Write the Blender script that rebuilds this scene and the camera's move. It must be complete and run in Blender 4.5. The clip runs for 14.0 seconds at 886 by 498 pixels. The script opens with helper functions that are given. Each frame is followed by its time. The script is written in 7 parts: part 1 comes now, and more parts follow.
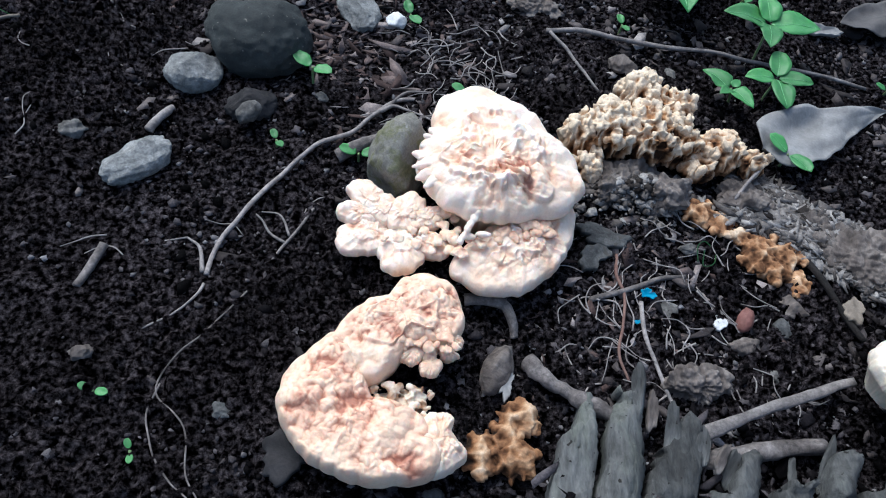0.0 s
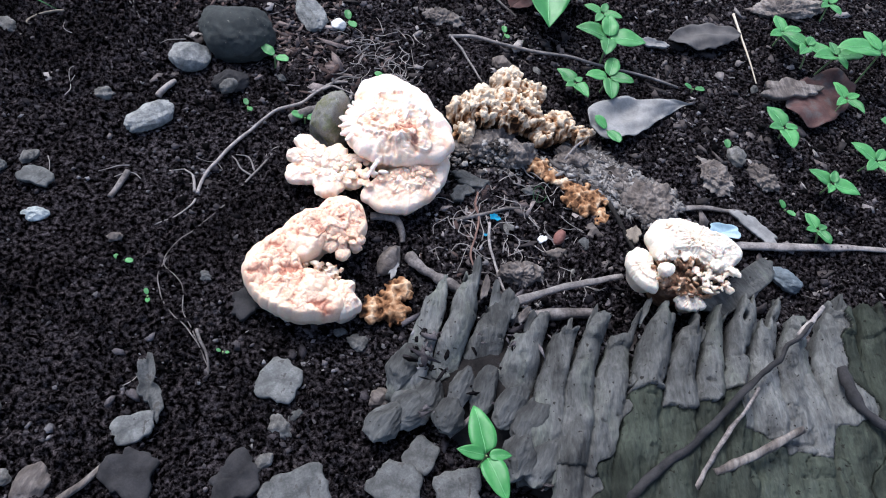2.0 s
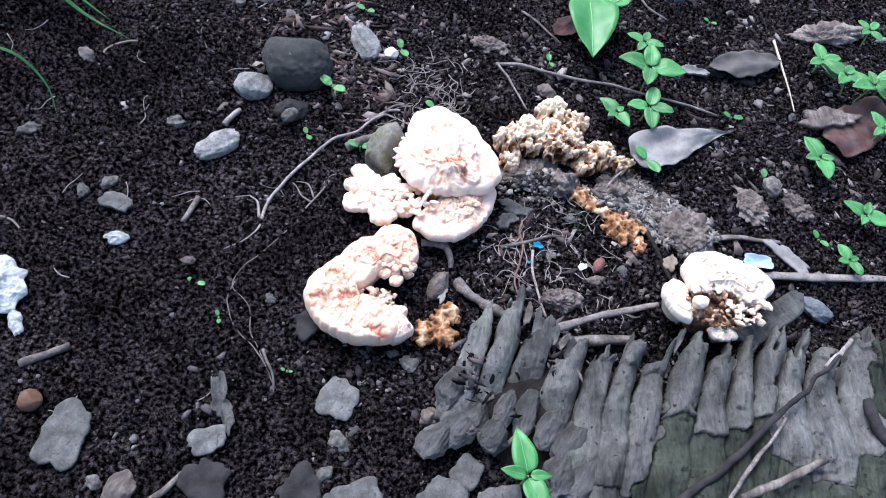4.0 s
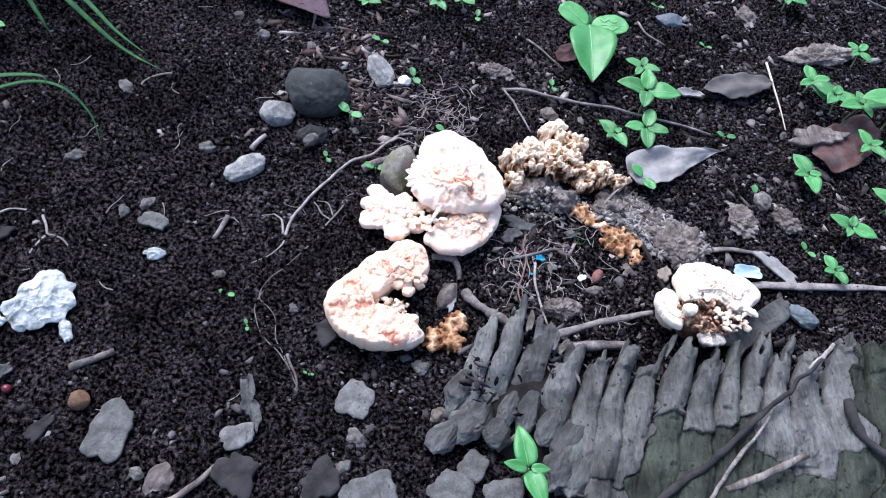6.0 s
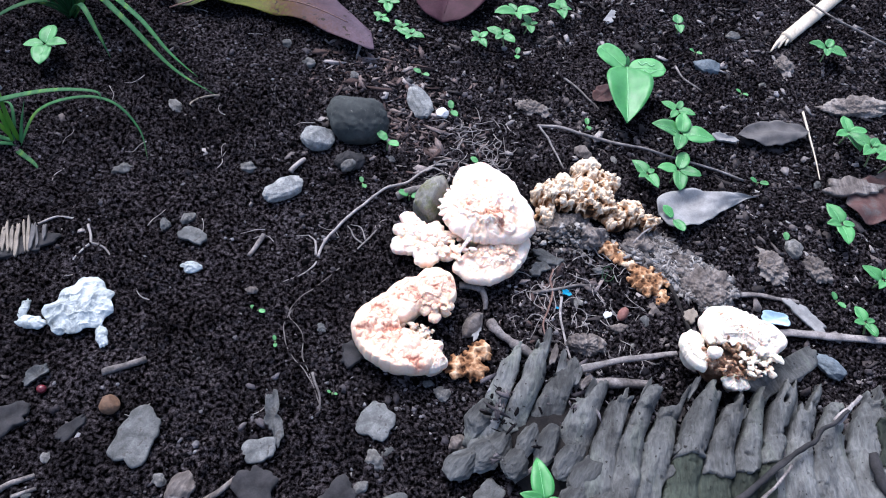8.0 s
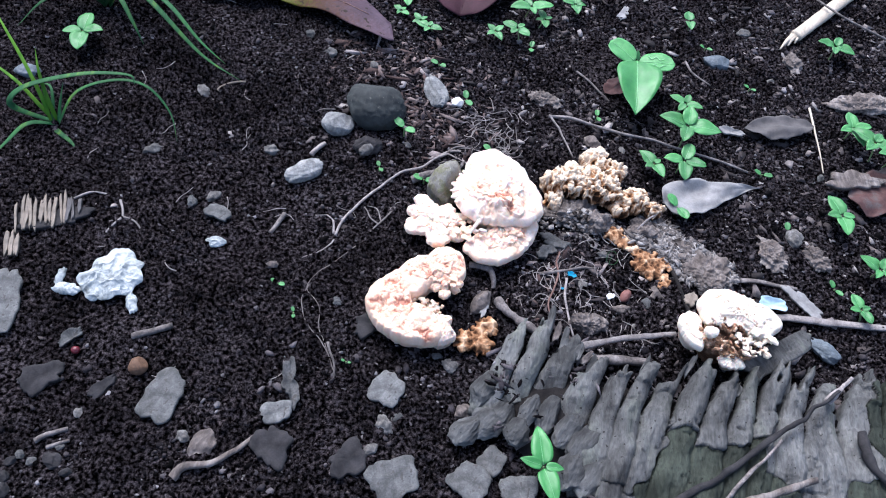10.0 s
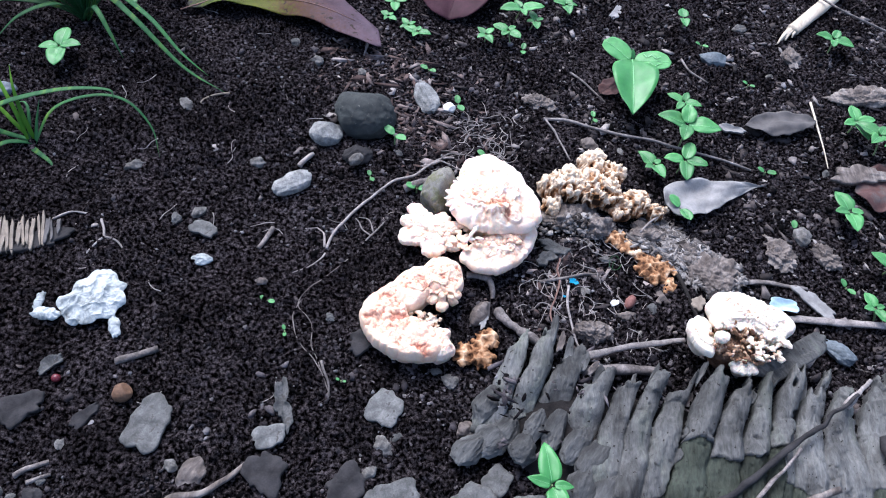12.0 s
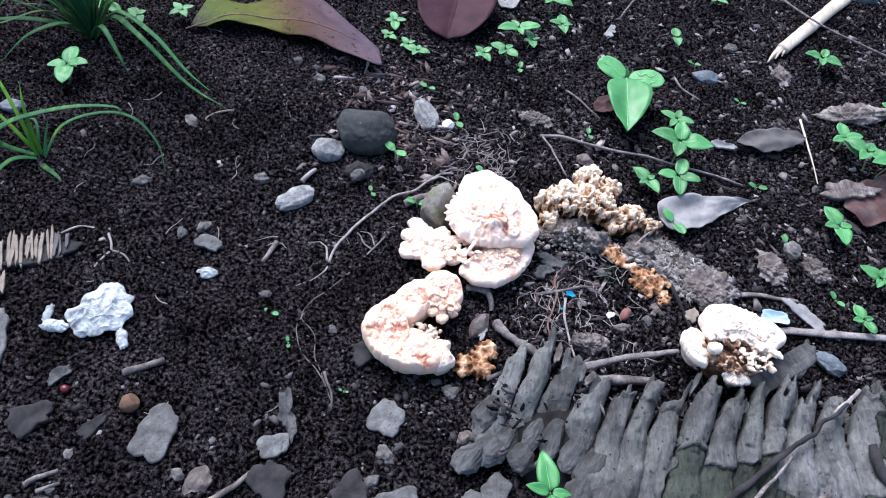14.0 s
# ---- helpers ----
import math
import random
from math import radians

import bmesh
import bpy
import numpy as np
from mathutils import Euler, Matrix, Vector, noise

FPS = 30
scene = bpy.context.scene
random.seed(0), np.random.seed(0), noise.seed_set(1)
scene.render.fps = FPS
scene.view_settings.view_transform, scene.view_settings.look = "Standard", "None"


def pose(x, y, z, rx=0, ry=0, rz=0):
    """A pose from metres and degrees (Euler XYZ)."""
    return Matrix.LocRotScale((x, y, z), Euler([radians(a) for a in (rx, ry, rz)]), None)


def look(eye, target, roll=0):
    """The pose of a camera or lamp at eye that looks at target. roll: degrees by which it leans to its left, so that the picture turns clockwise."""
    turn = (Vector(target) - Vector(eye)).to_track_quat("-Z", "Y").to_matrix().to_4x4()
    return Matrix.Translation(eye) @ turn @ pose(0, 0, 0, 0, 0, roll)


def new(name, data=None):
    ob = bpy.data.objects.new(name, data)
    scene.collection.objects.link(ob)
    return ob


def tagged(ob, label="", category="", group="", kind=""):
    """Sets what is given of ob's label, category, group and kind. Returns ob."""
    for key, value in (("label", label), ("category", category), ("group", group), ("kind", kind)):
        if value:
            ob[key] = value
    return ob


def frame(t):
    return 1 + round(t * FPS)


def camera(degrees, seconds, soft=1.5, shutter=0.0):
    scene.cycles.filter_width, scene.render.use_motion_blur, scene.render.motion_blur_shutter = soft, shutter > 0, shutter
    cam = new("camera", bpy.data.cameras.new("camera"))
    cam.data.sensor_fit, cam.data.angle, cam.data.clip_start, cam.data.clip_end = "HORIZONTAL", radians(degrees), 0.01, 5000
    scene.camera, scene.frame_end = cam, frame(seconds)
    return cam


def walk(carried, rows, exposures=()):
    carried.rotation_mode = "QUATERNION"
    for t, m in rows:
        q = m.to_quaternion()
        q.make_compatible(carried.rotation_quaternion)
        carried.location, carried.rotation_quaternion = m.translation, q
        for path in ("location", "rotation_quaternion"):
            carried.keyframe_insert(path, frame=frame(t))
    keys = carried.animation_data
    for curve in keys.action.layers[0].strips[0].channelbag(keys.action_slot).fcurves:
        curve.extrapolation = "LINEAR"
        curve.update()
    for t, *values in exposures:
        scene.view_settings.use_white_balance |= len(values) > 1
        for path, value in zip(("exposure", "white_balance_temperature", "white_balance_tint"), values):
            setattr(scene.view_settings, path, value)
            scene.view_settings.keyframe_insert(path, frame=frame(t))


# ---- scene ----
cam = camera(62.5, 14.0, soft=1.1)
PATH = [
    (0, (-0.028, -0.233, 0.349), (0.112, 0.884, -1.304), 11.0),
    (0.5, (-0.012, -0.279, 0.404), (0.069, 0.855, -1.241), 8.7),
    (1, (0.011, -0.314, 0.453), (0.099, 0.822, -1.19), 9.5),
    (1.5, (0.02, -0.351, 0.473), (0.195, 0.797, -1.155), 14.0),
    (2, (0.013, -0.382, 0.496), (0.223, 0.717, -1.161), 15.8),
    (2.5, (0.014, -0.357, 0.53), (0.229, 0.741, -1.128), 14.4),
    (3, (0.018, -0.363, 0.537), (0.268, 0.74, -1.113), 17.1),
    (3.2, (-0.01, -0.37, 0.533), (0.208, 0.718, -1.131), 16.3),
    (5.3, (-0.006, -0.377, 0.574), (0.098, 0.668, -1.128), 13.1),
    (5.5, (-0.013, -0.389, 0.568), (0.096, 0.66, -1.132), 13.3),
    (6, (-0.001, -0.402, 0.592), (0.07, 0.683, -1.087), 10.6),
    (6.5, (0.02, -0.407, 0.614), (0.014, 0.721, -1.038), 6.6),
    (7, (0.016, -0.405, 0.614), (-0.022, 0.728, -1.034), 6.0),
    (7.5, (0.006, -0.418, 0.603), (0.008, 0.748, -1.021), 9.4),
    (8, (0.0, -0.412, 0.599), (-0.023, 0.738, -1.037), 9.7),
    (8.5, (0.004, -0.431, 0.592), (-0.05, 0.726, -1.039), 9.4),
    (9, (0.0, -0.442, 0.625), (-0.073, 0.667, -1.038), 9.1),
    (9.2, (0.005, -0.447, 0.628), (-0.061, 0.668, -1.031), 9.6),
    (11.5, (0.014, -0.435, 0.589), (-0.064, 0.729, -1.035), 7.0),
    (12, (0.011, -0.43, 0.593), (-0.057, 0.737, -1.03), 7.3),
    (12.5, (0.014, -0.443, 0.602), (-0.072, 0.742, -1.007), 6.5),
    (13, (0.007, -0.44, 0.61), (-0.089, 0.771, -0.979), 5.9),
    (13.5, (0.009, -0.441, 0.606), (-0.07, 0.76, -0.991), 6.6),
    (14, (0.008, -0.441, 0.607), (-0.056, 0.757, -0.993), 7.5),
]
EXPOSURES = [(0.0, 0.38, 5550, 4), (1.0, 0.52, 5620, 6), (2.0, 0.72, 5750, 10), (3.0, 1.02, 5700, 12), (6.0, 1.02, 5620, 14), (14.0, 1.04, 5620, 14)]
walk(cam, [(t, look(eye, target, roll)) for t, eye, target, roll in PATH], EXPOSURES)

# ---- daylight: open shade under a bright sky ----
SUN_HEIGHT, SUN_TURN = 55.0, -35.0
world = bpy.data.worlds.new("sky")
scene.world = world
world.use_nodes = True
wn = world.node_tree.nodes
sky = wn.new("ShaderNodeTexSky")
sky.sky_type, sky.sun_disc = "NISHITA", False
sky.sun_elevation, sky.sun_rotation = radians(SUN_HEIGHT), radians(SUN_TURN)
sky.dust_density = 4.0
wn["Background"].inputs["Strength"].default_value = 0.14
world.node_tree.links.new(sky.outputs["Color"], wn["Background"].inputs["Color"])
sun = new("sun", bpy.data.lights.new("sun", "SUN"))
sun.data.energy, sun.data.angle, sun.data.color = 1.9, radians(35), (1.0, 0.97, 0.94)
h, r = radians(SUN_HEIGHT), radians(SUN_TURN)
sun.matrix_world = look((math.sin(r) * math.cos(h) * 5, math.cos(r) * math.cos(h) * 5, math.sin(h) * 5), (0, 0, 0))


# ---- materials ----
def ramp(nt, source, stops):
    node = nt.nodes.new("ShaderNodeValToRGB")
    el = node.color_ramp.elements
    while len(el) < len(stops):
        el.new(0.5)
    for e, (p, c) in zip(el, stops):
        e.position, e.color = p, (*c, 1) if len(c) == 3 else c
    nt.links.new(source, node.inputs["Fac"])
    return node.outputs["Color"]


def noise_tex(nt, coords, scale, detail=4.0, rough=0.6, stretch=None):
    node = nt.nodes.new("ShaderNodeTexNoise")
    node.inputs["Scale"].default_value = scale
    node.inputs["Detail"].default_value = detail
    node.inputs["Roughness"].default_value = rough
    if stretch:
        m = nt.nodes.new("ShaderNodeMapping")
        m.inputs["Scale"].default_value = stretch
        nt.links.new(coords, m.inputs["Vector"])
        coords = m.outputs["Vector"]
    nt.links.new(coords, node.inputs["Vector"])
    return node.outputs["Fac"]


def mixed(nt, kind, fac, a, b):
    node = nt.nodes.new("ShaderNodeMix")
    node.data_type, node.blend_type = "RGBA", kind
    for key, value in ((0, fac), (6, a), (7, b)):
        if isinstance(value, (int, float)):
            node.inputs[key].default_value = value
        elif isinstance(value, tuple):
            node.inputs[key].default_value = (*value, 1)
        else:
            nt.links.new(value, node.inputs[key])
    return node.outputs[2]


def mat(name, stops, scale, rough=0.8, bump=0.3, bump_scale=400.0, grain=0.35, vary=0.2, stretch=None,
        island=None, attr=None, attr_stops=None, sss=0.0, sss_colour=(1, 0.4, 0.25), depth=0.001, spec=0.4, speck=None, patch=None):
    """A surface: a ramp over coarse noise, grain of a finer noise, relief from a third; island: shades for loose pieces; attr: a ramp over a stored measure."""
    m = bpy.data.materials.new(name)
    m.use_nodes = True
    nt = m.node_tree
    bsdf = nt.nodes["Principled BSDF"]
    coords = nt.nodes.new("ShaderNodeTexCoord").outputs["Object"]
    col = ramp(nt, noise_tex(nt, coords, scale, 5, 0.65, stretch), stops)
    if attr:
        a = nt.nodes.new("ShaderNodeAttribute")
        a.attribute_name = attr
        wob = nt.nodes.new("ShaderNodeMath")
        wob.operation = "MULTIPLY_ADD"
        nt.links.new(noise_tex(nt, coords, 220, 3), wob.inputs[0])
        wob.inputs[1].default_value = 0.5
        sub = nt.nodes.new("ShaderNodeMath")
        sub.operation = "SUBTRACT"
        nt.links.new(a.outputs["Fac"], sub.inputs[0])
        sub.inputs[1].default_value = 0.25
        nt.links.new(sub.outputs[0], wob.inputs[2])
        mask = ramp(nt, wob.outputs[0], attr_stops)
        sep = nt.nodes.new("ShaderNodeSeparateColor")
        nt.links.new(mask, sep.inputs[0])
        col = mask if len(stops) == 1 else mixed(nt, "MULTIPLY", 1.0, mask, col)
    if island:
        g = nt.nodes.new("ShaderNodeNewGeometry")
        col = mixed(nt, "MULTIPLY", 0.6, ramp(nt, g.outputs["Random Per Island"], island), ramp(nt, noise_tex(nt, coords, 150, 3), [(0.25, (0.4, 0.4, 0.4)), (0.75, (1.3, 1.3, 1.3))]))
    if vary:
        info = nt.nodes.new("ShaderNodeObjectInfo")
        lo, hi = 1 - vary, 1 + vary
        col = mixed(nt, "MULTIPLY", 1.0, col, ramp(nt, info.outputs["Random"], [(0, (lo, lo, lo)), (1, (hi, hi, hi))]))
    fine = noise_tex(nt, coords, bump_scale, 6, 0.7, stretch)
    if grain:
        col = mixed(nt, "MULTIPLY", 1.0, col, ramp(nt, fine, [(0.28, (1 - grain,) * 3), (0.72, (1 + grain,) * 3)]))
    if patch:
        col = mixed(nt, "MULTIPLY", 1.0, col, ramp(nt, noise_tex(nt, coords, patch[0], 3, 0.6), [(0.32, (patch[1],) * 3), (0.68, (patch[2],) * 3)]))
    if speck:
        sp_scale, sp_at, sp_col = speck
        col = mixed(nt, "MIX", ramp(nt, noise_tex(nt, coords, sp_scale, 2, 0.5), [(sp_at, (0, 0, 0)), (sp_at + 0.03, (1, 1, 1))]), col, sp_col)
    nt.links.new(col, bsdf.inputs["Base Color"])
    nt.links.new(ramp(nt, fine, [(0.2, (max(rough - 0.2, 0.05),) * 3), (0.8, (min(rough + 0.15, 1.0),) * 3)]), bsdf.inputs["Roughness"])
    bsdf.inputs["Specular IOR Level"].default_value = spec
    if bump:
        b = nt.nodes.new("ShaderNodeBump")
        b.inputs["Strength"].default_value = bump
        b.inputs["Distance"].default_value = depth
        nt.links.new(fine, b.inputs["Height"])
        nt.links.new(b.outputs["Normal"], bsdf.inputs["Normal"])
    if sss:
        bsdf.inputs["Subsurface Weight"].default_value = sss
        bsdf.inputs["Subsurface Radius"].default_value = sss_colour
        bsdf.inputs["Subsurface Scale"].default_value = 0.003
    return m


# the near-black stops of the mottle stand in for shade between soil grains
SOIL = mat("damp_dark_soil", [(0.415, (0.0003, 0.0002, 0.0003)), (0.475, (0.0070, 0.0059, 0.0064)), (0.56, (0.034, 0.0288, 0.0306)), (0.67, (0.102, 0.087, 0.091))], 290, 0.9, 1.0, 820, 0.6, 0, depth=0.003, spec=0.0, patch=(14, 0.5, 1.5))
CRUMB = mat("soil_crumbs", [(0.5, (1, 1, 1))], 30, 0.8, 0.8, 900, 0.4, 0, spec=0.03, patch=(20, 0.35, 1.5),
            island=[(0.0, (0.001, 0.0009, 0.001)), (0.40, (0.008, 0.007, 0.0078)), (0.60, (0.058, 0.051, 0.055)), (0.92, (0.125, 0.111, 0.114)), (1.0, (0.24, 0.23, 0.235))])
LITTER = mat("leaf_litter", [(0.5, (1, 1, 1))], 30, 0.85, 0.6, 900, 0.4, 0, spec=0.2,
             island=[(0.0, (0.014, 0.0115, 0.0115)), (0.4, (0.055, 0.045, 0.043)), (0.75, (0.125, 0.105, 0.10)), (1.0, (0.34, 0.31, 0.295))])
WOOD_CRUMB = mat("crumbled_grey_wood", [(0.5, (1, 1, 1))], 30, 0.85, 0.8, 700, 0.4, 0, spec=0.1,
                 island=[(0.0, (0.018, 0.014, 0.012)), (0.3, (0.14, 0.124, 0.114)), (0.8, (0.28, 0.26, 0.243)), (1.0, (0.42, 0.395, 0.37))])
BROWN_LITTER = mat("brown_bark_shreds", [(0.5, (1, 1, 1))], 30, 0.85, 0.6, 900, 0.4, 0, spec=0.15,
                   island=[(0.0, (0.025, 0.016, 0.015)), (0.4, (0.085, 0.056, 0.05)), (0.75, (0.17, 0.13, 0.12)), (1.0, (0.36, 0.31, 0.29))])
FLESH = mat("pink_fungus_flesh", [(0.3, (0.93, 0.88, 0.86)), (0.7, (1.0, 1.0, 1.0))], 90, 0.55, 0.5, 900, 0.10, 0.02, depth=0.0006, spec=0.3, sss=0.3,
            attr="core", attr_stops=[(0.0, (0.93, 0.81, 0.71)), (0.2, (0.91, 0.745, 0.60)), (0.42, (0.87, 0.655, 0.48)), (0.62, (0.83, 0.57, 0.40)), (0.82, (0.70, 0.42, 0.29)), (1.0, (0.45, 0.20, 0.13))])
PALE_FLESH = mat("white_fungus_flesh", [(0.3, (0.9, 0.86, 0.82)), (0.7, (1.0, 1.0, 1.0))], 90, 0.6, 0.5, 700, 0.12, 0.03, depth=0.0008, spec=0.3, sss=0.25,
                 attr="core", attr_stops=[(0.0, (0.85, 0.76, 0.63)), (0.42, (0.74, 0.62, 0.49)), (0.66, (0.33, 0.20, 0.12)), (1.0, (0.10, 0.052, 0.030))])
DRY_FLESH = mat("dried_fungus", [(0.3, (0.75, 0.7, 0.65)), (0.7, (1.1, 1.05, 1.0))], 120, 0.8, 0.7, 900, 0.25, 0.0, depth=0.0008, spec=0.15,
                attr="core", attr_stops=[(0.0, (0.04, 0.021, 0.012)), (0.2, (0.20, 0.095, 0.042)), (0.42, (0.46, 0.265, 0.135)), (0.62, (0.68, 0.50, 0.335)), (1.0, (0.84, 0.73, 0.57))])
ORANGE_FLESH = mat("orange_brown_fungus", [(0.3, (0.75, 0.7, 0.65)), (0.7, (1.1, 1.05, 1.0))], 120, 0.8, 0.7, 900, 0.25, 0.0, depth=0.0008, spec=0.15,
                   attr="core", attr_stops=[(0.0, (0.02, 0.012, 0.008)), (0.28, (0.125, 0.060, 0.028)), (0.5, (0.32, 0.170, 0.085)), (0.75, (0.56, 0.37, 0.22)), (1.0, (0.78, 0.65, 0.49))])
OLD_WOOD = mat("weathered_grey_wood", [(0.28, (0.028, 0.027, 0.026)), (0.40, (0.080, 0.080, 0.077)), (0.53, (0.130, 0.131, 0.126)), (0.66, (0.138, 0.146, 0.126)), (0.8, (0.21, 0.21, 0.202))], 34, 0.9, 1.0, 420, 0.42, 0.2, (1, 0.22, 1), depth=0.0022, spec=0.05, patch=(16, 0.5, 1.3), speck=(260, 0.69, (0.03, 0.028, 0.026)))
GREENISH_WOOD = mat("weathered_dark_greenish_wood", [(0.28, (0.013, 0.015, 0.012)), (0.42, (0.032, 0.036, 0.029)), (0.55, (0.052, 0.060, 0.047)), (0.8, (0.092, 0.100, 0.086))], 30, 0.9, 1.0, 420, 0.42, 0.2, (1, 0.22, 1), depth=0.0022, spec=0.05, patch=(16, 0.5, 1.3), speck=(240, 0.67, (0.022, 0.022, 0.018)))
ROT_WOOD = mat("rotten_brown_wood", [(0.3, (0.045, 0.037, 0.033)), (0.48, (0.145, 0.122, 0.108)), (0.7, (0.33, 0.295, 0.265))], 60, 0.9, 1.0, 350, 0.4, 0.1, (1, 0.3, 1), depth=0.002, spec=0.2)
CORE = mat("near_black_wood", [(0.3, (0.008, 0.007, 0.007)), (0.7, (0.028, 0.024, 0.022))], 60, 0.9, 1.0, 400, 0.4, 0, depth=0.002, spec=0.2)
TWIG = mat("dry_twig_bark", [(0.3, (0.055, 0.047, 0.043)), (0.5, (0.14, 0.122, 0.113)), (0.75, (0.30, 0.268, 0.25))], 90, 0.8, 1.0, 500, 0.5, 0.15, depth=0.0006, spec=0.25)
ROOT = mat("pale_root", [(0.3, (0.12, 0.105, 0.098)), (0.7, (0.35, 0.315, 0.295))], 90, 0.8, 0.9, 600, 0.45, 0.25, depth=0.0004, spec=0.25)
RED_ROOT = mat("reddish_root", [(0.3, (0.11, 0.055, 0.045)), (0.7, (0.24, 0.15, 0.12))], 90, 0.8, 0.6, 900, 0.3, 0.15, depth=0.0004, spec=0.25)
BASALT = mat("dark_stone", [(0.3, (0.022, 0.025, 0.025)), (0.7, (0.05, 0.055, 0.052))], 70, 0.85, 0.8, 900, 0.35, 0.05, depth=0.0007, spec=0.3, speck=(420, 0.70, (0.16, 0.15, 0.13)))
GREY_STONE = mat("grey_stone", [(0.3, (0.062, 0.058, 0.053)), (0.5, (0.13, 0.123, 0.113)), (0.7, (0.25, 0.238, 0.222))], 120, 0.9, 1.0, 600, 0.4, 0.2, depth=0.0014, spec=0.3)
PALE_STONE = mat("pale_grey_stone", [(0.3, (0.13, 0.132, 0.128)), (0.5, (0.22, 0.222, 0.214)), (0.7, (0.36, 0.36, 0.345))], 120, 0.9, 1.0, 600, 0.4, 0.1, depth=0.0014, spec=0.2)
MOSSY = mat("mossy_stone", [(0.3, (0.11, 0.105, 0.092)), (0.48, (0.21, 0.20, 0.172)), (0.58, (0.16, 0.158, 0.092)), (0.75, (0.085, 0.095, 0.04))], 70, 0.85, 0.8, 700, 0.35, 0, depth=0.001, spec=0.3, speck=(300, 0.70, (0.3, 0.29, 0.27)))
BLUE_STONE = mat("bluish_pebble", [(0.3, (0.06, 0.075, 0.085)), (0.7, (0.17, 0.20, 0.22))], 130, 0.7, 0.6, 900, 0.3, 0.2, depth=0.0005, spec=0.4)
WHITE_STONE = mat("white_pebble", [(0.3, (0.5, 0.5, 0.48)), (0.7, (0.75, 0.74, 0.72))], 150, 0.7, 0.6, 900, 0.2, 0.1, depth=0.0005)
FLAKE = mat("grey_flake", [(0.3, (0.038, 0.037, 0.036)), (0.5, (0.082, 0.082, 0.079)), (0.75, (0.155, 0.156, 0.150))], 110, 0.85, 1.0, 600, 0.45, 0.2, depth=0.0008, spec=0.25, speck=(200, 0.64, (0.07, 0.065, 0.06)))
CHIP = mat("pale_grey_chip", [(0.3, (0.056, 0.056, 0.053)), (0.5, (0.108, 0.108, 0.103)), (0.75, (0.19, 0.19, 0.182))], 90, 0.85, 1.0, 600, 0.35, 0.2, depth=0.0008, spec=0.25, speck=(200, 0.66, (0.08, 0.075, 0.07)))
DUSTY = mat("dusty_soil_covered_flake", [(0.3, (0.008, 0.0075, 0.008)), (0.7, (0.045, 0.042, 0.043))], 60, 0.85, 0.8, 700, 0.3, 0.15, depth=0.0008, spec=0.25)
PAPER = mat("crumpled_white_paper", [(0.32, (0.09, 0.098, 0.093)), (0.44, (0.30, 0.325, 0.315)), (0.62, (0.50, 0.53, 0.515))], 60, 0.6, 0.5, 500, 0.12, 0, depth=0.0008, spec=0.4)
PALE_WOOD = mat("pale_bare_wood", [(0.3, (0.42, 0.35, 0.26)), (0.7, (0.66, 0.58, 0.46))], 60, 0.75, 0.6, 500, 0.2, 0.1, (1, 0.2, 1), depth=0.0006)
GREEN = mat("seedling_leaf_green", [(0.3, (0.044, 0.175, 0.050)), (0.7, (0.088, 0.285, 0.080))], 90, 0.5, 0.35, 500, 0.10, 0.22, depth=0.0005, spec=0.45, sss=0.1, sss_colour=(0.3, 1, 0.2))
BRIGHT = mat("young_leaf_green", [(0.3, (0.034, 0.165, 0.040)), (0.7, (0.062, 0.255, 0.062))], 60, 0.45, 0.35, 400, 0.10, 0.05, depth=0.0005, spec=0.45, sss=0.1, sss_colour=(0.3, 1, 0.2))
RIB = mat("pale_leaf_rib", [(0.3, (0.16, 0.42, 0.17)), (0.7, (0.26, 0.52, 0.25))], 200, 0.55, 0.2, 900, 0.1, 0.1)
STEM = mat("seedling_stem", [(0.3, (0.10, 0.20, 0.07)), (0.7, (0.22, 0.26, 0.12))], 200, 0.6, 0.2, 900, 0.1, 0.1)
GRASS = mat("grass_blade", [(0.3, (0.014, 0.060, 0.024)), (0.55, (0.030, 0.105, 0.035)), (0.7, (0.09, 0.17, 0.028))], 22, 0.6, 0.5, 900, 0.2, 0.35, (6, 0.6, 1), depth=0.0004, spec=0.15)
YOUNG_GRASS = mat("young_grass_blade", [(0.3, (0.05, 0.16, 0.012)), (0.7, (0.14, 0.30, 0.03))], 22, 0.6, 0.4, 900, 0.15, 0.2, (6, 0.6, 1), depth=0.0004, spec=0.15)
DRY_BLADE = mat("dried_blade_tip", [(0.3, (0.13, 0.105, 0.08)), (0.7, (0.28, 0.235, 0.185))], 100, 0.8, 0.4, 900, 0.2, 0.1)
DEAD_LEAF = mat("grey_dead_leaf", [(0.3, (0.16, 0.154, 0.147)), (0.7, (0.33, 0.322, 0.31))], 50, 0.7, 0.5, 500, 0.2, 0.1, depth=0.0006, spec=0.35)
DARK_LEAF = mat("dark_dead_leaf", [(0.3, (0.06, 0.055, 0.053)), (0.7, (0.13, 0.12, 0.115))], 50, 0.75, 0.5, 500, 0.2, 0.1, depth=0.0006, spec=0.3)
RED_LEAF = mat("red_brown_dead_leaf", [(0.3, (0.035, 0.02, 0.02)), (0.5, (0.085, 0.04, 0.035)), (0.62, (0.09, 0.075, 0.07)), (0.8, (0.16, 0.14, 0.13))], 45, 0.8, 0.6, 500, 0.3, 0.05, depth=0.0006, spec=0.35)
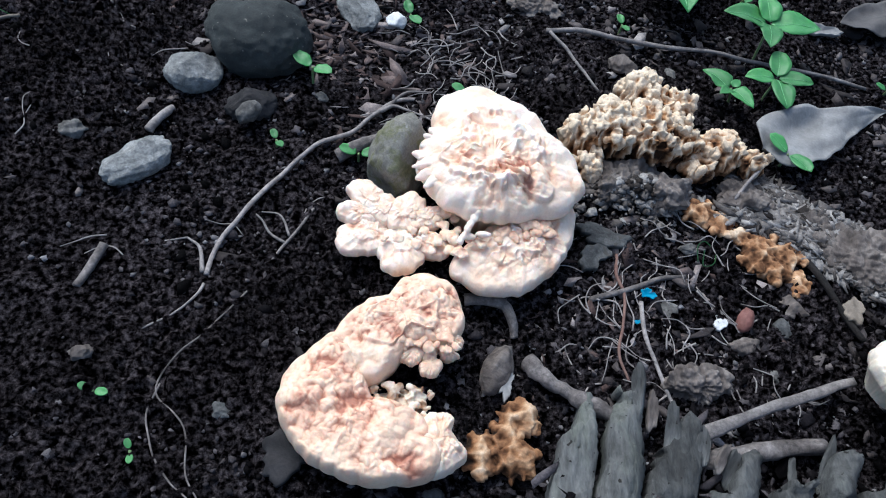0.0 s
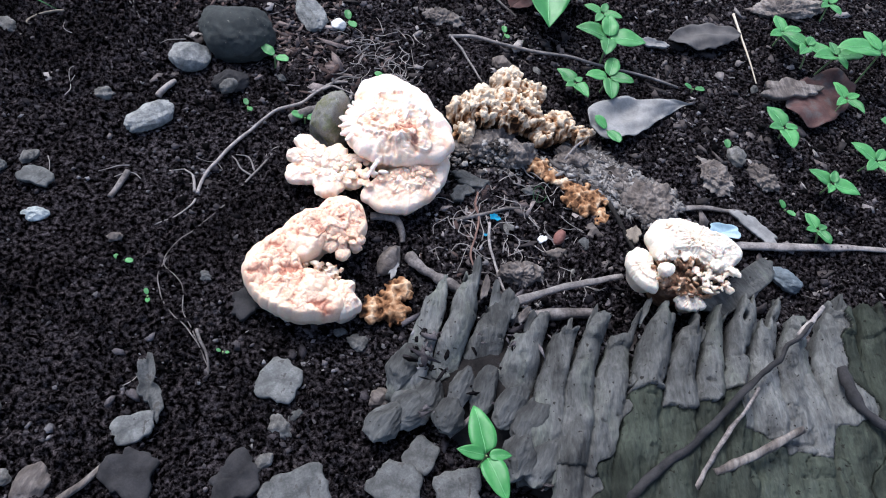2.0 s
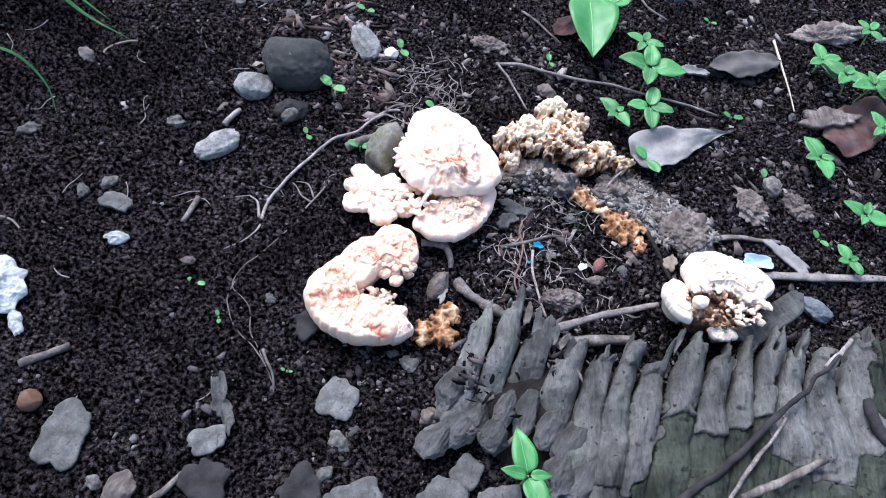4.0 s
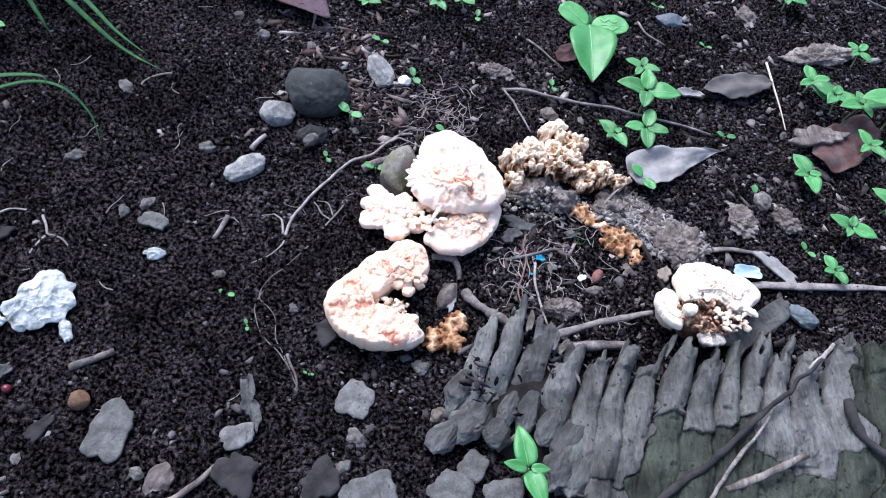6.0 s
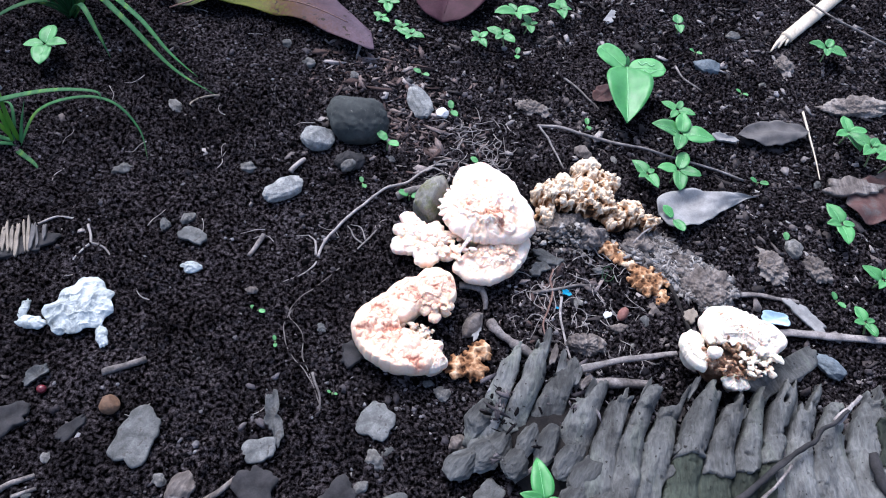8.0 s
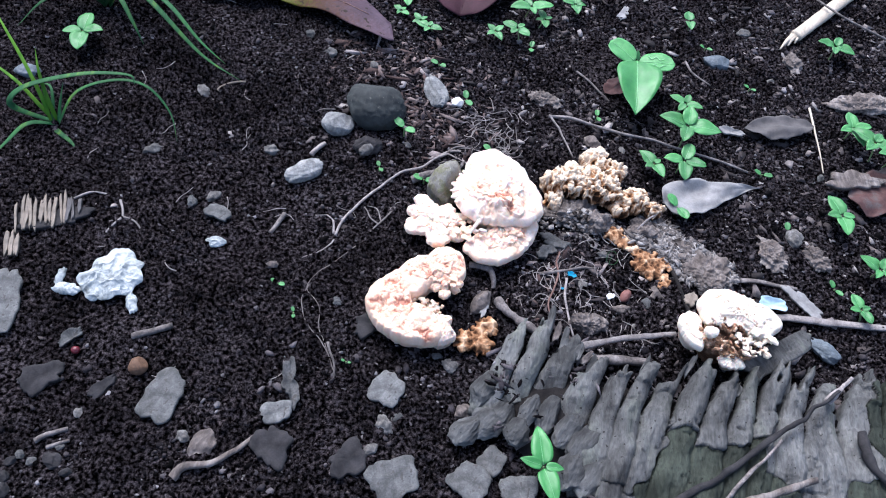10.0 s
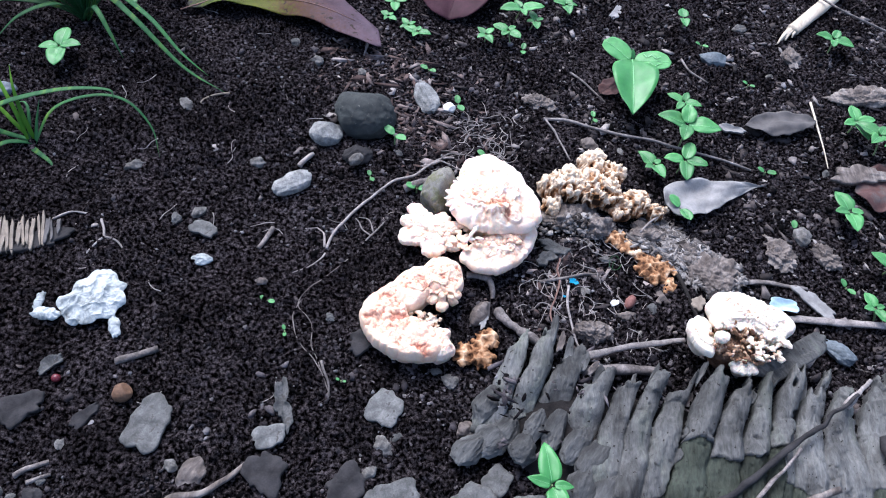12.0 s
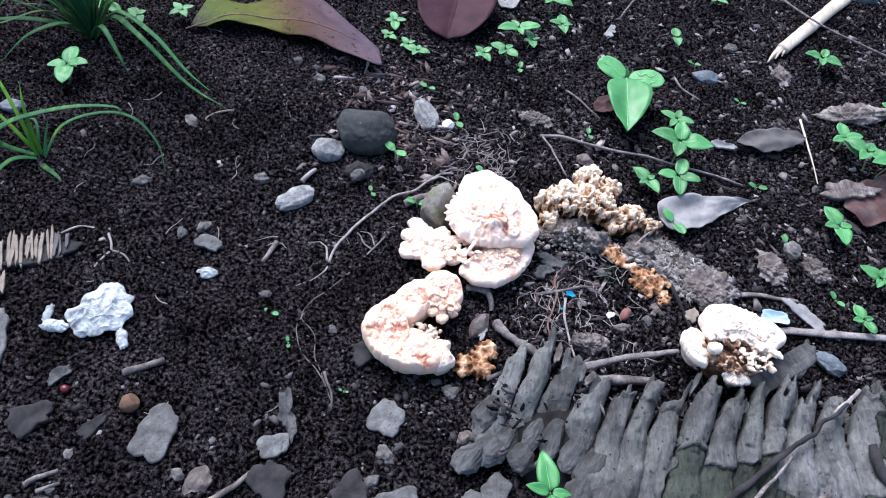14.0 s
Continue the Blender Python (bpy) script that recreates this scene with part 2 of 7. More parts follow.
FALLEN = mat("fallen_purple_green_leaf", [(0.3, (0.7, 0.7, 0.7)), (0.7, (1.2, 1.15, 1.1))], 30, 0.65, 0.25, 300, 0.3, 0, depth=0.0006, spec=0.12, speck=(110, 0.64, (0.022, 0.014, 0.009)),
             attr="core", attr_stops=[(0.0, (0.035, 0.032, 0.030)), (0.16, (0.058, 0.084, 0.008)), (0.46, (0.078, 0.082, 0.009)), (0.62, (0.066, 0.030, 0.016)), (0.8, (0.068, 0.042, 0.052)), (1.0, (0.08, 0.057, 0.078))])
PURPLE = mat("fallen_purple_leaf", [(0.3, (0.03, 0.012, 0.016)), (0.7, (0.06, 0.025, 0.034))], 40, 0.65, 0.25, 300, 0.25, 0, depth=0.0006, spec=0.1)
SEED = mat("brown_seed", [(0.3, (0.08, 0.042, 0.022)), (0.7, (0.17, 0.095, 0.055))], 150, 0.7, 0.6, 700, 0.3, 0)
BERRY = mat("red_berry", [(0.3, (0.07, 0.008, 0.012)), (0.7, (0.13, 0.012, 0.018))], 150, 0.35, 0.1, 700, 0.1, 0, spec=0.5)
RUST = mat("rusty_pod", [(0.3, (0.12, 0.045, 0.035)), (0.7, (0.24, 0.11, 0.09))], 150, 0.7, 0.4, 700, 0.2, 0)
BLUE_PLASTIC = mat("blue_plastic", [(0.3, (0.01, 0.20, 0.34)), (0.7, (0.02, 0.30, 0.46))], 300, 0.4, 0.2, 900, 0.1, 0)
PALE_BLUE = mat("pale_blue_plastic_film", [(0.3, (0.30, 0.44, 0.52)), (0.7, (0.44, 0.57, 0.63))], 90, 0.4, 0.2, 500, 0.1, 0)


# ---- builders ----
from mathutils import kdtree


def hash_noise(x, y, seed=0):
    """Smooth value noise in the plane, -1 to 1, for arrays."""
    x, y = np.asarray(x, float), np.asarray(y, float)
    xi, yi = np.floor(x).astype(np.int64), np.floor(y).astype(np.int64)
    fx, fy = x - xi, y - yi
    fx, fy = fx * fx * (3 - 2 * fx), fy * fy * (3 - 2 * fy)

    def at(a, b):
        n = (a * 374761393 + b * 668265263 + seed * 1442695041) & 0x7FFFFFFF
        n = ((n ^ (n >> 13)) * 1274126177) & 0x7FFFFFFF
        return ((n ^ (n >> 16)) & 0xFFFF) / 32767.5 - 1

    low = at(xi, yi) * (1 - fx) + at(xi + 1, yi) * fx
    high = at(xi, yi + 1) * (1 - fx) + at(xi + 1, yi + 1) * fx
    return low * (1 - fy) + high * fy


def soil_z(x, y):
    """Height of the bare soil."""
    x, y = np.asarray(x, float), np.asarray(y, float)
    z = 0.004 * hash_noise(x * 9, y * 9, 1) + 0.0025 * hash_noise(x * 27, y * 27, 2)
    return z + 0.0012 * hash_noise(x * 80, y * 80, 3)


def sz(x, y):
    return float(soil_z(x, y))


def noise3(co, scale, seed=0):
    """Smooth noise in space, about -1 to 1, at an array of points."""
    p = np.asarray(co, float) * scale + seed * 17.3
    i = np.floor(p).astype(np.int64)
    f = p - i
    f = f * f * (3 - 2 * f)
    out = 0.0
    for dx in (0, 1):
        for dy in (0, 1):
            for dz in (0, 1):
                n = ((i[:, 0] + dx) * 374761393 + (i[:, 1] + dy) * 668265263 + (i[:, 2] + dz) * 2147483647 + seed * 974711) & 0x7FFFFFFF
                n = ((n ^ (n >> 13)) * 1274126177) & 0x7FFFFFFF
                v = ((n ^ (n >> 16)) & 0xFFFF) / 32767.5 - 1
                out = out + v * (f[:, 0] if dx else 1 - f[:, 0]) * (f[:, 1] if dy else 1 - f[:, 1]) * (f[:, 2] if dz else 1 - f[:, 2])
    return out


def cells2(x, y, scale, seed=0):
    """The same in the plane: distance to the nearest strewn point, in cells."""
    px, py = x * scale, y * scale
    ix, iy = np.floor(px).astype(np.int64), np.floor(py).astype(np.int64)
    best = np.full(px.shape, 9.0)
    for dx in (-1, 0, 1):
        for dy in (-1, 0, 1):
            cx, cy = ix + dx, iy + dy
            n = (cx * 374761393 + cy * 668265263 + seed * 974711) & 0x7FFFFFFF
            n = ((n ^ (n >> 13)) * 1274126177) & 0x7FFFFFFF
            n = n ^ (n >> 16)
            best = np.minimum(best, (cx + (n & 0xFF) / 255.0 - px) ** 2 + (cy + ((n >> 8) & 0xFF) / 255.0 - py) ** 2)
    return np.sqrt(best)


def cells3(co, scale, seed=0):
    """Distance to the nearest of many strewn points, in cells: 0 at a point, about 0.9 in the creases between them."""
    p = np.asarray(co, float) * scale
    i = np.floor(p).astype(np.int64)
    best = np.full(len(p), 9.0)

    def rnd(c, k):
        n = (c[:, 0] * 374761393 + c[:, 1] * 668265263 + c[:, 2] * 2147483647 + (seed * 31 + k) * 974711) & 0x7FFFFFFF
        n = ((n ^ (n >> 13)) * 1274126177) & 0x7FFFFFFF
        return ((n ^ (n >> 16)) & 0xFFFF) / 65535.0

    for dx in (-1, 0, 1):
        for dy in (-1, 0, 1):
            for dz in (-1, 0, 1):
                c = i + np.array([dx, dy, dz])
                q = c + np.stack([rnd(c, 1), rnd(c, 2), rnd(c, 3)], -1)
                best = np.minimum(best, ((q - p) ** 2).sum(1))
    return np.sqrt(best)


def quick_mesh(name, co, faces, material, smooth=True):
    """A mesh from arrays of points and of faces with equal corner counts."""
    faces = np.ascontiguousarray(faces, dtype=np.int32)
    n, k = faces.shape
    mesh = bpy.data.meshes.new(name)
    mesh.vertices.add(len(co))
    mesh.vertices.foreach_set("co", np.ascontiguousarray(co, dtype=np.float32).ravel())
    mesh.loops.add(n * k)
    mesh.loops.foreach_set("vertex_index", faces.ravel())
    mesh.polygons.add(n)
    mesh.polygons.foreach_set("loop_start", np.arange(n, dtype=np.int32) * k)
    mesh.update(calc_edges=True)
    return finish(mesh, material, smooth)


def finish(mesh, material, smooth=True):
    mesh.materials.append(material)
    if smooth:
        mesh.polygons.foreach_set("use_smooth", np.ones(len(mesh.polygons), dtype=bool))
    mesh.update()
    return mesh


def mesh_of(name, bm, material, smooth=True):
    mesh = bpy.data.meshes.new(name)
    bm.normal_update()
    bm.to_mesh(mesh)
    bm.free()
    return finish(mesh, material, smooth)


def raw_mesh(name, verts, faces, material, smooth=True):
    mesh = bpy.data.meshes.new(name)
    mesh.from_pydata([tuple(v) for v in verts], [], [tuple(f) for f in faces])
    return finish(mesh, material, smooth)


def thing(name, label, category, m=None, group="", kind="", data=None):
    ob = tagged(new(name, data), label, category, group, kind)
    if m is not None:
        ob.matrix_world = m
    return ob


def part(name, mesh, parent, label="", m=None):
    ob = new(name, mesh)
    ob.parent = parent
    if m is not None:
        ob.matrix_basis = m
    if label:
        ob["label"] = label
    return ob


def spin(v, seed, k=1.0):
    return noise.noise(Vector(v) * k + Vector((seed * 7.31, seed * 3.17, seed * 1.93)))


def stone_mesh(name, rx, ry, rz, seed, material, rough=0.16, facets=6, sub=4, fine=0.045):
    """A worn stone: a ball cut by a few planes, pushed about by noise at two scales."""
    rng = random.Random(seed)
    planes = []
    for _ in range(facets):
        d = Vector((rng.uniform(-1, 1), rng.uniform(-1, 1), rng.uniform(-0.4, 1))).normalized()
        planes.append((d, rng.uniform(0.68, 0.9)))
    bm = bmesh.new()
    bmesh.ops.create_icosphere(bm, subdivisions=sub, radius=1)
    for v in bm.verts:
        p = v.co.copy()
        for d, cut in planes:
            over = p.dot(d) - cut
            if over > 0:
                p -= d * over * 0.95
        p *= 1 + rough * spin(p, seed, 1.6) + rough * 0.55 * spin(p, seed + 5, 4) + fine * spin(p, seed + 9, 9) + fine * 0.5 * spin(p, seed + 11, 22)
        v.co = Vector((p.x * rx, p.y * ry, p.z * rz))
    return mesh_of(name, bm, material)


def stone(name, label, x, y, rx, ry, rz, yaw, seed, material, sink=0.35, category="stone", group="", z=None, facets=7, rough=0.16):
    base = (sz(x, y) if z is None else z) + rz * (1 - 2 * sink)
    mesh = stone_mesh(name, rx, ry, rz, seed, material, rough, facets, 5 if max(rx, ry) > 0.016 else 4)
    return thing(name, label, category, pose(x, y, base, 0, 0, yaw), group, data=mesh)


def flake_mesh(name, rx, ry, thick, seed, material, jag=0.18, points=40, curl=0.0, corner=2.6):
    """A flat, broken flake: a jagged outline with a rough top, a rim and an underside."""
    rng = random.Random(seed)
    ph = [rng.uniform(0, 6.28) for _ in range(6)]
    rad = []
    for i in range(points):
        a = 2 * math.pi * i / points
        sq = (abs(math.cos(a)) ** corner + abs(math.sin(a)) ** corner) ** (-1 / corner)
        wob = 0.5 * math.sin(2 * a + ph[0]) + 0.5 * math.sin(3 * a + ph[1]) + 0.35 * math.sin(5 * a + ph[2]) + 0.25 * math.sin(9 * a + ph[3])
        rad.append(sq * (1 + jag * wob + jag * 0.35 * rng.uniform(-1, 1)))
    verts, faces, rings = [], [], (0.0, 0.3, 0.55, 0.78, 0.94, 1.0)
    top = lambda x, y, s: thick * (0.5 + 0.35 * spin((x * 90, y * 90, 0), seed) + 0.2 * spin((x * 300, y * 300, 1), seed)) + curl * s * s
    verts.append((0, 0, top(0, 0, 0)))
    for s in rings[1:]:
        for i in range(points):
            a = 2 * math.pi * i / points
            x, y = rx * rad[i] * s * math.cos(a), ry * rad[i] * s * math.sin(a)
            verts.append((x, y, top(x, y, s) - (thick * 0.25 if s == 1.0 else 0)))
    for i in range(points):
        a = 2 * math.pi * i / points
        verts.append((0.96 * rx * rad[i] * math.cos(a), 0.96 * ry * rad[i] * math.sin(a), -thick * 0.5 + curl))
    verts.append((0, 0, -thick * 0.5))
    for i in range(points):
        j = (i + 1) % points
        faces.append((0, 1 + i, 1 + j))
        for k in range(len(rings) - 1):
            a, b = 1 + k * points, 1 + (k + 1) * points
            faces.append((a + i, b + i, b + j, a + j))
        b = 1 + (len(rings) - 1) * points
        faces.append((b + i, len(verts) - 1, b + j))
    return raw_mesh(name, verts, faces, material)


def flake(name, label, x, y, rx, ry, yaw, seed, material=None, thick=0.004, lift=0.002, tilt=(0, 0), jag=0.18, category="chip", group="", curl=0.0, corner=2.6):
    mesh = flake_mesh(name, rx, ry, thick, seed, material or FLAKE, jag, curl=curl, corner=corner)
    return thing(name, label, category, pose(x, y, sz(x, y) + lift, tilt[0], tilt[1], yaw), group, data=mesh)


def spline(points, steps):
    """Points along a smooth curve through the given ones."""
    p = [Vector(q) for q in points]
    p = [p[0] * 2 - p[1], *p, p[-1] * 2 - p[-2]]
    out = []
    for i in range(1, len(p) - 2):
        for k in range(steps):
            t = k / steps
            a, b, c, d = p[i - 1 : i + 3]
            out.append(0.5 * (2 * b + (c - a) * t + (2 * a - 5 * b + 4 * c - d) * t * t + (3 * b - a - 3 * c + d) * t ** 3))
    return [*out, p[-2]]


def tube(verts, faces, points, r0, r1, seed, steps=8, sides=8, wob=0.15, flat=1.0, kink=0.0):
    """Adds a tapered, knobbly tube along the points to verts and faces."""
    line = spline(points, steps)
    n, start = len(line), len(verts)
    side = Vector((0, 0, 1))
    for i, c in enumerate(line):
        d = (line[min(i + 1, n - 1)] - line[max(i - 1, 0)]).normalized()
        u = d.cross(side).normalized() if abs(d.z) < 0.95 else d.cross(Vector((1, 0, 0))).normalized()
        w = u.cross(d).normalized()
        c = c + Vector((spin(c * 60, seed), spin(c * 60, seed + 2), 0.3 * spin(c * 60, seed + 4))) * kink
        r = r0 + (r1 - r0) * i / (n - 1)
        for k in range(sides):
            a = 2 * math.pi * k / sides
            rr = r * (1 + wob * spin((i * 0.5, math.cos(a) * 1.3, math.sin(a) * 1.3), seed) + wob * 0.8 * spin((i * 0.15, 0, 0), seed + 3))
            verts.append(c + u * math.cos(a) * rr + w * math.sin(a) * rr * flat)
    for i in range(n - 1):
        for k in range(sides):
            a, b = start + i * sides + k, start + i * sides + (k + 1) % sides
            faces.append((a, b, b + sides, a + sides))
    faces.append(tuple(start + k for k in reversed(range(sides))))
    faces.append(tuple(start + (n - 1) * sides + k for k in range(sides)))


def on_soil(points, lift):
    """Plan points, each with its height above the soil (or the common lift)."""
    return [(p[0], p[1], sz(p[0], p[1]) + (p[2] if len(p) > 2 else lift)) for p in points]


def stick(name, label, points, r0, r1, seed, material, lift=0.003, category="twig", branches=(), wob=0.15, kink=0.0, sides=8, group="", flat=1.0):
    """A twig or root that lies along plan points, with its branches as parts."""
    main = on_soil(points, lift)
    o = Vector(main[0])
    v, f = [], []
    tube(v, f, [Vector(p) - o for p in main], r0, r1, seed, sides=sides, wob=wob, kink=kink, flat=flat)
    ob = thing(name, label, category, pose(*o), group, data=raw_mesh(name, v, f, material))
    for n, (pts, b0, b1) in enumerate(branches):
        v, f = [], []
        tube(v, f, [Vector(p) - o for p in on_soil(pts, lift)], b0, b1, seed + n + 1, sides=6, wob=wob, kink=kink)
        part("side_branch", raw_mesh("side_branch", v, f, material), ob)
    return ob


def leaf_mesh(name, length, width, material, fold=0.25, droop=0.15, tip=1.6, base=0.8, seed=0, nu=10, nv=6, wave=0.05, thick=0.0004, bend=0.0, ragged=0.0, slim=1.0):
    """A leaf along +y from its base, with a folded midrib, a drooping tip and real thickness. tip, base: how slim its ends are."""
    verts, faces = [], []
    for layer in (0, 1):
        for i in range(nu + 1):
            u = i / nu
            peak = base / (base + tip)
            half = width / 2 * (u / peak) ** base * ((1 - u) / (1 - peak)) ** tip if 0 < u < 1 else 0
            half = max(half, width * 0.012)
            for j in range(nv + 1):
                s = 2 * j / nv - 1
                torn = 1 - ragged * max(0, spin((u * 3.2, 3 if s > 0 else 9, 0), seed + 5) + 0.35 * spin((u * 11, 3 if s > 0 else 9, 0), seed + 6) + 0.15 * spin((u * 31, 3 if s > 0 else 9, 0), seed + 7))
                x, y = s * half * torn * (slim + (1 - slim) * u ** 6 if s > 0 else 1), u * length
                z = fold * abs(x) - droop * length * u * u + wave * width * spin((x * 3 / width, u * 3, 0), seed) + 0.06 * width * abs(math.sin(u * 14 + abs(s) * 2)) * abs(s) * wave * 4
                x += bend * length * u * u
                verts.append((x, y, z - layer * thick))
    row, count = nv + 1, (nu + 1) * (nv + 1)
    for i in range(nu):
        for j in range(nv):
            a = i * row + j
            faces += [(a, a + 1, a + row + 1, a + row), (count + a, count + a + row, count + a + row + 1, count + a + 1)]
    for i in range(nu):
        for a in (i * row, i * row + nv):
            faces.append((a, a + row, count + a + row, count + a) if a % row == 0 else (a, count + a, count + a + row, a + row))
    for j in range(nv):
        faces += [(j, count + j, count + j + 1, j + 1), (nu * row + j, nu * row + j + 1, count + nu * row + j + 1, count + nu * row + j)]
    mesh = raw_mesh(name, verts, faces, material)
    tone = mesh.attributes.new("core", "FLOAT", "POINT")
    tone.data.foreach_set("value", np.array([v[1] / length for v in verts], dtype=np.float32))
    return mesh


# ---- ground ----
def ground_sheet():
    near = lambda a, b, step: list(np.arange(a, b + step / 2, step))
    far = [0.03, 0.07, 0.14, 0.3, 0.6, 1.2, 2.5, 5, 10, 25, 60]
    xs = [-0.64 - f for f in reversed(far)] + near(-0.64, 0.74, 0.0017) + [0.74 + f for f in far]
    ys = [-0.38 - f for f in reversed(far)] + near(-0.38, 0.66, 0.0017) + [0.66 + f for f in far]
    gx, gy = np.meshgrid(xs, ys)
    inner = ((gx > -0.66) & (gx < 0.76) & (gy > -0.40) & (gy < 0.68))
    wx, wy = gx + 0.003 * hash_noise(gx * 140, gy * 140, 8), gy + 0.003 * hash_noise(gx * 140, gy * 140, 9)
    loose = np.clip(0.65 + 0.6 * hash_noise(gx * 14, gy * 14, 10), 0.15, 1.2)
    clod = 0.0080 * (0.6 - cells2(wx, wy, 105, 1)) * np.clip(hash_noise(gx * 60, gy * 60, 12) + 0.5, 0, 1.3) + 0.0062 * (0.6 - cells2(wx, wy, 215, 2)) + 0.0014 * hash_noise(gx * 360, gy * 360, 7)
    z = soil_z(gx, gy) + inner * (loose * clod + 0.0038 * hash_noise(gx * 44, gy * 44, 14) * np.clip(0.4 + hash_noise(gx * 8, gy * 8, 15), 0.15, 1))
    nx, ny = len(xs), len(ys)
    co = np.stack([gx, gy, z], -1).reshape(-1, 3)
    idx = np.arange(nx * ny).reshape(ny, nx)
    quads = np.stack([idx[:-1, :-1], idx[:-1, 1:], idx[1:, 1:], idx[1:, :-1]], -1).reshape(-1, 4)
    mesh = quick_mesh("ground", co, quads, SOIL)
    tagged(new("ground", mesh), "dark damp crumbly soil, almost black, with fine crumbs", "soil", kind="structure")


ground_sheet()


def scatter(name, label, category, count, material, size, box, seed, flat=(0.5, 0.9), long=(0.7, 1.4), density=None, lift=0.2, shard=False, height=None, heading=None):
    """Many small angular lumps, or flat torn shards, strewn over the soil, as one mesh of stuff."""
    rng = np.random.default_rng(seed)
    if shard:
        ring = [(math.cos(k * math.pi / 3), math.sin(k * math.pi / 3)) for k in range(6)]
        unit = np.array([(a, b, z) for z in (1, -1) for a, b in ring])
        tris = np.array([[0, k, k + 1] for k in range(1, 5)] + [[6, 7 + k, 6 + k] for k in range(1, 5)] + [t for k in range(6) for t in ([k, 6 + k, 6 + (k + 1) % 6], [k, 6 + (k + 1) % 6, (k + 1) % 6])])
    else:
        unit = np.array([(1, 0, 0), (-1, 0, 0), (0, 1, 0), (0, -1, 0), (0, 0, 1), (0, 0, -1), (0.6, 0.6, 0.6), (-0.6, 0.55, 0.6), (0.55, -0.6, 0.6), (-0.6, -0.6, 0.55)])
        tris = np.array([[0, 2, 6], [2, 4, 6], [4, 0, 6], [2, 1, 7], [1, 4, 7], [4, 2, 7], [3, 0, 8], [0, 4, 8], [4, 3, 8], [1, 3, 9], [3, 4, 9], [4, 1, 9], [2, 0, 5], [1, 2, 5], [3, 1, 5], [0, 3, 5]])
    x, y = rng.uniform(box[0], box[1], count), rng.uniform(box[2], box[3], count)
    if density is not None:
        keep = rng.uniform(0, 1, count) < density(x, y)
        x, y = x[keep], y[keep]
    n, k = len(x), len(unit)
    s = size[0] * (size[1] / size[0]) ** (rng.uniform(0, 1, n) ** 2.0)
    dims = np.stack([s * rng.uniform(*long, n), s * rng.uniform(0.6, 1.0, n), s * rng.uniform(*flat, n)], -1)
    if shard:
        wob = rng.uniform(0.25, 1.35, (n, 6, 1))
        wob = np.concatenate([wob, wob * rng.uniform(0.85, 1.0, (n, 6, 1))], 1)
        shape = unit[None] * np.concatenate([wob, wob, np.ones_like(wob)], 2) * dims[:, None]
        shape[..., 2] += rng.uniform(-1, 1, (n, 1)) * 14 * shape[..., 0] ** 2 + rng.uniform(-0.3, 0.3, (n, 12)) * dims[:, 2:3]
    else:
        shape = unit[None] * (1 + rng.uniform(-0.45, 0.35, (n, k, 1))) * dims[:, None]
    a, tx = rng.uniform(0, 6.28, n) if heading is None else rng.normal(*heading, n), rng.uniform(-0.6, 0.6, n)
    ca, sa, ct, st = np.cos(a)[:, None], np.sin(a)[:, None], np.cos(tx)[:, None], np.sin(tx)[:, None]
    px, py, pz = shape[..., 0], shape[..., 1] * ct - shape[..., 2] * st, shape[..., 1] * st + shape[..., 2] * ct
    base = (soil_z(x, y) if height is None else height(x, y)) + dims[:, 2] * lift
    co = np.stack([x[:, None] + px * ca - py * sa, y[:, None] + px * sa + py * ca, base[:, None] + pz], -1).reshape(-1, 3)
    faces = (tris[None] + (np.arange(n) * k)[:, None, None]).reshape(-1, 3)
    return tagged(new(name, quick_mesh(name, co, faces, material, False)), label, category, kind="stuff")


VIEW = (-0.60, 0.70, -0.34, 0.62)
# patchy: pale crumbs thin out leftwards, imitating light that falls off there
patchy = lambda x, y: np.clip(0.40 + 0.5 * hash_noise(x * 11, y * 11, 31) + 0.35 * hash_noise(x * 31, y * 31, 32) + 0.5 * np.clip((x + 0.25) * 3, -0.6, 1) + 0.3 * np.clip((y - 0.02) * 5, -0.3, 1), 0.05, 1)
rich = lambda x, y: np.clip(0.03 + 0.07 * (x > -0.05) + 0.28 * np.exp(-((x - 0.12) / 0.09) ** 2 - ((y + 0.02) / 0.07) ** 2) + 0.70 * (y > 0.08) * np.clip((x + 0.22) * 6, 0, 1) * np.clip(0.65 + hash_noise(x * 9, y * 9, 33) + 0.5 * hash_noise(x * 28, y * 28, 34), 0, 1) + 0.25 * (x > 0.05) * (y > -0.1), 0.03, 1)
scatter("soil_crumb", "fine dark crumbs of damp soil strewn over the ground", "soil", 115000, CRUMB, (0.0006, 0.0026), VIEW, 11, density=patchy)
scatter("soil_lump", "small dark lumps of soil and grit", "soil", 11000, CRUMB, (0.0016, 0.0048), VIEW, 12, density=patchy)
scatter("leaf_litter", "small grey brown shreds of rotten leaves and bark", "litter", 21000, LITTER, (0.0012, 0.0064), VIEW, 13, flat=(0.06, 0.14), long=(0.9, 2.0), density=rich, lift=2.5, shard=True)
heap = lambda x, y: np.clip(np.exp(-((x + 0.05) / 0.05) ** 2 - ((y - 0.145) / 0.045) ** 2) + 0.9 * np.exp(-((x + 0.12) / 0.07) ** 2 - ((y - 0.235) / 0.045) ** 2) + 0.4 * np.exp(-((x - 0.12) / 0.06) ** 2 - ((y + 0.03) / 0.05) ** 2), 0, 1)
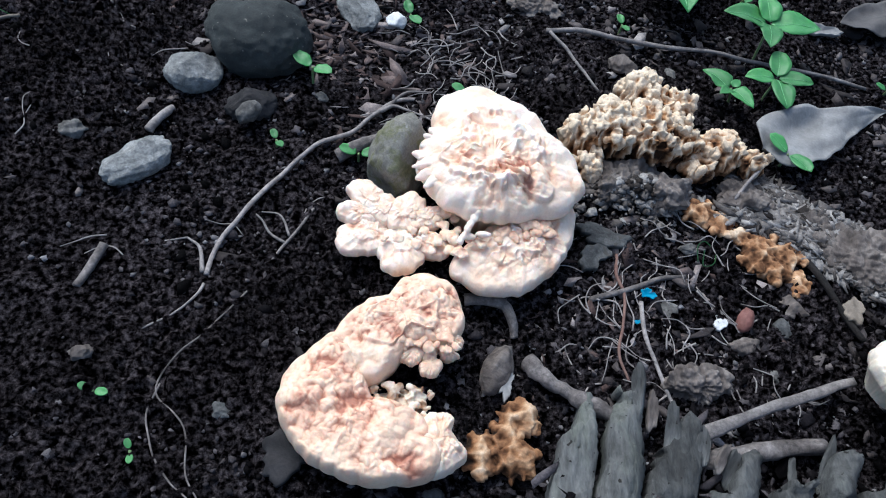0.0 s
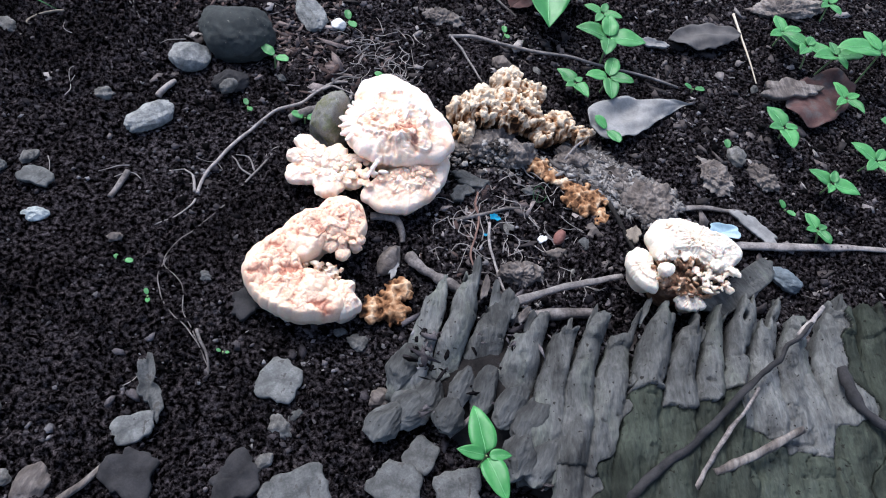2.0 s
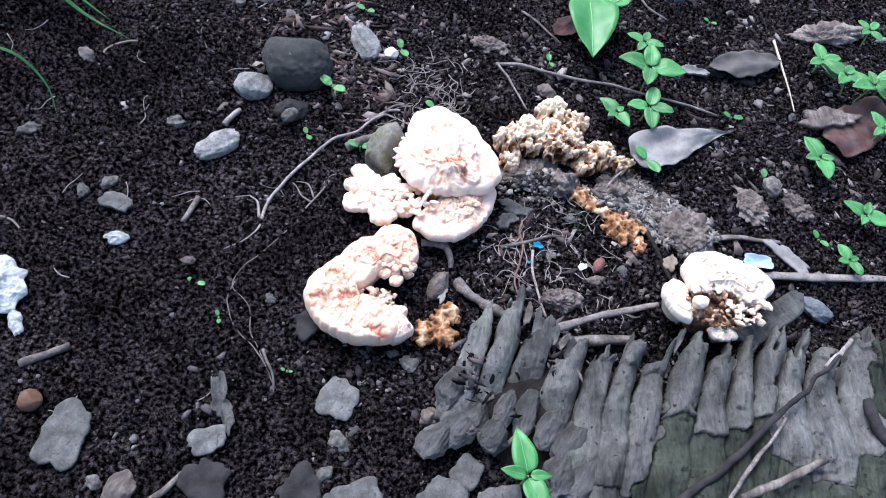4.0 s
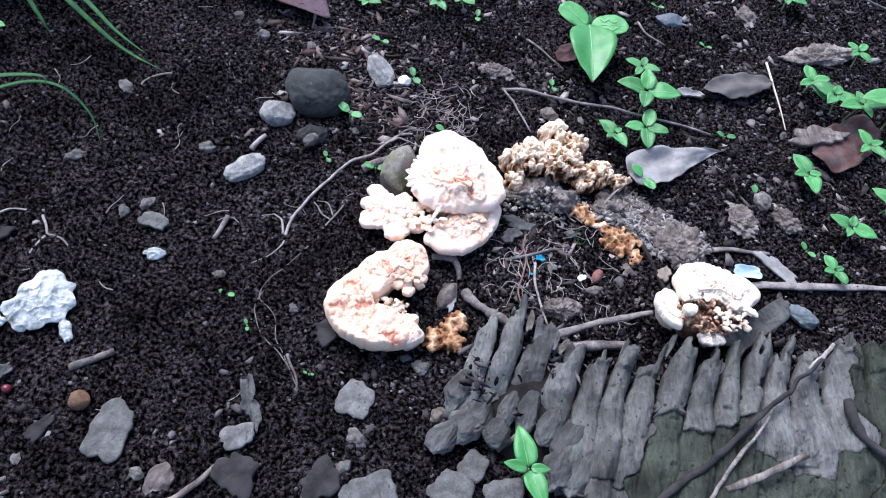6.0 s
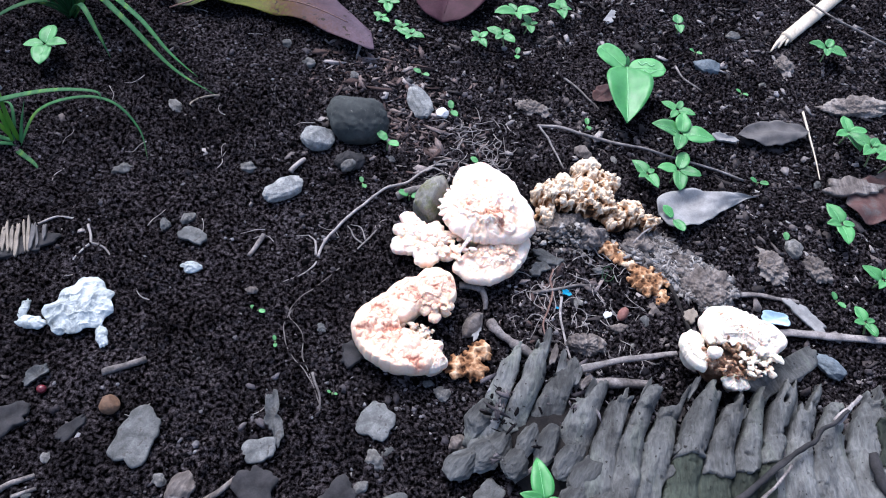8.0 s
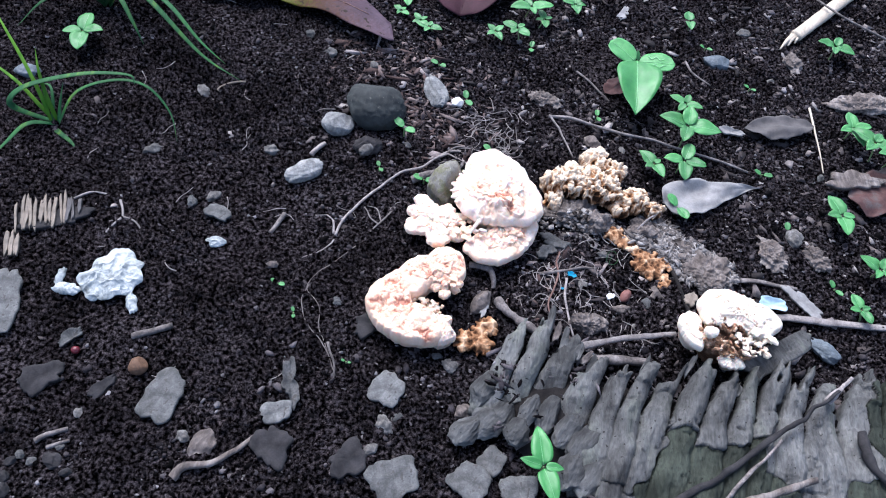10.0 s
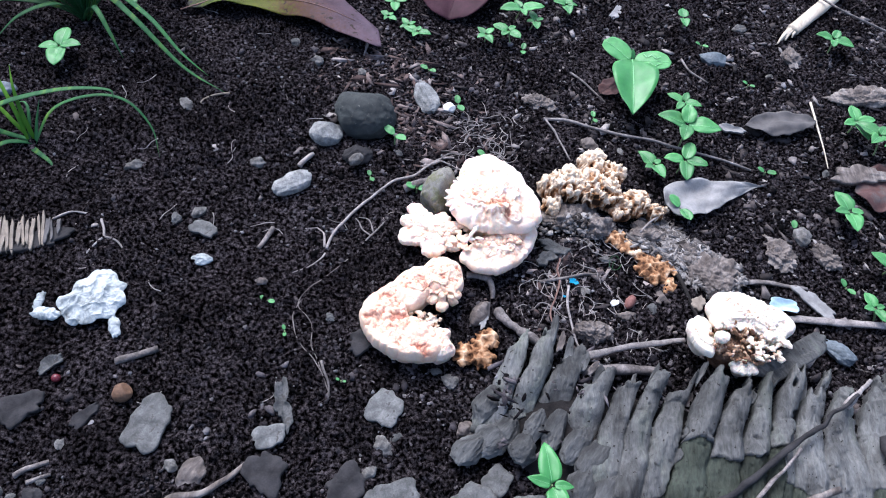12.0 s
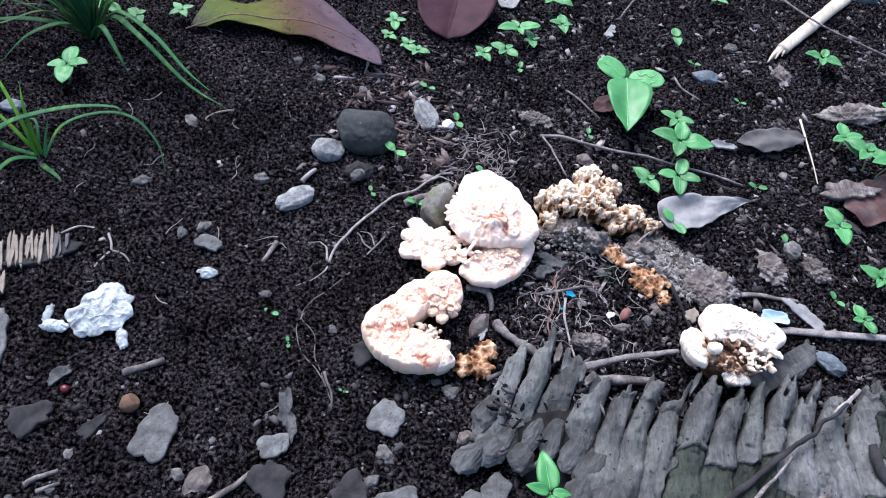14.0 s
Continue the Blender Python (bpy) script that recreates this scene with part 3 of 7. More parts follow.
scatter("bark_shreds", "brown and grey shreds of bark and dry fibres", "litter", 9000, BROWN_LITTER, (0.0014, 0.0062), (-0.2, 0.25, -0.12, 0.3), 18, flat=(0.04, 0.10), long=(1.0, 3.4), density=heap, lift=2.5, shard=True)
scatter("grit", "tiny pale grains of grit on dark soil", "grit", 2600, GREY_STONE, (0.0005, 0.0017), VIEW, 14, density=rich)


# ---- fungi ----
def ball_shape(level):
    bm = bmesh.new()
    bmesh.ops.create_icosphere(bm, subdivisions=level, radius=1)
    co, tris = np.array([v.co[:] for v in bm.verts]), np.array([[v.index for v in f.verts] for f in bm.faces])
    bm.free()
    return co, tris


BALL, SMALL_BALL = ball_shape(3), ball_shape(2)


def blob(name, balls, voxel, material, relief, core, settle=2, plates=None):
    """Grows one body out of many stretched balls (place, radii, the way the long axis points), then roughens it.
    relief(co, tone) gives each point's push outwards; core(co) gives its tone."""
    cos, tris, at = [], [], 0
    for place, radii, way in balls:
        unit, faces = BALL if max(radii) > 0.006 else SMALL_BALL
        turn = np.array(Vector(way).to_track_quat("X", "Z").to_matrix()) if way else np.eye(3)
        cos.append((unit * np.array(radii)) @ turn.T + np.array(place))
        tris.append(faces + at)
        at += len(unit)
    if plates is not None:
        cos.append(plates[0])
        tris.append(plates[1] + at)
    tmp = new("rough", quick_mesh("rough", np.concatenate(cos), np.concatenate(tris), material))
    mod = tmp.modifiers.new("grow", "REMESH")
    mod.mode, mod.voxel_size = "VOXEL", voxel
    mod = tmp.modifiers.new("settle", "SMOOTH")
    mod.iterations, mod.factor = settle, 0.5
    mesh = bpy.data.meshes.new_from_object(tmp.evaluated_get(bpy.context.evaluated_depsgraph_get()))
    bpy.data.objects.remove(tmp)
    mesh.name = name
    n = len(mesh.vertices)
    co, no = np.empty(n * 3, np.float32), np.empty(n * 3, np.float32)
    mesh.vertices.foreach_get("co", co)
    mesh.vertices.foreach_get("normal", no)
    co, no = co.reshape(-1, 3).astype(float), no.reshape(-1, 3).astype(float)
    tone = np.clip(core(co), 0, 1)
    push, tint = relief(co, tone)
    co += no * push[:, None]
    mesh.vertices.foreach_set("co", co.astype(np.float32).ravel())
    mesh.materials.clear()
    mesh.attributes.new("core", "FLOAT", "POINT").data.foreach_set("value", np.clip(tone + tint, 0, 1).astype(np.float32))
    return finish(mesh, material)


def crusty(co, tone):
    return 0.0012 * noise3(co, 230, 3) + 0.0007 * noise3(co, 600, 4) + 0.0004 * noise3(co, 1300, 5), 0.1 * noise3(co, 500, 6)


def petal_shells(petals, seed, waves, thick):
    """Fan-shaped plates with a rim of rounded lobes. Each petal: root (x, y, z), heading, reach, half span and rise in degrees, tone at root and at rim."""
    rng = random.Random(seed)
    cos, tris, tone, at, nr, na = [], [], [], 0, 6, 22
    row, count = na + 1, (nr + 1) * (na + 1)
    for root, heading, reach, span, rise, t0, t1 in petals:
        ph, turn, n = rng.uniform(0, 6.28), radians(heading), waves * rng.uniform(0.8, 1.25)
        bow, shade = rng.uniform(-0.10, 0.16), rng.uniform(-0.05, 0.05)
        for layer in (1, -1):
            for i in range(nr + 1):
                r = i / nr
                for k in range(na + 1):
                    a = 2 * k / na - 1
                    b = turn + radians(span) * a
                    lobe = abs(math.sin(n * a * 1.3 + ph)) - 0.5
                    d = reach * (0.10 + 0.90 * r) * (1 - 0.32 * a * a + 0.13 * lobe * r * r + 0.10 * math.sin(2.3 * a + 2 * ph))
                    z = d * math.tan(radians(rise)) * (1 - 0.5 * r) + reach * r * (0.07 * lobe * r + bow * math.sin(2.6 * a + ph)) - reach * 0.12 * r ** 3
                    fat = thick * (1.05 - 0.3 * r) * (0.5 if i == nr else 1.0) * layer
                    cos.append((root[0] + d * math.cos(b), root[1] + d * math.sin(b), root[2] + z + fat))
                    tone.append(t0 + (t1 - t0) * r ** 1.2 + shade - 0.10 * lobe)
        quads = []
        for i in range(nr):
            for k in range(na):
                q = at + i * row + k
                quads += [(q, q + row, q + row + 1, q + 1), (count + q, count + q + 1, count + q + row + 1, count + q + row)]
            for k in (0, na):
                q = at + i * row + k
                quads.append((q, count + q, count + q + row, q + row) if k == 0 else (q, q + row, count + q + row, count + q))
        for k in range(na):
            q = at + nr * row + k
            quads += [(q, count + q, count + q + 1, q + 1), (at + k, at + k + 1, count + at + k + 1, count + at + k)]
        for q in quads:
            tris += [(q[0], q[1], q[2]), (q[0], q[2], q[3])]
        at += 2 * count
    return np.array(cos), np.array(tris), np.array(tone)


def nearest_tone(points, tones):
    """A tone for every place: that of the nearest given point."""
    tree = kdtree.KDTree(len(points))
    for n, p in enumerate(points):
        tree.insert(p, n)
    tree.balance()
    tones = np.asarray(tones, float)
    return lambda co: tones[[tree.find(p)[1] for p in co]]


def soft_skin(seed, high=0.0007):
    return lambda co, tone: (high * noise3(co, 330, seed) + 0.0002 * noise3(co, 900, seed + 1), 0.10 * noise3(co, 130, seed + 2) + 0.05 * noise3(co, 400, seed + 3))


def frill(parent, petals, seed, material, name="ruffle", label="", waves=3.0, thick=0.0013, voxel=0.0007, settle=3, pieces=1):
    """Petals grown together into soft ruffles, one part for each piece."""
    step = max(1, math.ceil(len(petals) / pieces))
    for n in range(0, len(petals), step):
        co, tris, tone = petal_shells(petals[n:n + step], seed * 100 + n, waves, thick)
        part(name, blob(name, [], voxel, material, soft_skin(seed + n), nearest_tone(co, tone), settle, (co, tris)), parent, label)


def oval(x, y, rx, ry, yaw, seed=0, jag=0.06, points=14):
    """An uneven oval in plan."""
    out, c, s = [], math.cos(radians(yaw)), math.sin(radians(yaw))
    for k in range(points):
        a = 2 * math.pi * k / points
        w = 1 + jag * spin((math.cos(a) * 2, math.sin(a) * 2, 0), seed)
        px, py = rx * w * math.cos(a), ry * w * math.sin(a)
        out.append((x + px * c - py * s, y + px * s + py * c))
    return out


def shelf(name, outline, hub, z, parent, seed, label="", material=None, drop=0.006, thick=0.009, foot=0.55, floor=-0.002, tiers=(), step=0.002, wob=0.07, pleat=0.0006, folds=9,
          bumps=(), ruffs=(), tone=(0.08, 0.55), scallop=0.02, scallops=16, fine=0.0002, lift=0.0, lumpy=0.0009):
    """One shelf of a fungus: a plate inside a closed outline, thick and rounded at its rim, with tiers of frills round the hub, radial pleats and cauliflower bumps.
    tiers: where each frill ends, as a share of the way to the rim; bumps: (scale, height, from, to) with the shares between which they grow; ruffs: the same for thin winding frills."""
    line = np.array([p[:2] for p in spline([(*p, 0) for p in [*outline[-2:], *outline, *outline[:2]]], 10)])[20:-10]
    ang = np.arctan2(line[:, 1] - hub[1], line[:, 0] - hub[0])
    far = np.hypot(line[:, 0] - hub[0], line[:, 1] - hub[1])
    order = np.argsort(ang)
    size = far.mean()
    around, rings = int(min(460, max(140, size * 6.28 / 0.00045))), int(min(95, max(30, size / 0.00038)))
    a = np.linspace(-np.pi, np.pi, around, endpoint=False)
    reach = 1.03 * np.interp(a, ang[order], far[order], period=2 * np.pi)
    way = np.stack([np.cos(a), np.sin(a), 0 * a], -1)
    reach = reach * (1 + scallop * (np.abs(np.sin(0.5 * scallops * a + 2.2 * noise3(way, 1.3, seed))) - 0.6) + 0.5 * scallop * noise3(way, 7, seed + 1))
    r = np.linspace(0.0004, 1, rings) ** 0.8
    rr, aa = np.meshgrid(r, a, indexing="ij")
    far = rr * reach[None]
    flat = np.stack([hub[0] + far * np.cos(aa), hub[1] + far * np.sin(aa), np.full_like(far, z)], -1).reshape(-1, 3)
    grid = lambda v: v.reshape(rr.shape)
    spoke = np.stack([np.cos(aa), np.sin(aa), rr * 0.7], -1).reshape(-1, 3)
    top = z - drop * rr ** 2.2
    rw = rr + wob * grid(noise3(spoke, 2.4, seed + 2)) + 0.25 * wob * grid(noise3(spoke, 7, seed + 3)) + 0.35 * wob * grid(noise3(flat, 240, seed + 4))
    shade = tone[0] + 0.5 * (tone[1] - tone[0]) * np.clip(1 - rr, 0, 1)
    for n, t in enumerate(tiers):
        past = rw - t - 0.09 * grid(noise3(flat, 62, seed + 20 + n)) - 0.04 * grid(noise3(flat, 190, seed + 40 + n))
        top -= step * (1 - 0.4 * n / len(tiers)) * (0.5 + 0.5 * np.tanh(past / 0.018))
        top += 0.45 * step * np.exp(-((past + 0.03) / 0.03) ** 2)
        # tone deepens just past each tier's edge, painting in the shade below it
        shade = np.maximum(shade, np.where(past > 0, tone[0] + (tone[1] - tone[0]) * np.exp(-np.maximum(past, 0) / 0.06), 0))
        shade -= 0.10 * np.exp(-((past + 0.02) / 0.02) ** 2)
    fold = grid(noise3(spoke * np.array([folds, folds, 1.6]), 1.0, seed + 5))
    top += pleat * (1 - 2 * np.abs(fold)) * np.clip(rr * 1.6, 0, 1) + lumpy * grid(noise3(flat, 75, seed + 6)) + fine * grid(noise3(flat, 700, seed + 7)) + 2 * fine * grid(noise3(flat, 330, seed + 8))
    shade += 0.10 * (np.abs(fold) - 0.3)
    warp = flat + 0.0016 * np.stack([noise3(flat, 210, seed + 10 + k) for k in range(3)], -1)
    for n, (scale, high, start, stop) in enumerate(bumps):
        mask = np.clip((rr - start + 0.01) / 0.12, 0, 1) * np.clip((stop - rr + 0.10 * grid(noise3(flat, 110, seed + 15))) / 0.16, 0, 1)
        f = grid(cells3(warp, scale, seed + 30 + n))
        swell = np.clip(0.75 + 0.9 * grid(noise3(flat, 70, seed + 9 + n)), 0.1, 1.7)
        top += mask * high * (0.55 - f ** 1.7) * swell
        # creases between bumps: deeper flesh colour with crease shade painted into it
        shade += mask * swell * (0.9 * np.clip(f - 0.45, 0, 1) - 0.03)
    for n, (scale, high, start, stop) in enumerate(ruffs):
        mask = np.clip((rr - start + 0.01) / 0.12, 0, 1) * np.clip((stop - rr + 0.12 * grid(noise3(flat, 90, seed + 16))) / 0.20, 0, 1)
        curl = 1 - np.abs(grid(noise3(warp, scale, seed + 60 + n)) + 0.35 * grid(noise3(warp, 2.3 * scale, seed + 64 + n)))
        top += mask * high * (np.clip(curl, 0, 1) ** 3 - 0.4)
        # hollows between frills toned deeper, crests paler, as shading would
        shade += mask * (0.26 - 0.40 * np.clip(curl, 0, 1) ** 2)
    edge = np.clip((rr - 0.90) / 0.10, 0, 1)
    top -= 0.5 * thick * (1 - np.sqrt(1 - edge ** 2))
    shade += 0.10 * grid(noise3(flat, 110, seed + 11)) + 0.05 * grid(noise3(flat, 380, seed + 12)) + lift
    co, shades = [np.concatenate([flat[:, :2], top.reshape(-1, 1)], 1)], [shade.ravel()]
    for share, low in ((0.995, 0.72), (0.965, 0.9), (0.86, 1.0), (foot, None)):
        zz = top[-1] + 0.5 * thick - low * thick if low else np.full(around, floor)
        co.append(np.stack([hub[0] + share * reach * np.cos(a), hub[1] + share * reach * np.sin(a), zz], -1))
        shades.append(np.full(around, tone[0] + 0.15))
    total = rings + 4
    idx = np.arange(total * around).reshape(total, around)
    nxt = np.roll(idx, -1, 1)
    quads = np.stack([idx[:-1], idx[1:], nxt[1:], nxt[:-1]], -1).reshape(-1, 4)
    mesh = quick_mesh(name, np.concatenate(co), quads, material or FLESH)
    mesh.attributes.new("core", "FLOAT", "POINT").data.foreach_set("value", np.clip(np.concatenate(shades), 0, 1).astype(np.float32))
    return part(name, mesh, parent, label)


def crescent_fungus():
    rng = random.Random(4)
    ob = thing("bracket_fungus", "thick crescent-shaped pink and cream fungus with a lumpy top", "fungus", group="pink fungi")
    lower = [(-0.0516, -0.0690), (-0.0665, -0.0790), (-0.0750, -0.0965), (-0.0715, -0.1120), (-0.0600, -0.1270), (-0.0390, -0.1370), (-0.0215, -0.1385), (-0.0030, -0.1340), (0.0020, -0.1230), (-0.0060, -0.1080), (-0.0190, -0.1020), (-0.0300, -0.0990), (-0.0370, -0.0880), (-0.0420, -0.0760)]
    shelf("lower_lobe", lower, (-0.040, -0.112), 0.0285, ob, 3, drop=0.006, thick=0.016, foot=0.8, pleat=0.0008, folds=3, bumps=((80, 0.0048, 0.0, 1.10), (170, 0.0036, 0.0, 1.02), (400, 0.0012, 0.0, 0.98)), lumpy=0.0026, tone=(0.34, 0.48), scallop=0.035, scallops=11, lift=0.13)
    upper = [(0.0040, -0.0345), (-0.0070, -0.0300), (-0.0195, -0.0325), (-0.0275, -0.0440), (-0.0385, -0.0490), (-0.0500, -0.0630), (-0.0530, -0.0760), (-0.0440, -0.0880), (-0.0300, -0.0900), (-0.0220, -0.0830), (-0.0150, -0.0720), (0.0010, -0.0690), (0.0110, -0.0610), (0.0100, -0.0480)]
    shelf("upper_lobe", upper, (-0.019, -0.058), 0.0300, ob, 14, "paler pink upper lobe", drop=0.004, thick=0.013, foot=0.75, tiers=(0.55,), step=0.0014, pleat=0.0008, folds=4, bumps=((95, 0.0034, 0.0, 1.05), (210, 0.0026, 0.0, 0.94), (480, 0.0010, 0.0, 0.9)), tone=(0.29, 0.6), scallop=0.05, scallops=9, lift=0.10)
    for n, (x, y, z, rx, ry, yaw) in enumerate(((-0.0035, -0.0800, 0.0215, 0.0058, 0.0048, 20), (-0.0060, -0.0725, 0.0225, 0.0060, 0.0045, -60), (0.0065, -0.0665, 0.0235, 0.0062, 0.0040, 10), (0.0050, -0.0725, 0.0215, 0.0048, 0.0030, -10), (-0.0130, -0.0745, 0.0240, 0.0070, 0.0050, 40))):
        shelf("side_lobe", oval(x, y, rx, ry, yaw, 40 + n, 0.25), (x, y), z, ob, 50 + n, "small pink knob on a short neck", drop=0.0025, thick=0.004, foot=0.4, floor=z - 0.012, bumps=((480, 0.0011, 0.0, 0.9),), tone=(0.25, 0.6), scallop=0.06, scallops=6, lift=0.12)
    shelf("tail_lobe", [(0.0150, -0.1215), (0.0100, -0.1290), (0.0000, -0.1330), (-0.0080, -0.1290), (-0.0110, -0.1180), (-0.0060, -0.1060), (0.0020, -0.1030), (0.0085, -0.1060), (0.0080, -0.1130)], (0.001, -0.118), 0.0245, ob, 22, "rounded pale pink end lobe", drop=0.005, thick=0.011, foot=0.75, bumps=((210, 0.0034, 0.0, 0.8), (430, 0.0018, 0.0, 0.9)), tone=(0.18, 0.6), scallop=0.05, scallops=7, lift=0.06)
    petals = []
    for k in range(22):
        x, y = rng.uniform(-0.022, 0.006), rng.uniform(-0.072, -0.060)
        petals.append(((x, y, 0.0245 + rng.uniform(0, 0.003)), rng.uniform(215, 330), rng.uniform(0.004, 0.006), rng.uniform(35, 60), rng.uniform(5, 25), 0.8, rng.uniform(0.3, 0.6)))
    frill(ob, petals, 9, FLESH, label="small pink ruffle", thick=0.0011, voxel=0.0006, pieces=5)
    bits = []
    for k in range(90):
        x, y = -0.017 + rng.uniform(-0.014, 0.014), -0.0985 + rng.uniform(-0.008, 0.008)
        s = rng.uniform(0.0008, 0.0022)
        bits.append(((x, y, 0.013 + rng.uniform(0, 0.006)), (s, s * 0.8, s), None))
    bits.append(((-0.020, -0.099, 0.008), (0.015, 0.009, 0.006), None))
    part("broken_middle", blob("broken_middle", bits, 0.0008, PALE_FLESH, crusty, lambda co: 0.40 + 0.6 * noise3(co, 260, 9)), ob, "crumbled grey and brown middle")


def rosette_fungus():
    rng = random.Random(8)
    ob = thing("bracket_fungus", "large round white and pink fungus with frilled tiers", "fungus", group="pink fungi")
    lower = [(0.0080, -0.0120), (0.0055, -0.0215), (0.0110, -0.0290), (0.0210, -0.0335), (0.0340, -0.0345), (0.0480, -0.0290), (0.0610, -0.0170), (0.0700, -0.0020), (0.0745, 0.0130), (0.0740, 0.0270), (0.0620, 0.0340), (0.0450, 0.0250), (0.0300, 0.0120), (0.0180, -0.0010)]
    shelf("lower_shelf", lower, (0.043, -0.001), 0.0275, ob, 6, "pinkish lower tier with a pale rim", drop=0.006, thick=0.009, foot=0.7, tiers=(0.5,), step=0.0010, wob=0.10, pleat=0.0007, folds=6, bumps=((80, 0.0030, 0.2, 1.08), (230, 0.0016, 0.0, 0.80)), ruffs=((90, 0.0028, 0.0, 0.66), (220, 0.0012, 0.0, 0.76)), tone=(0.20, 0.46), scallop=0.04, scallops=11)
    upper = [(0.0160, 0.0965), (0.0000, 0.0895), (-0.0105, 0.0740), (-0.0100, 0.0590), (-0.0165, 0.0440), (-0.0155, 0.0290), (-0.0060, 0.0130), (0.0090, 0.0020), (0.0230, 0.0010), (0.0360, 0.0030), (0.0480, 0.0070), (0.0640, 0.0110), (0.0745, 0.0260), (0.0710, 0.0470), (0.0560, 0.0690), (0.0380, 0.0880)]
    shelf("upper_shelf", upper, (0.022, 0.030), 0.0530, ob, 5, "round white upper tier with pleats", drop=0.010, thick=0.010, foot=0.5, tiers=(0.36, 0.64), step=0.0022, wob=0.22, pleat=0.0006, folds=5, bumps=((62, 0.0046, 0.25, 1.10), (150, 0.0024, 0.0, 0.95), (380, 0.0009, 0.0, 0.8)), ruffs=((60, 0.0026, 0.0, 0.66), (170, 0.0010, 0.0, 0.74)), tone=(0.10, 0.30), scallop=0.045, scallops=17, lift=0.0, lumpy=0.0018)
    fingers = []
    for k in range(7):
        a = 138 + k * 13
        fingers.append(((0.006 + 0.010 * math.cos(radians(a)), 0.036 + 0.020 * math.sin(radians(a)), 0.0405), a, rng.uniform(0.012, 0.018), rng.uniform(13, 20), 2, 0.25, 0.03))
    frill(ob, fingers, 67, FLESH, "finger", "white finger-like frill", 1.6, 0.0020, pieces=7)
    petals = []
    for k in range(26):
        u = rng.random()
        x, y = 0.008 + 0.050 * u + rng.uniform(-0.003, 0.003), -0.012 + 0.020 * u + rng.uniform(-0.004, 0.004)
        petals.append(((x, y, 0.027 + rng.uniform(0, 0.003)), rng.uniform(215, 320), rng.uniform(0.004, 0.008), rng.uniform(35, 60), rng.uniform(5, 28), 0.9, rng.uniform(0.3, 0.55)))
    frill(ob, petals, 68, FLESH, label="small pink ruffle", waves=3.0, voxel=0.0006, pieces=4)
    part("finger", blob("finger", [((0.0160 - 0.0016 * k, 0.002 - 0.0030 * k, 0.039 - 0.0014 * k), (0.0020, 0.0026, 0.0020), None) for k in range(6)] + [((0.0200, -0.0085, 0.034), (0.0045, 0.0020, 0.002), None), ((0.0125, -0.0095, 0.032), (0.004, 0.002, 0.002), None)], 0.0006, FLESH, soft_skin(5), lambda co: 0.1 + 0.1 * noise3(co, 200, 3), 3), ob, "white finger between the two tiers")


def lobed_fungus():
    rng = random.Random(15)
    ob = thing("bracket_fungus", "small lobed pale pink fungus with rounded fingers", "fungus", group="pink fungi")
    LOBES = ((-0.0440, 0.0200, 0.0255, 0.0110, 0.0065, 128), (-0.0475, 0.0085, 0.0240, 0.0105, 0.0055, 178), (-0.0440, -0.0050, 0.0220, 0.0125, 0.0090, 205), (-0.0230, -0.0120, 0.0230, 0.0120, 0.0098, 265),
             (-0.0215, 0.0110, 0.0265, 0.0110, 0.0075, 60), (-0.0060, -0.0080, 0.0240, 0.0090, 0.0060, -20), (-0.0090, 0.0080, 0.0260, 0.0080, 0.0055, 30), (-0.0340, 0.0120, 0.0255, 0.0085, 0.0065, 90))
    for n, (x, y, z, rx, ry, yaw) in enumerate(LOBES):
        c, s = math.cos(radians(yaw)), math.sin(radians(yaw))
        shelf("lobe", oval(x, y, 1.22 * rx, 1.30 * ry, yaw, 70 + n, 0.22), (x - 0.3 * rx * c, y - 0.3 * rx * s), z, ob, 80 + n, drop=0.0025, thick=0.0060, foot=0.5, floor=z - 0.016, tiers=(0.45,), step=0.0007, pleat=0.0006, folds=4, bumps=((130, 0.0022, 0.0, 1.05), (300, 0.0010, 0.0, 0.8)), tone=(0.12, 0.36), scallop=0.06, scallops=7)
    part("heart", blob("heart", [((-0.026, 0.001, 0.010), (0.020, 0.014, 0.010), None)], 0.0012, FLESH, crusty, lambda co: 0.8 + 0.2 * noise3(co, 200, 2)), ob)
    petals = []
    for k in range(40):
        x, y = rng.uniform(-0.036, 0.006), rng.uniform(-0.014, 0.014)
        a = rng.uniform(-70, 70) if x > -0.022 else rng.uniform(0, 360)
        petals.append(((x, y, 0.0215 + rng.uniform(0, 0.004)), a, rng.uniform(0.004, 0.007), rng.uniform(38, 62), rng.uniform(8, 30), 0.6, rng.uniform(0.1, 0.4)))
    frill(ob, petals, 12, FLESH, label="short peach ruffle", voxel=0.0006, pieces=6)


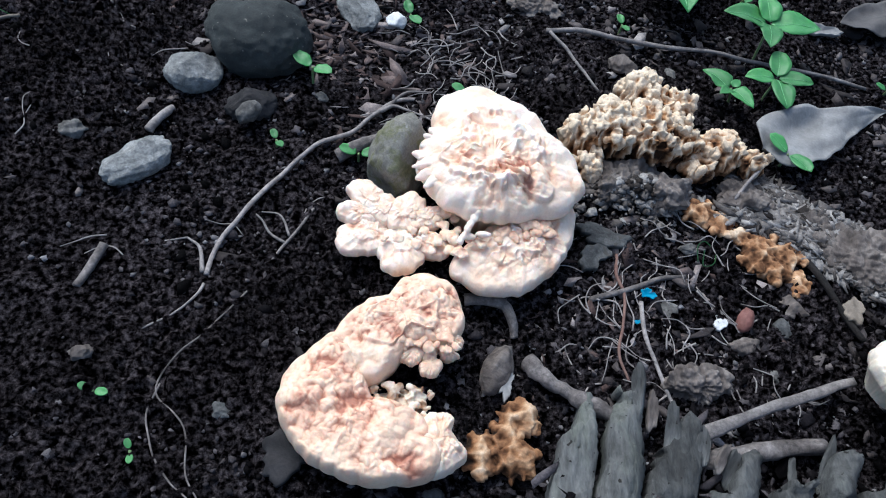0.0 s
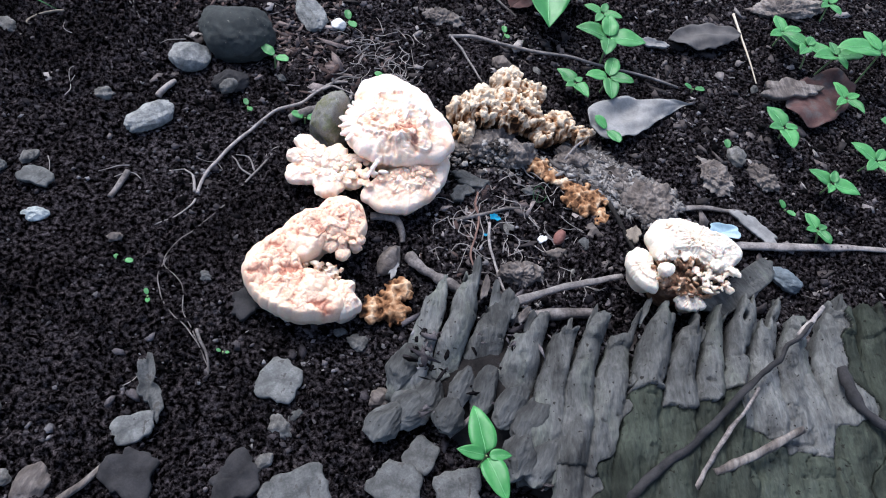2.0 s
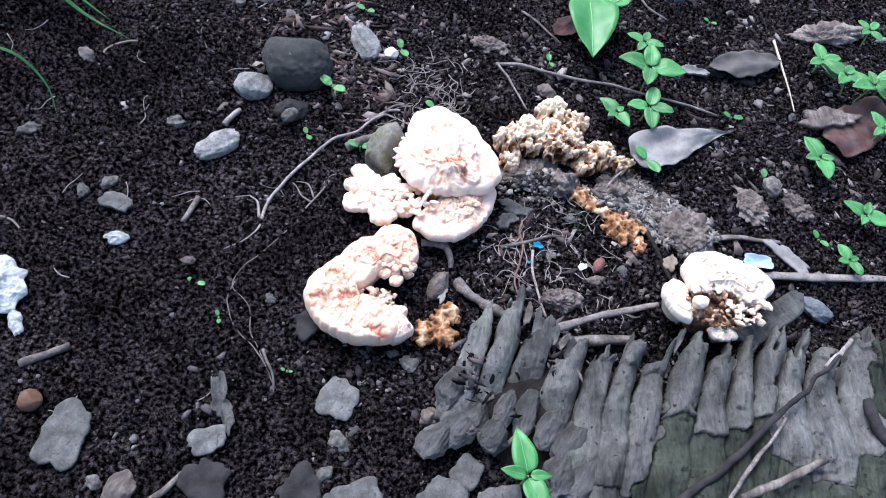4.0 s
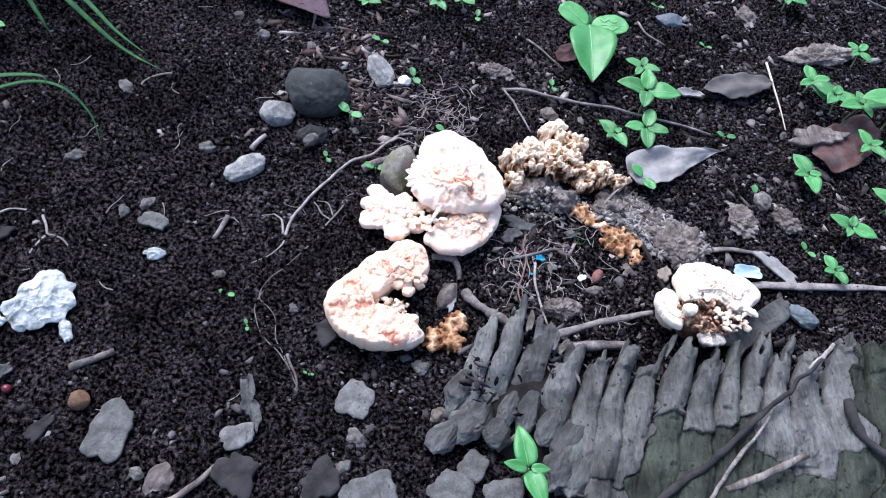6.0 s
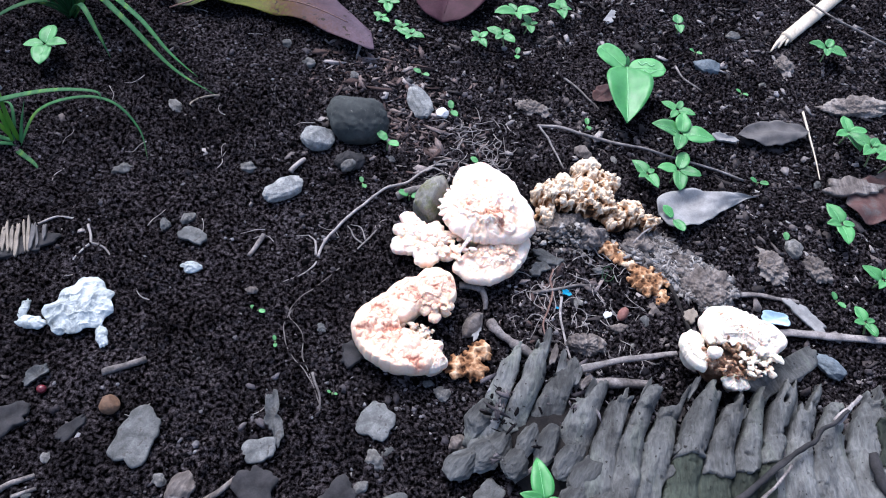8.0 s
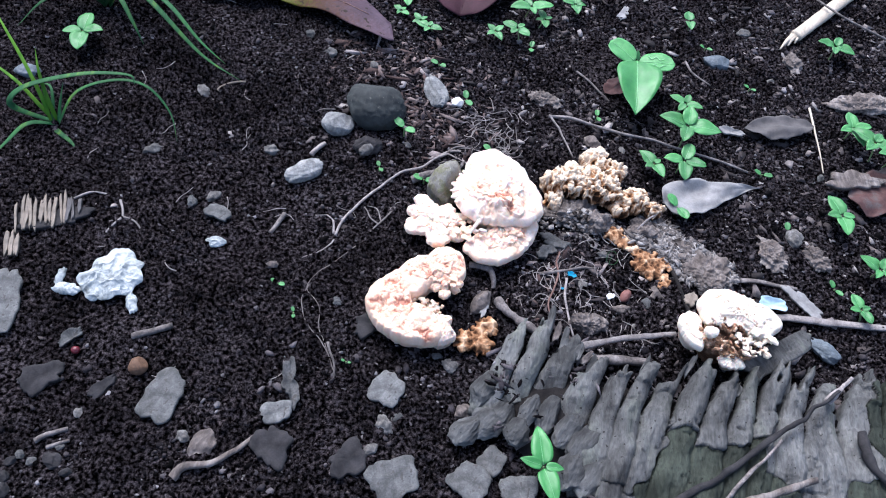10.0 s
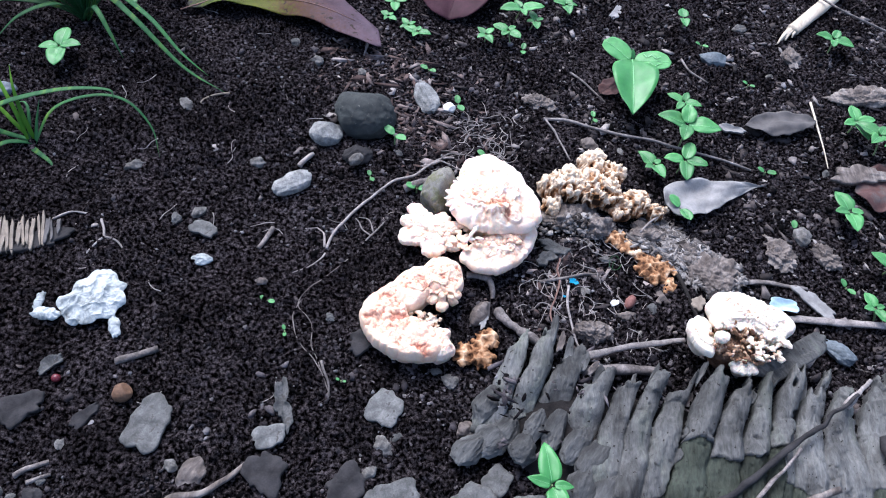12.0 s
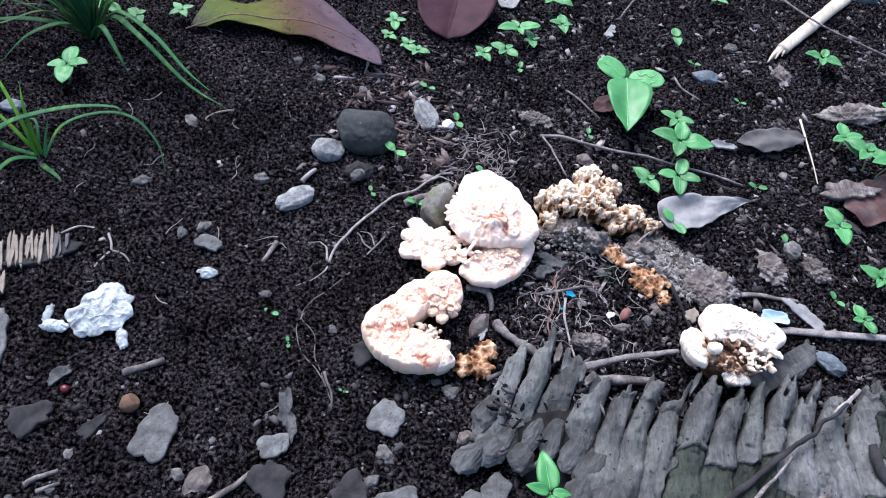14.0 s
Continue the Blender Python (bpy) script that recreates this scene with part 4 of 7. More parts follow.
def curly(scale, high, seed):
    """Relief of tightly folded lobes, drawn out into stalks down the sides; its tint paints shade into the hollows."""
    def relief(co, tone):
        long = co * np.array([1, 1, 0.3])
        warp = long + 0.0022 * np.stack([noise3(long, 200, seed + k) for k in range(3)], -1)
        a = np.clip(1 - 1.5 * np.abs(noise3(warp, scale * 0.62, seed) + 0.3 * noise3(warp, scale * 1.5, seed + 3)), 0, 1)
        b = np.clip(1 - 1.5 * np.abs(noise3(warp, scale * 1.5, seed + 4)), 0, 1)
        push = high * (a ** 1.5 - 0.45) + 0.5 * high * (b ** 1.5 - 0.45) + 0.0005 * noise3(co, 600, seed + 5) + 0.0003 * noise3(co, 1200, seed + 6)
        # second value: colour darkened in the folds as shade would, paler on crests
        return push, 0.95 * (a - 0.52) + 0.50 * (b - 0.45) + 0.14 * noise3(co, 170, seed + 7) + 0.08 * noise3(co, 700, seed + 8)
    return relief


def coral_fungus(label, lobes, seed, material, scale=170, high=0.0042, pale=0.62):
    """A heap of curled and folded lobes, painted dark at the root and pale on top; each lobe a part."""
    rng = random.Random(seed)
    ob = thing("dried_fungus", label, "fungus", group="dried fungi")
    for n, (x, y, z, r) in enumerate(lobes):
        balls = [((x, y, z * 0.52), (r * 0.95, r * 0.9, z * 0.44), None), ((x, y, z * 0.25), (r * 0.62, r * 0.6, z * 0.3), None)]
        for k in range(int(16 * (r / 0.015) ** 2)):
            a, u = rng.uniform(0, 6.28), r * 0.92 * math.sqrt(rng.random())
            s = rng.uniform(0.0022, 0.0042)
            balls.append(((x + u * math.cos(a), y + u * math.sin(a), z * (0.52 + 0.42 * math.sqrt(max(0, 1 - (u / r) ** 2)))), (s, s * 0.8, s), None))
        # brown flesh with shading in the colour: darker low down and in front
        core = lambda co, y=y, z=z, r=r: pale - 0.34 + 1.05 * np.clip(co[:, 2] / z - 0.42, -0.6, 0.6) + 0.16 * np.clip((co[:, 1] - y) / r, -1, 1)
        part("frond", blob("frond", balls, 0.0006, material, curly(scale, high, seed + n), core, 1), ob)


def crusty_fine(co, tone):
    return 0.0004 * noise3(co, 420, 3) + 0.0003 * noise3(co, 1000, 4), 0.12 * noise3(co, 260, 6) + 0.08 * noise3(co, 800, 7)


def pitted(name, label, lobes, seed, scale=150, deep=0.0042):
    """A decayed fungus: low crusty lobes full of pits, painted dark inside, between cream and brown walls; each lobe a
    part.
    """
    rng = random.Random(seed)
    ob = thing(name, label, "fungus", group="dried fungi")

    def honeycomb(co, tone):
        level = co * np.array([1, 1, 0.35])
        warp = level + 0.0030 * np.stack([noise3(level, 120, seed + k) for k in range(3)], -1) + 0.0010 * np.stack([noise3(level, 420, seed + k) for k in range(3)], -1)
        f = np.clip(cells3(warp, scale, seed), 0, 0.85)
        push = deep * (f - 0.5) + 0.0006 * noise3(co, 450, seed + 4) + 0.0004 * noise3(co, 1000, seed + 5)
        # second value: shade of the pits put into the colour, walls left pale
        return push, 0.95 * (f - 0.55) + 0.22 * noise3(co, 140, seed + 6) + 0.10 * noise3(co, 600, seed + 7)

    for x, y, z, r in lobes:
        balls = [((x, y, z * 0.42), (r * 1.0, r * 0.88, max(z * 0.52, 0.004)), (rng.uniform(-1, 1), rng.uniform(-1, 1), 0))]
        for k in range(int(9 * (r / 0.010))):
            a = rng.uniform(0, 6.28)
            t = rng.uniform(0.0015, 0.0034)
            balls.append(((x + 0.92 * r * math.cos(a), y + 0.85 * r * math.sin(a), z * rng.uniform(0.3, 0.7)), (t * 1.4, t, t * 0.8), (math.cos(a), math.sin(a), 0)))
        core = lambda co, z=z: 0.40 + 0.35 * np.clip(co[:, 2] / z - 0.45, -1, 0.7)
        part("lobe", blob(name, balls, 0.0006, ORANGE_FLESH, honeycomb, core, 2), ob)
    return ob


def white_fungus():
    rng = random.Random(33)
    ob = thing("white_fungus", "creamy white fungus with a broken brown middle on the grey wood", "fungus")
    cap = [(0.2325, -0.0500), (0.2390, -0.0365), (0.2500, -0.0305), (0.2620, -0.0300), (0.2760, -0.0335), (0.2900, -0.0385), (0.3035, -0.0450), (0.3090, -0.0560), (0.3000, -0.0690), (0.2880, -0.0740), (0.2760, -0.0680), (0.2640, -0.0640), (0.2500, -0.0670), (0.2390, -0.0670)]
    shelf("cap", cap, (0.270, -0.051), 0.0570, ob, 31, "thick white rounded cap", PALE_FLESH, drop=0.006, thick=0.012, foot=0.5, floor=0.02, tiers=(0.62,), step=0.0010, pleat=0.0010, folds=5, bumps=((230, 0.0016, 0.0, 0.8), (520, 0.0009, 0.0, 0.9)), tone=(0.03, 0.22), scallop=0.04, scallops=11)
    petals = []
    for k in range(26):
        u = k / 25
        x, y = 0.238 + 0.062 * u, -0.066 + 0.008 * math.sin(math.pi * u) - 0.006 * u + rng.uniform(-0.003, 0.003)
        petals.append(((x, y, 0.0515 + rng.uniform(-0.002, 0.002)), 270 + 50 * (u - 0.5) + rng.uniform(-30, 30), rng.uniform(0.005, 0.009), rng.uniform(28, 55), rng.uniform(-12, 8), 0.1, rng.uniform(0.0, 0.42)))
    frill(ob, petals, 15, PALE_FLESH, label="white frill hanging over the brown middle", thick=0.0013, voxel=0.0007, pieces=5)
    side = [(0.2160, -0.0700), (0.2200, -0.0610), (0.2280, -0.0575), (0.2360, -0.0640), (0.2370, -0.0740), (0.2400, -0.0850), (0.2380, -0.0930), (0.2320, -0.0945), (0.2250, -0.0890), (0.2190, -0.0800)]
    shelf("side_shelf", side, (0.229, -0.076), 0.0470, ob, 33, "small white side lobe", PALE_FLESH, drop=0.004, thick=0.008, foot=0.5, floor=0.02, tiers=(0.6,), step=0.0009, pleat=0.0007, folds=4, bumps=((260, 0.0011, 0.0, 0.8),), tone=(0.03, 0.35), scallop=0.07, scallops=9)
    front = [(0.2545, -0.0965), (0.2600, -0.0910), (0.2690, -0.0890), (0.2770, -0.0915), (0.2790, -0.0995), (0.2720, -0.1030), (0.2640, -0.1040), (0.2575, -0.1020)]
    shelf("front_shelf", front, (0.267, -0.095), 0.0370, ob, 35, "small ragged white front lobe", PALE_FLESH, drop=0.003, thick=0.004, foot=0.5, floor=0.02, bumps=((300, 0.0010, 0.0, 0.7),), tone=(0.05, 0.5), scallop=0.10, scallops=9)
    balls = [((0.260, -0.076, 0.026), (0.025, 0.016, 0.014), None), ((0.258, -0.074, 0.012), (0.014, 0.014, 0.018), None), ((0.270, -0.060, 0.032), (0.034, 0.014, 0.014), None)]
    places, tones = [(0.258, -0.078, 0.036)], [0.95]
    for k in range(170):
        a, u = rng.uniform(0, 6.28), math.sqrt(rng.random())
        x, y = 0.262 + 0.030 * u * math.cos(a), -0.080 + 0.017 * u * math.sin(a)
        s, h = rng.uniform(0.0008, 0.0020), rng.uniform(-0.006, 0.006)
        way = (0.5 * math.cos(a) + rng.uniform(-0.5, 0.5), 0.5 * math.sin(a) + rng.uniform(-0.5, 0.5), rng.uniform(0.1, 0.9))
        p = (x, y, 0.0425 + h + 0.003 * (y > -0.075))
        balls.append((p, (s * rng.uniform(1.4, 3.2), s, s * rng.uniform(0.6, 1.0)), way))
        places.append(p)
        tones.append(0.84 - 30 * h - 0.25 * (x > 0.274) + rng.uniform(-0.12, 0.12))
    part("broken_middle", blob("broken_middle", balls, 0.0007, PALE_FLESH, crusty_fine, nearest_tone(places, tones), 1), ob, "broken brown and cream middle")
    petals = [((rng.uniform(0.268, 0.294), rng.uniform(-0.090, -0.072), 0.044 + rng.uniform(-0.002, 0.004)), rng.uniform(200, 400), rng.uniform(0.004, 0.008), rng.uniform(22, 45), rng.uniform(5, 40), 0.5, rng.uniform(0.0, 0.35)) for k in range(28)]
    frill(ob, petals, 18, PALE_FLESH, label="cream ruffle with a brown root", voxel=0.0007, pieces=4)
    part("nub", blob("nub", [((0.2405, -0.0830, 0.0535), (0.0066, 0.0060, 0.0046), None), ((0.2440, -0.0810, 0.053), (0.004, 0.004, 0.0035), None), ((0.2415, -0.0825, 0.046), (0.004, 0.004, 0.006), None)], 0.0007, PALE_FLESH, soft_skin(4), lambda co: 0.1 + 0.12 * noise3(co, 200, 7), 3), ob, "single white knob in the middle")


crescent_fungus()
rosette_fungus()
lobed_fungus()
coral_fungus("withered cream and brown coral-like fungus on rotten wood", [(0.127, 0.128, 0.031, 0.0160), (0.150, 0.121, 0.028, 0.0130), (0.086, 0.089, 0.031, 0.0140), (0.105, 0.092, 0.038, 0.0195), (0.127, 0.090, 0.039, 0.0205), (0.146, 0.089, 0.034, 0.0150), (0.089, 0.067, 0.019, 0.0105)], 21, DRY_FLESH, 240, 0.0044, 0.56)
white_fungus()
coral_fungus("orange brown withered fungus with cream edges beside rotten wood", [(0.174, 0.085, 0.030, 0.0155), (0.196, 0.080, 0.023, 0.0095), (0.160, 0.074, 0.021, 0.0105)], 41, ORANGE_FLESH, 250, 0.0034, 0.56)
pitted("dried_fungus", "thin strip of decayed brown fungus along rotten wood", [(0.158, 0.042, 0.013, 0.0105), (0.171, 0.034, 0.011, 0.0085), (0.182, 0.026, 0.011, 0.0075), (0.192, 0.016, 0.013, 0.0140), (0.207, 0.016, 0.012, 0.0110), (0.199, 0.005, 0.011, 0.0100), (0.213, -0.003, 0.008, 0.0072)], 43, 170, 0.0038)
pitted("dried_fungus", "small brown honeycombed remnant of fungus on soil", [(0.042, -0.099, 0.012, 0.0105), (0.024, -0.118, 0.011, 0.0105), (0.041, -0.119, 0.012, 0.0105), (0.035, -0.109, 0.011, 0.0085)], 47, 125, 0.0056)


# ---- the weathered log ----
# torn top end of each ridge (x, y), how far its axis drifts over 0.25 m, height of its back, length of the tear, and where it ends
RIDGES = [
    (0.073, -0.099, -0.090, 0.016, 0.016, -0.192), (0.098, -0.087, -0.085, 0.026, 0.020, -0.176), (0.119, -0.103, -0.085, 0.026, 0.018, -0.166), (0.149, -0.120, -0.095, 0.027, 0.016, -0.188),
    (0.172, -0.121, -0.100, 0.027, 0.016, -0.240), (0.196, -0.117, -0.105, 0.033, 0.018, -0.42), (0.214, -0.121, -0.110, 0.031, 0.018, -0.42), (0.243, -0.101, -0.115, 0.037, 0.014, -0.42),
    (0.270, -0.110, -0.105, 0.034, 0.016, -0.42), (0.289, -0.105, -0.095, 0.036, 0.014, -0.42), (0.313, -0.096, -0.092, 0.035, 0.020, -0.42), (0.338, -0.096, -0.092, 0.034, 0.020, -0.42),
    (0.362, -0.102, -0.090, 0.035, 0.020, -0.42), (0.391, -0.078, -0.035, 0.036, 0.018, -0.42), (0.425, -0.080, -0.025, 0.036, 0.018, -0.42), (0.462, -0.076, 0.000, 0.034, 0.022, -0.42),
    (0.500, -0.064, 0.030, 0.031, 0.020, -0.42), (0.538, -0.056, 0.050, 0.027, 0.020, -0.42), (0.575, -0.052, 0.055, 0.023, 0.018, -0.42)]


def axis_x(n, y):
    """Where the axis of a ridge lies at a given y; past the ends the next ones lie evenly."""
    if n < 0:
        return 2 * axis_x(0, y) - axis_x(1, y)
    if n >= len(RIDGES):
        return 2 * axis_x(len(RIDGES) - 1, y) - axis_x(len(RIDGES) - 2, y)
    x, top, drift = RIDGES[n][:3]
    s = (top - y) / 0.25
    return x + drift * 0.45 * (1 - math.exp(-s / 0.45)) + 0.0075 * spin((y * 15, n * 1.7, 0), 3) + 0.003 * spin((y * 48, n * 1.7, 0), 4)


def plate_mesh(name, co, quads, material, deep):
    """Part of the log's skin with its torn edges turned down: co are its grid points, quads its faces."""
    used, quads = np.unique(quads, return_inverse=True)
    quads, co = quads.reshape(-1, 4), co[used].copy()
    edges = np.concatenate([quads[:, [k, (k + 1) % 4]] for k in range(4)])
    key = np.sort(edges, 1)
    _, first, count = np.unique(key, axis=0, return_index=True, return_counts=True)
    rim = edges[first[count == 1]]
    for _ in range(4):
        total, times = np.zeros((len(co), 2)), np.zeros(len(co))
        for p, q in ((0, 1), (1, 0)):
            np.add.at(total, rim[:, p], co[rim[:, q], :2])
            np.add.at(times, rim[:, p], 1)
        on = times > 0
        co[on, :2] = 0.5 * co[on, :2] + 0.5 * total[on] / times[on][:, None]
    border = np.unique(rim)
    low = np.full(len(co), -1)
    low[border] = len(co) + np.arange(len(border))
    under = co[border].copy()
    under[:, 2] -= deep
    middle = len(co) + len(border) + np.arange(len(border))
    half = co[border].copy()
    half[:, 2] -= deep * 0.3
    half[:, :2] += 0.0006 * np.stack([hash_noise(half[:, 0] * 700, half[:, 1] * 700, 3), hash_noise(half[:, 0] * 700, half[:, 1] * 700, 4)], -1)
    mid = np.full(len(co), -1)
    mid[border] = middle
    skirt = np.concatenate([np.stack([rim[:, 1], rim[:, 0], mid[rim[:, 0]], mid[rim[:, 1]]], -1), np.stack([mid[rim[:, 1]], mid[rim[:, 0]], low[rim[:, 0]], low[rim[:, 1]]], -1)])
    return quick_mesh(name, np.concatenate([co, under, half]), np.concatenate([quads, skirt]), material)


def pieces_of(quads):
    """Splits faces into groups that hang together."""
    used, flat = np.unique(quads, return_inverse=True)
    flat = flat.reshape(-1, 4)
    label = np.arange(len(used))
    while True:
        before = label.copy()
        np.minimum.at(label, flat.ravel(), np.repeat(label[flat].min(1), 4))
        label = label[label]
        if (label == before).all():
            break
    of = label[flat[:, 0]]
    return [quads[of == v] for v in np.unique(of)]


def log_plates(parent):
    """The log's weathered skin: ridges side by side, torn at their upper ends, growing together further down and broken across by cracks."""
    step, count = 0.00115, len(RIDGES)
    xs, ys = np.arange(-0.06, 0.68, step), np.arange(-0.42, -0.045, step)
    table = np.array([[axis_x(n, y) for n in range(-1, count + 1)] for y in ys])
    gx, gy = np.meshgrid(xs, ys)
    q = np.stack([np.interp(xs, row, np.arange(-1, count + 1), left=-9, right=99) for row in table])
    n = np.clip(np.round(q), 0, count - 1).astype(int)
    u = 2 * (q - n)
    data = np.array(RIDGES)
    top, tear, low = data[n, 1], data[n, 4], data[n, 5]
    high = np.interp(q, np.arange(count), data[:, 3])
    wave = lambda k, seed, kx=1.0: hash_noise(gx * k * kx, gy * k, seed)
    notch = hash_noise(u * 2.2 + n * 7.3, gy * 18, 22)
    end = top + 0.62 * tear * (0.8 * hash_noise(u * 0.9 + n * 3.7, 0 * gy, 21) + 0.9 * np.tanh(4 * notch) + 0.5 * wave(330, 20) + 0.5 * wave(140, 19) - 0.2 * u * u)
    gap = top - gy
    # the gaps between the torn ends close further down, at a different depth on each side
    reach = 0.044 + 0.034 * (0.5 + 0.5 * hash_noise(np.floor(q) * 3.3 + 0.5, 0 * gy, 24))
    slit = 1.05 - 0.30 * np.clip(1 - gap / reach, 0, 1) - 0.09 * wave(90, 25)
    left_part = n < 4
    whole = (gap > reach * 0.9 + 0.012 * wave(45, 26)) & ~left_part
    seam = (wave(34, 27) + 0.5 * wave(110, 28)) > 0.45
    group = np.where(left_part, n, 40 + np.floor((q + 0.75 * wave(22, 29) + 0.25 * wave(90, 30)) / 3.3))
    band = np.where(left_part, 0.070, 0.100)
    shift = hash_noise(group * 5.7 + 0.3, 0 * gy, 31) * 0.03
    cut = (gap + shift + 0.010 * wave(30, 32) + 0.0035 * wave(130, 33)) / band
    seg = np.where(left_part, -1, np.clip(np.floor(cut), 0, 9))
    face_id = group * 100 + seg
    keep = (gy < end) & (gy > low + 0.006 * wave(70, 34) + 0.004 * wave(200, 35)) & (q > -0.45) & (q < count - 0.55) & ((np.abs(u) < slit) | whole)
    # heights
    merge = np.clip(gap / 0.13, 0, 1) * np.clip(0.75 + 0.6 * wave(14, 36), 0, 1) * np.where(left_part, 0.4, 0.85)
    profile = np.sqrt(np.clip(1 - np.abs(u) ** 2.2, 0, 1))
    z = high - (1 - profile) * (high * 0.45 * np.clip(1 - gap / 0.075, 0, 1) + np.where(left_part, 0.0055, 0.0062) * (1 - merge) + 0.0014)
    z += 0.0050 * wave(22, 37, 1.3) + 0.0028 * wave(55, 38, 1.3) + 0.0011 * wave(150, 39) + 0.0005 * wave(420, 40)
    z -= 0.0020 * np.exp(-((1 - np.abs(u)) / 0.06) ** 2) * np.clip(0.1 + 1.6 * wave(34, 41), 0, 1)
    grain = hash_noise(u * 7 + n * 11.1, gy * 30, 42)
    z += 0.0005 * grain + 0.0004 * hash_noise(u * 17 + n * 5.1, gy * 60, 50)
    line = np.abs(hash_noise(gx * 48 + 0.6 * wave(120, 43), gy * 26, 44))
    z -= 0.0034 * np.exp(-(line / 0.03) ** 2) * np.clip(-0.2 + 2 * wave(12, 45), 0, 1)
    dome = cut - np.floor(cut)
    z = np.where(left_part, z * (0.62 + 0.38 * np.sqrt(np.sin(np.pi * np.clip(dome, 0.001, 0.999)))), z + 0.0035 * (dome - 0.5) * (seg >= 0))
    z += 0.0030 * hash_noise(face_id * 3.1, 0 * gy, 46) * (seg >= 0)
    z -= 0.006 * np.clip(1 - (end - gy) / 0.014, 0, 1) ** 2 * np.clip(0.3 + hash_noise(n * 4.1, 0 * gy, 47), 0, 1)
    z *= np.where(gy > -0.26, 1, np.clip(1 - (-0.26 - gy) * 3, 0.4, 1))
    z *= np.sqrt(np.clip((gy - low) / 0.03, 0.1, 1))
    pits = hash_noise(gx * 190, gy * 190, 48) > 0.80
    z -= 0.0022 * pits * (wave(20, 49) > -0.1)
    co = np.stack([gx, gy, np.maximum(z, 0.002)], -1).reshape(-1, 3)
    idx = np.arange(gx.size).reshape(gx.shape)
    quads = np.stack([idx[:-1, :-1], idx[:-1, 1:], idx[1:, 1:], idx[1:, :-1]], -1)
    ids = np.stack([face_id[:-1, :-1], face_id[:-1, 1:], face_id[1:, 1:], face_id[1:, :-1]], -1)
    fine = keep[:-1, :-1] & keep[:-1, 1:] & keep[1:, 1:] & keep[1:, :-1]
    quads, ids = quads[fine], np.median(ids[fine], -1).round()
    for value in np.unique(ids):
        for mine in pieces_of(quads[ids == value]):
            if len(mine) > 70:
                where = co[mine[:, 0]].mean(0)
                # most plates right of x = 0.27 take the darker, greener wood
                mossy = (where[0] > 0.27) == (value % 3 != 1)
                part("plate", plate_mesh("plate", co, mine, GREENISH_WOOD if mossy and where[0] > 0.2 else OLD_WOOD, 0.012), parent)


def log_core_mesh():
    """A near-black sheet under the log's ridges that shows in the gaps between them."""
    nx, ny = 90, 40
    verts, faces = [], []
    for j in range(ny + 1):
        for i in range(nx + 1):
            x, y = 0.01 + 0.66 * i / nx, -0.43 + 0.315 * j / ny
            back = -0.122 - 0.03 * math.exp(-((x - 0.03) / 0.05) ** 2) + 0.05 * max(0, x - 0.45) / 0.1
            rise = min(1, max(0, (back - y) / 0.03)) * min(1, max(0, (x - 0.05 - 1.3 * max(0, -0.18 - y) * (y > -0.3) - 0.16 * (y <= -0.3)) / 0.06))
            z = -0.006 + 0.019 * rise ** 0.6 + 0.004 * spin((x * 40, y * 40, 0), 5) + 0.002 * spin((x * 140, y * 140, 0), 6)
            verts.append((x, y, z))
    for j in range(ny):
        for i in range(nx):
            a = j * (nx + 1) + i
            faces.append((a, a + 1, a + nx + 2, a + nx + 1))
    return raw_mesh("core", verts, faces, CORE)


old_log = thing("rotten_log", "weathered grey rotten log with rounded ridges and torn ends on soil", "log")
part("core", log_core_mesh(), old_log, "near-black sheet under the ridges, seen in the gaps")
log_plates(old_log)
rng = random.Random(5)
for n in range(20):
    x0, top, drift, high, tear, _ = RIDGES[1 + n % 17]
    side, length = rng.uniform(-0.012, 0.012), rng.uniform(0.012, 0.03)
    mesh = flake_mesh("splinter", rng.uniform(0.0018, 0.0042), length / 2, 0.0026, 800 + n, (OLD_WOOD, OLD_WOOD, ROT_WOOD)[n % 3], 0.2, 18, corner=2.2)
    part("splinter", mesh, old_log, "", pose(x0 + side, top - 0.002 + rng.uniform(-0.008, 0.006), high * rng.uniform(0.45, 0.85), rng.uniform(-5, 30), rng.uniform(-40, 40), math.degrees(math.atan2(drift, 0.25)) + rng.uniform(-15, 15)))

# rounded oblong segments below the torn ends of the left ridges
PODS = [(0.050, -0.166, 0.0105, 0.0190, 22), (0.091, -0.180, 0.0080, 0.0170, 22), (0.109, -0.180, 0.0090, 0.0190, 18), (0.126, -0.190, 0.0105, 0.0185, 24), (0.068, -0.186, 0.0110, 0.0165, 35), (0.056, -0.197, 0.0130, 0.0140, 40), (0.040, -0.208, 0.0110, 0.0170, 35), (0.142, -0.200, 0.0120, 0.0210, 24), (0.084, -0.200, 0.0100, 0.0130, 30), (0.150, -0.226, 0.0140, 0.0200, 26), (0.132, -0.226, 0.0110, 0.0170, 22)]
for n, (x, y, rx, ry, yaw) in enumerate(PODS):
    part("segment", stone_mesh("segment", rx * 1.12, ry * 1.05, 0.0085, 900 + n, OLD_WOOD, 0.15, 6, 5, 0.025), old_log, "", pose(x, y, 0.010 + 0.006 * (x > 0.08) + 0.004 * (x > 0.12), 6, 0, -yaw))

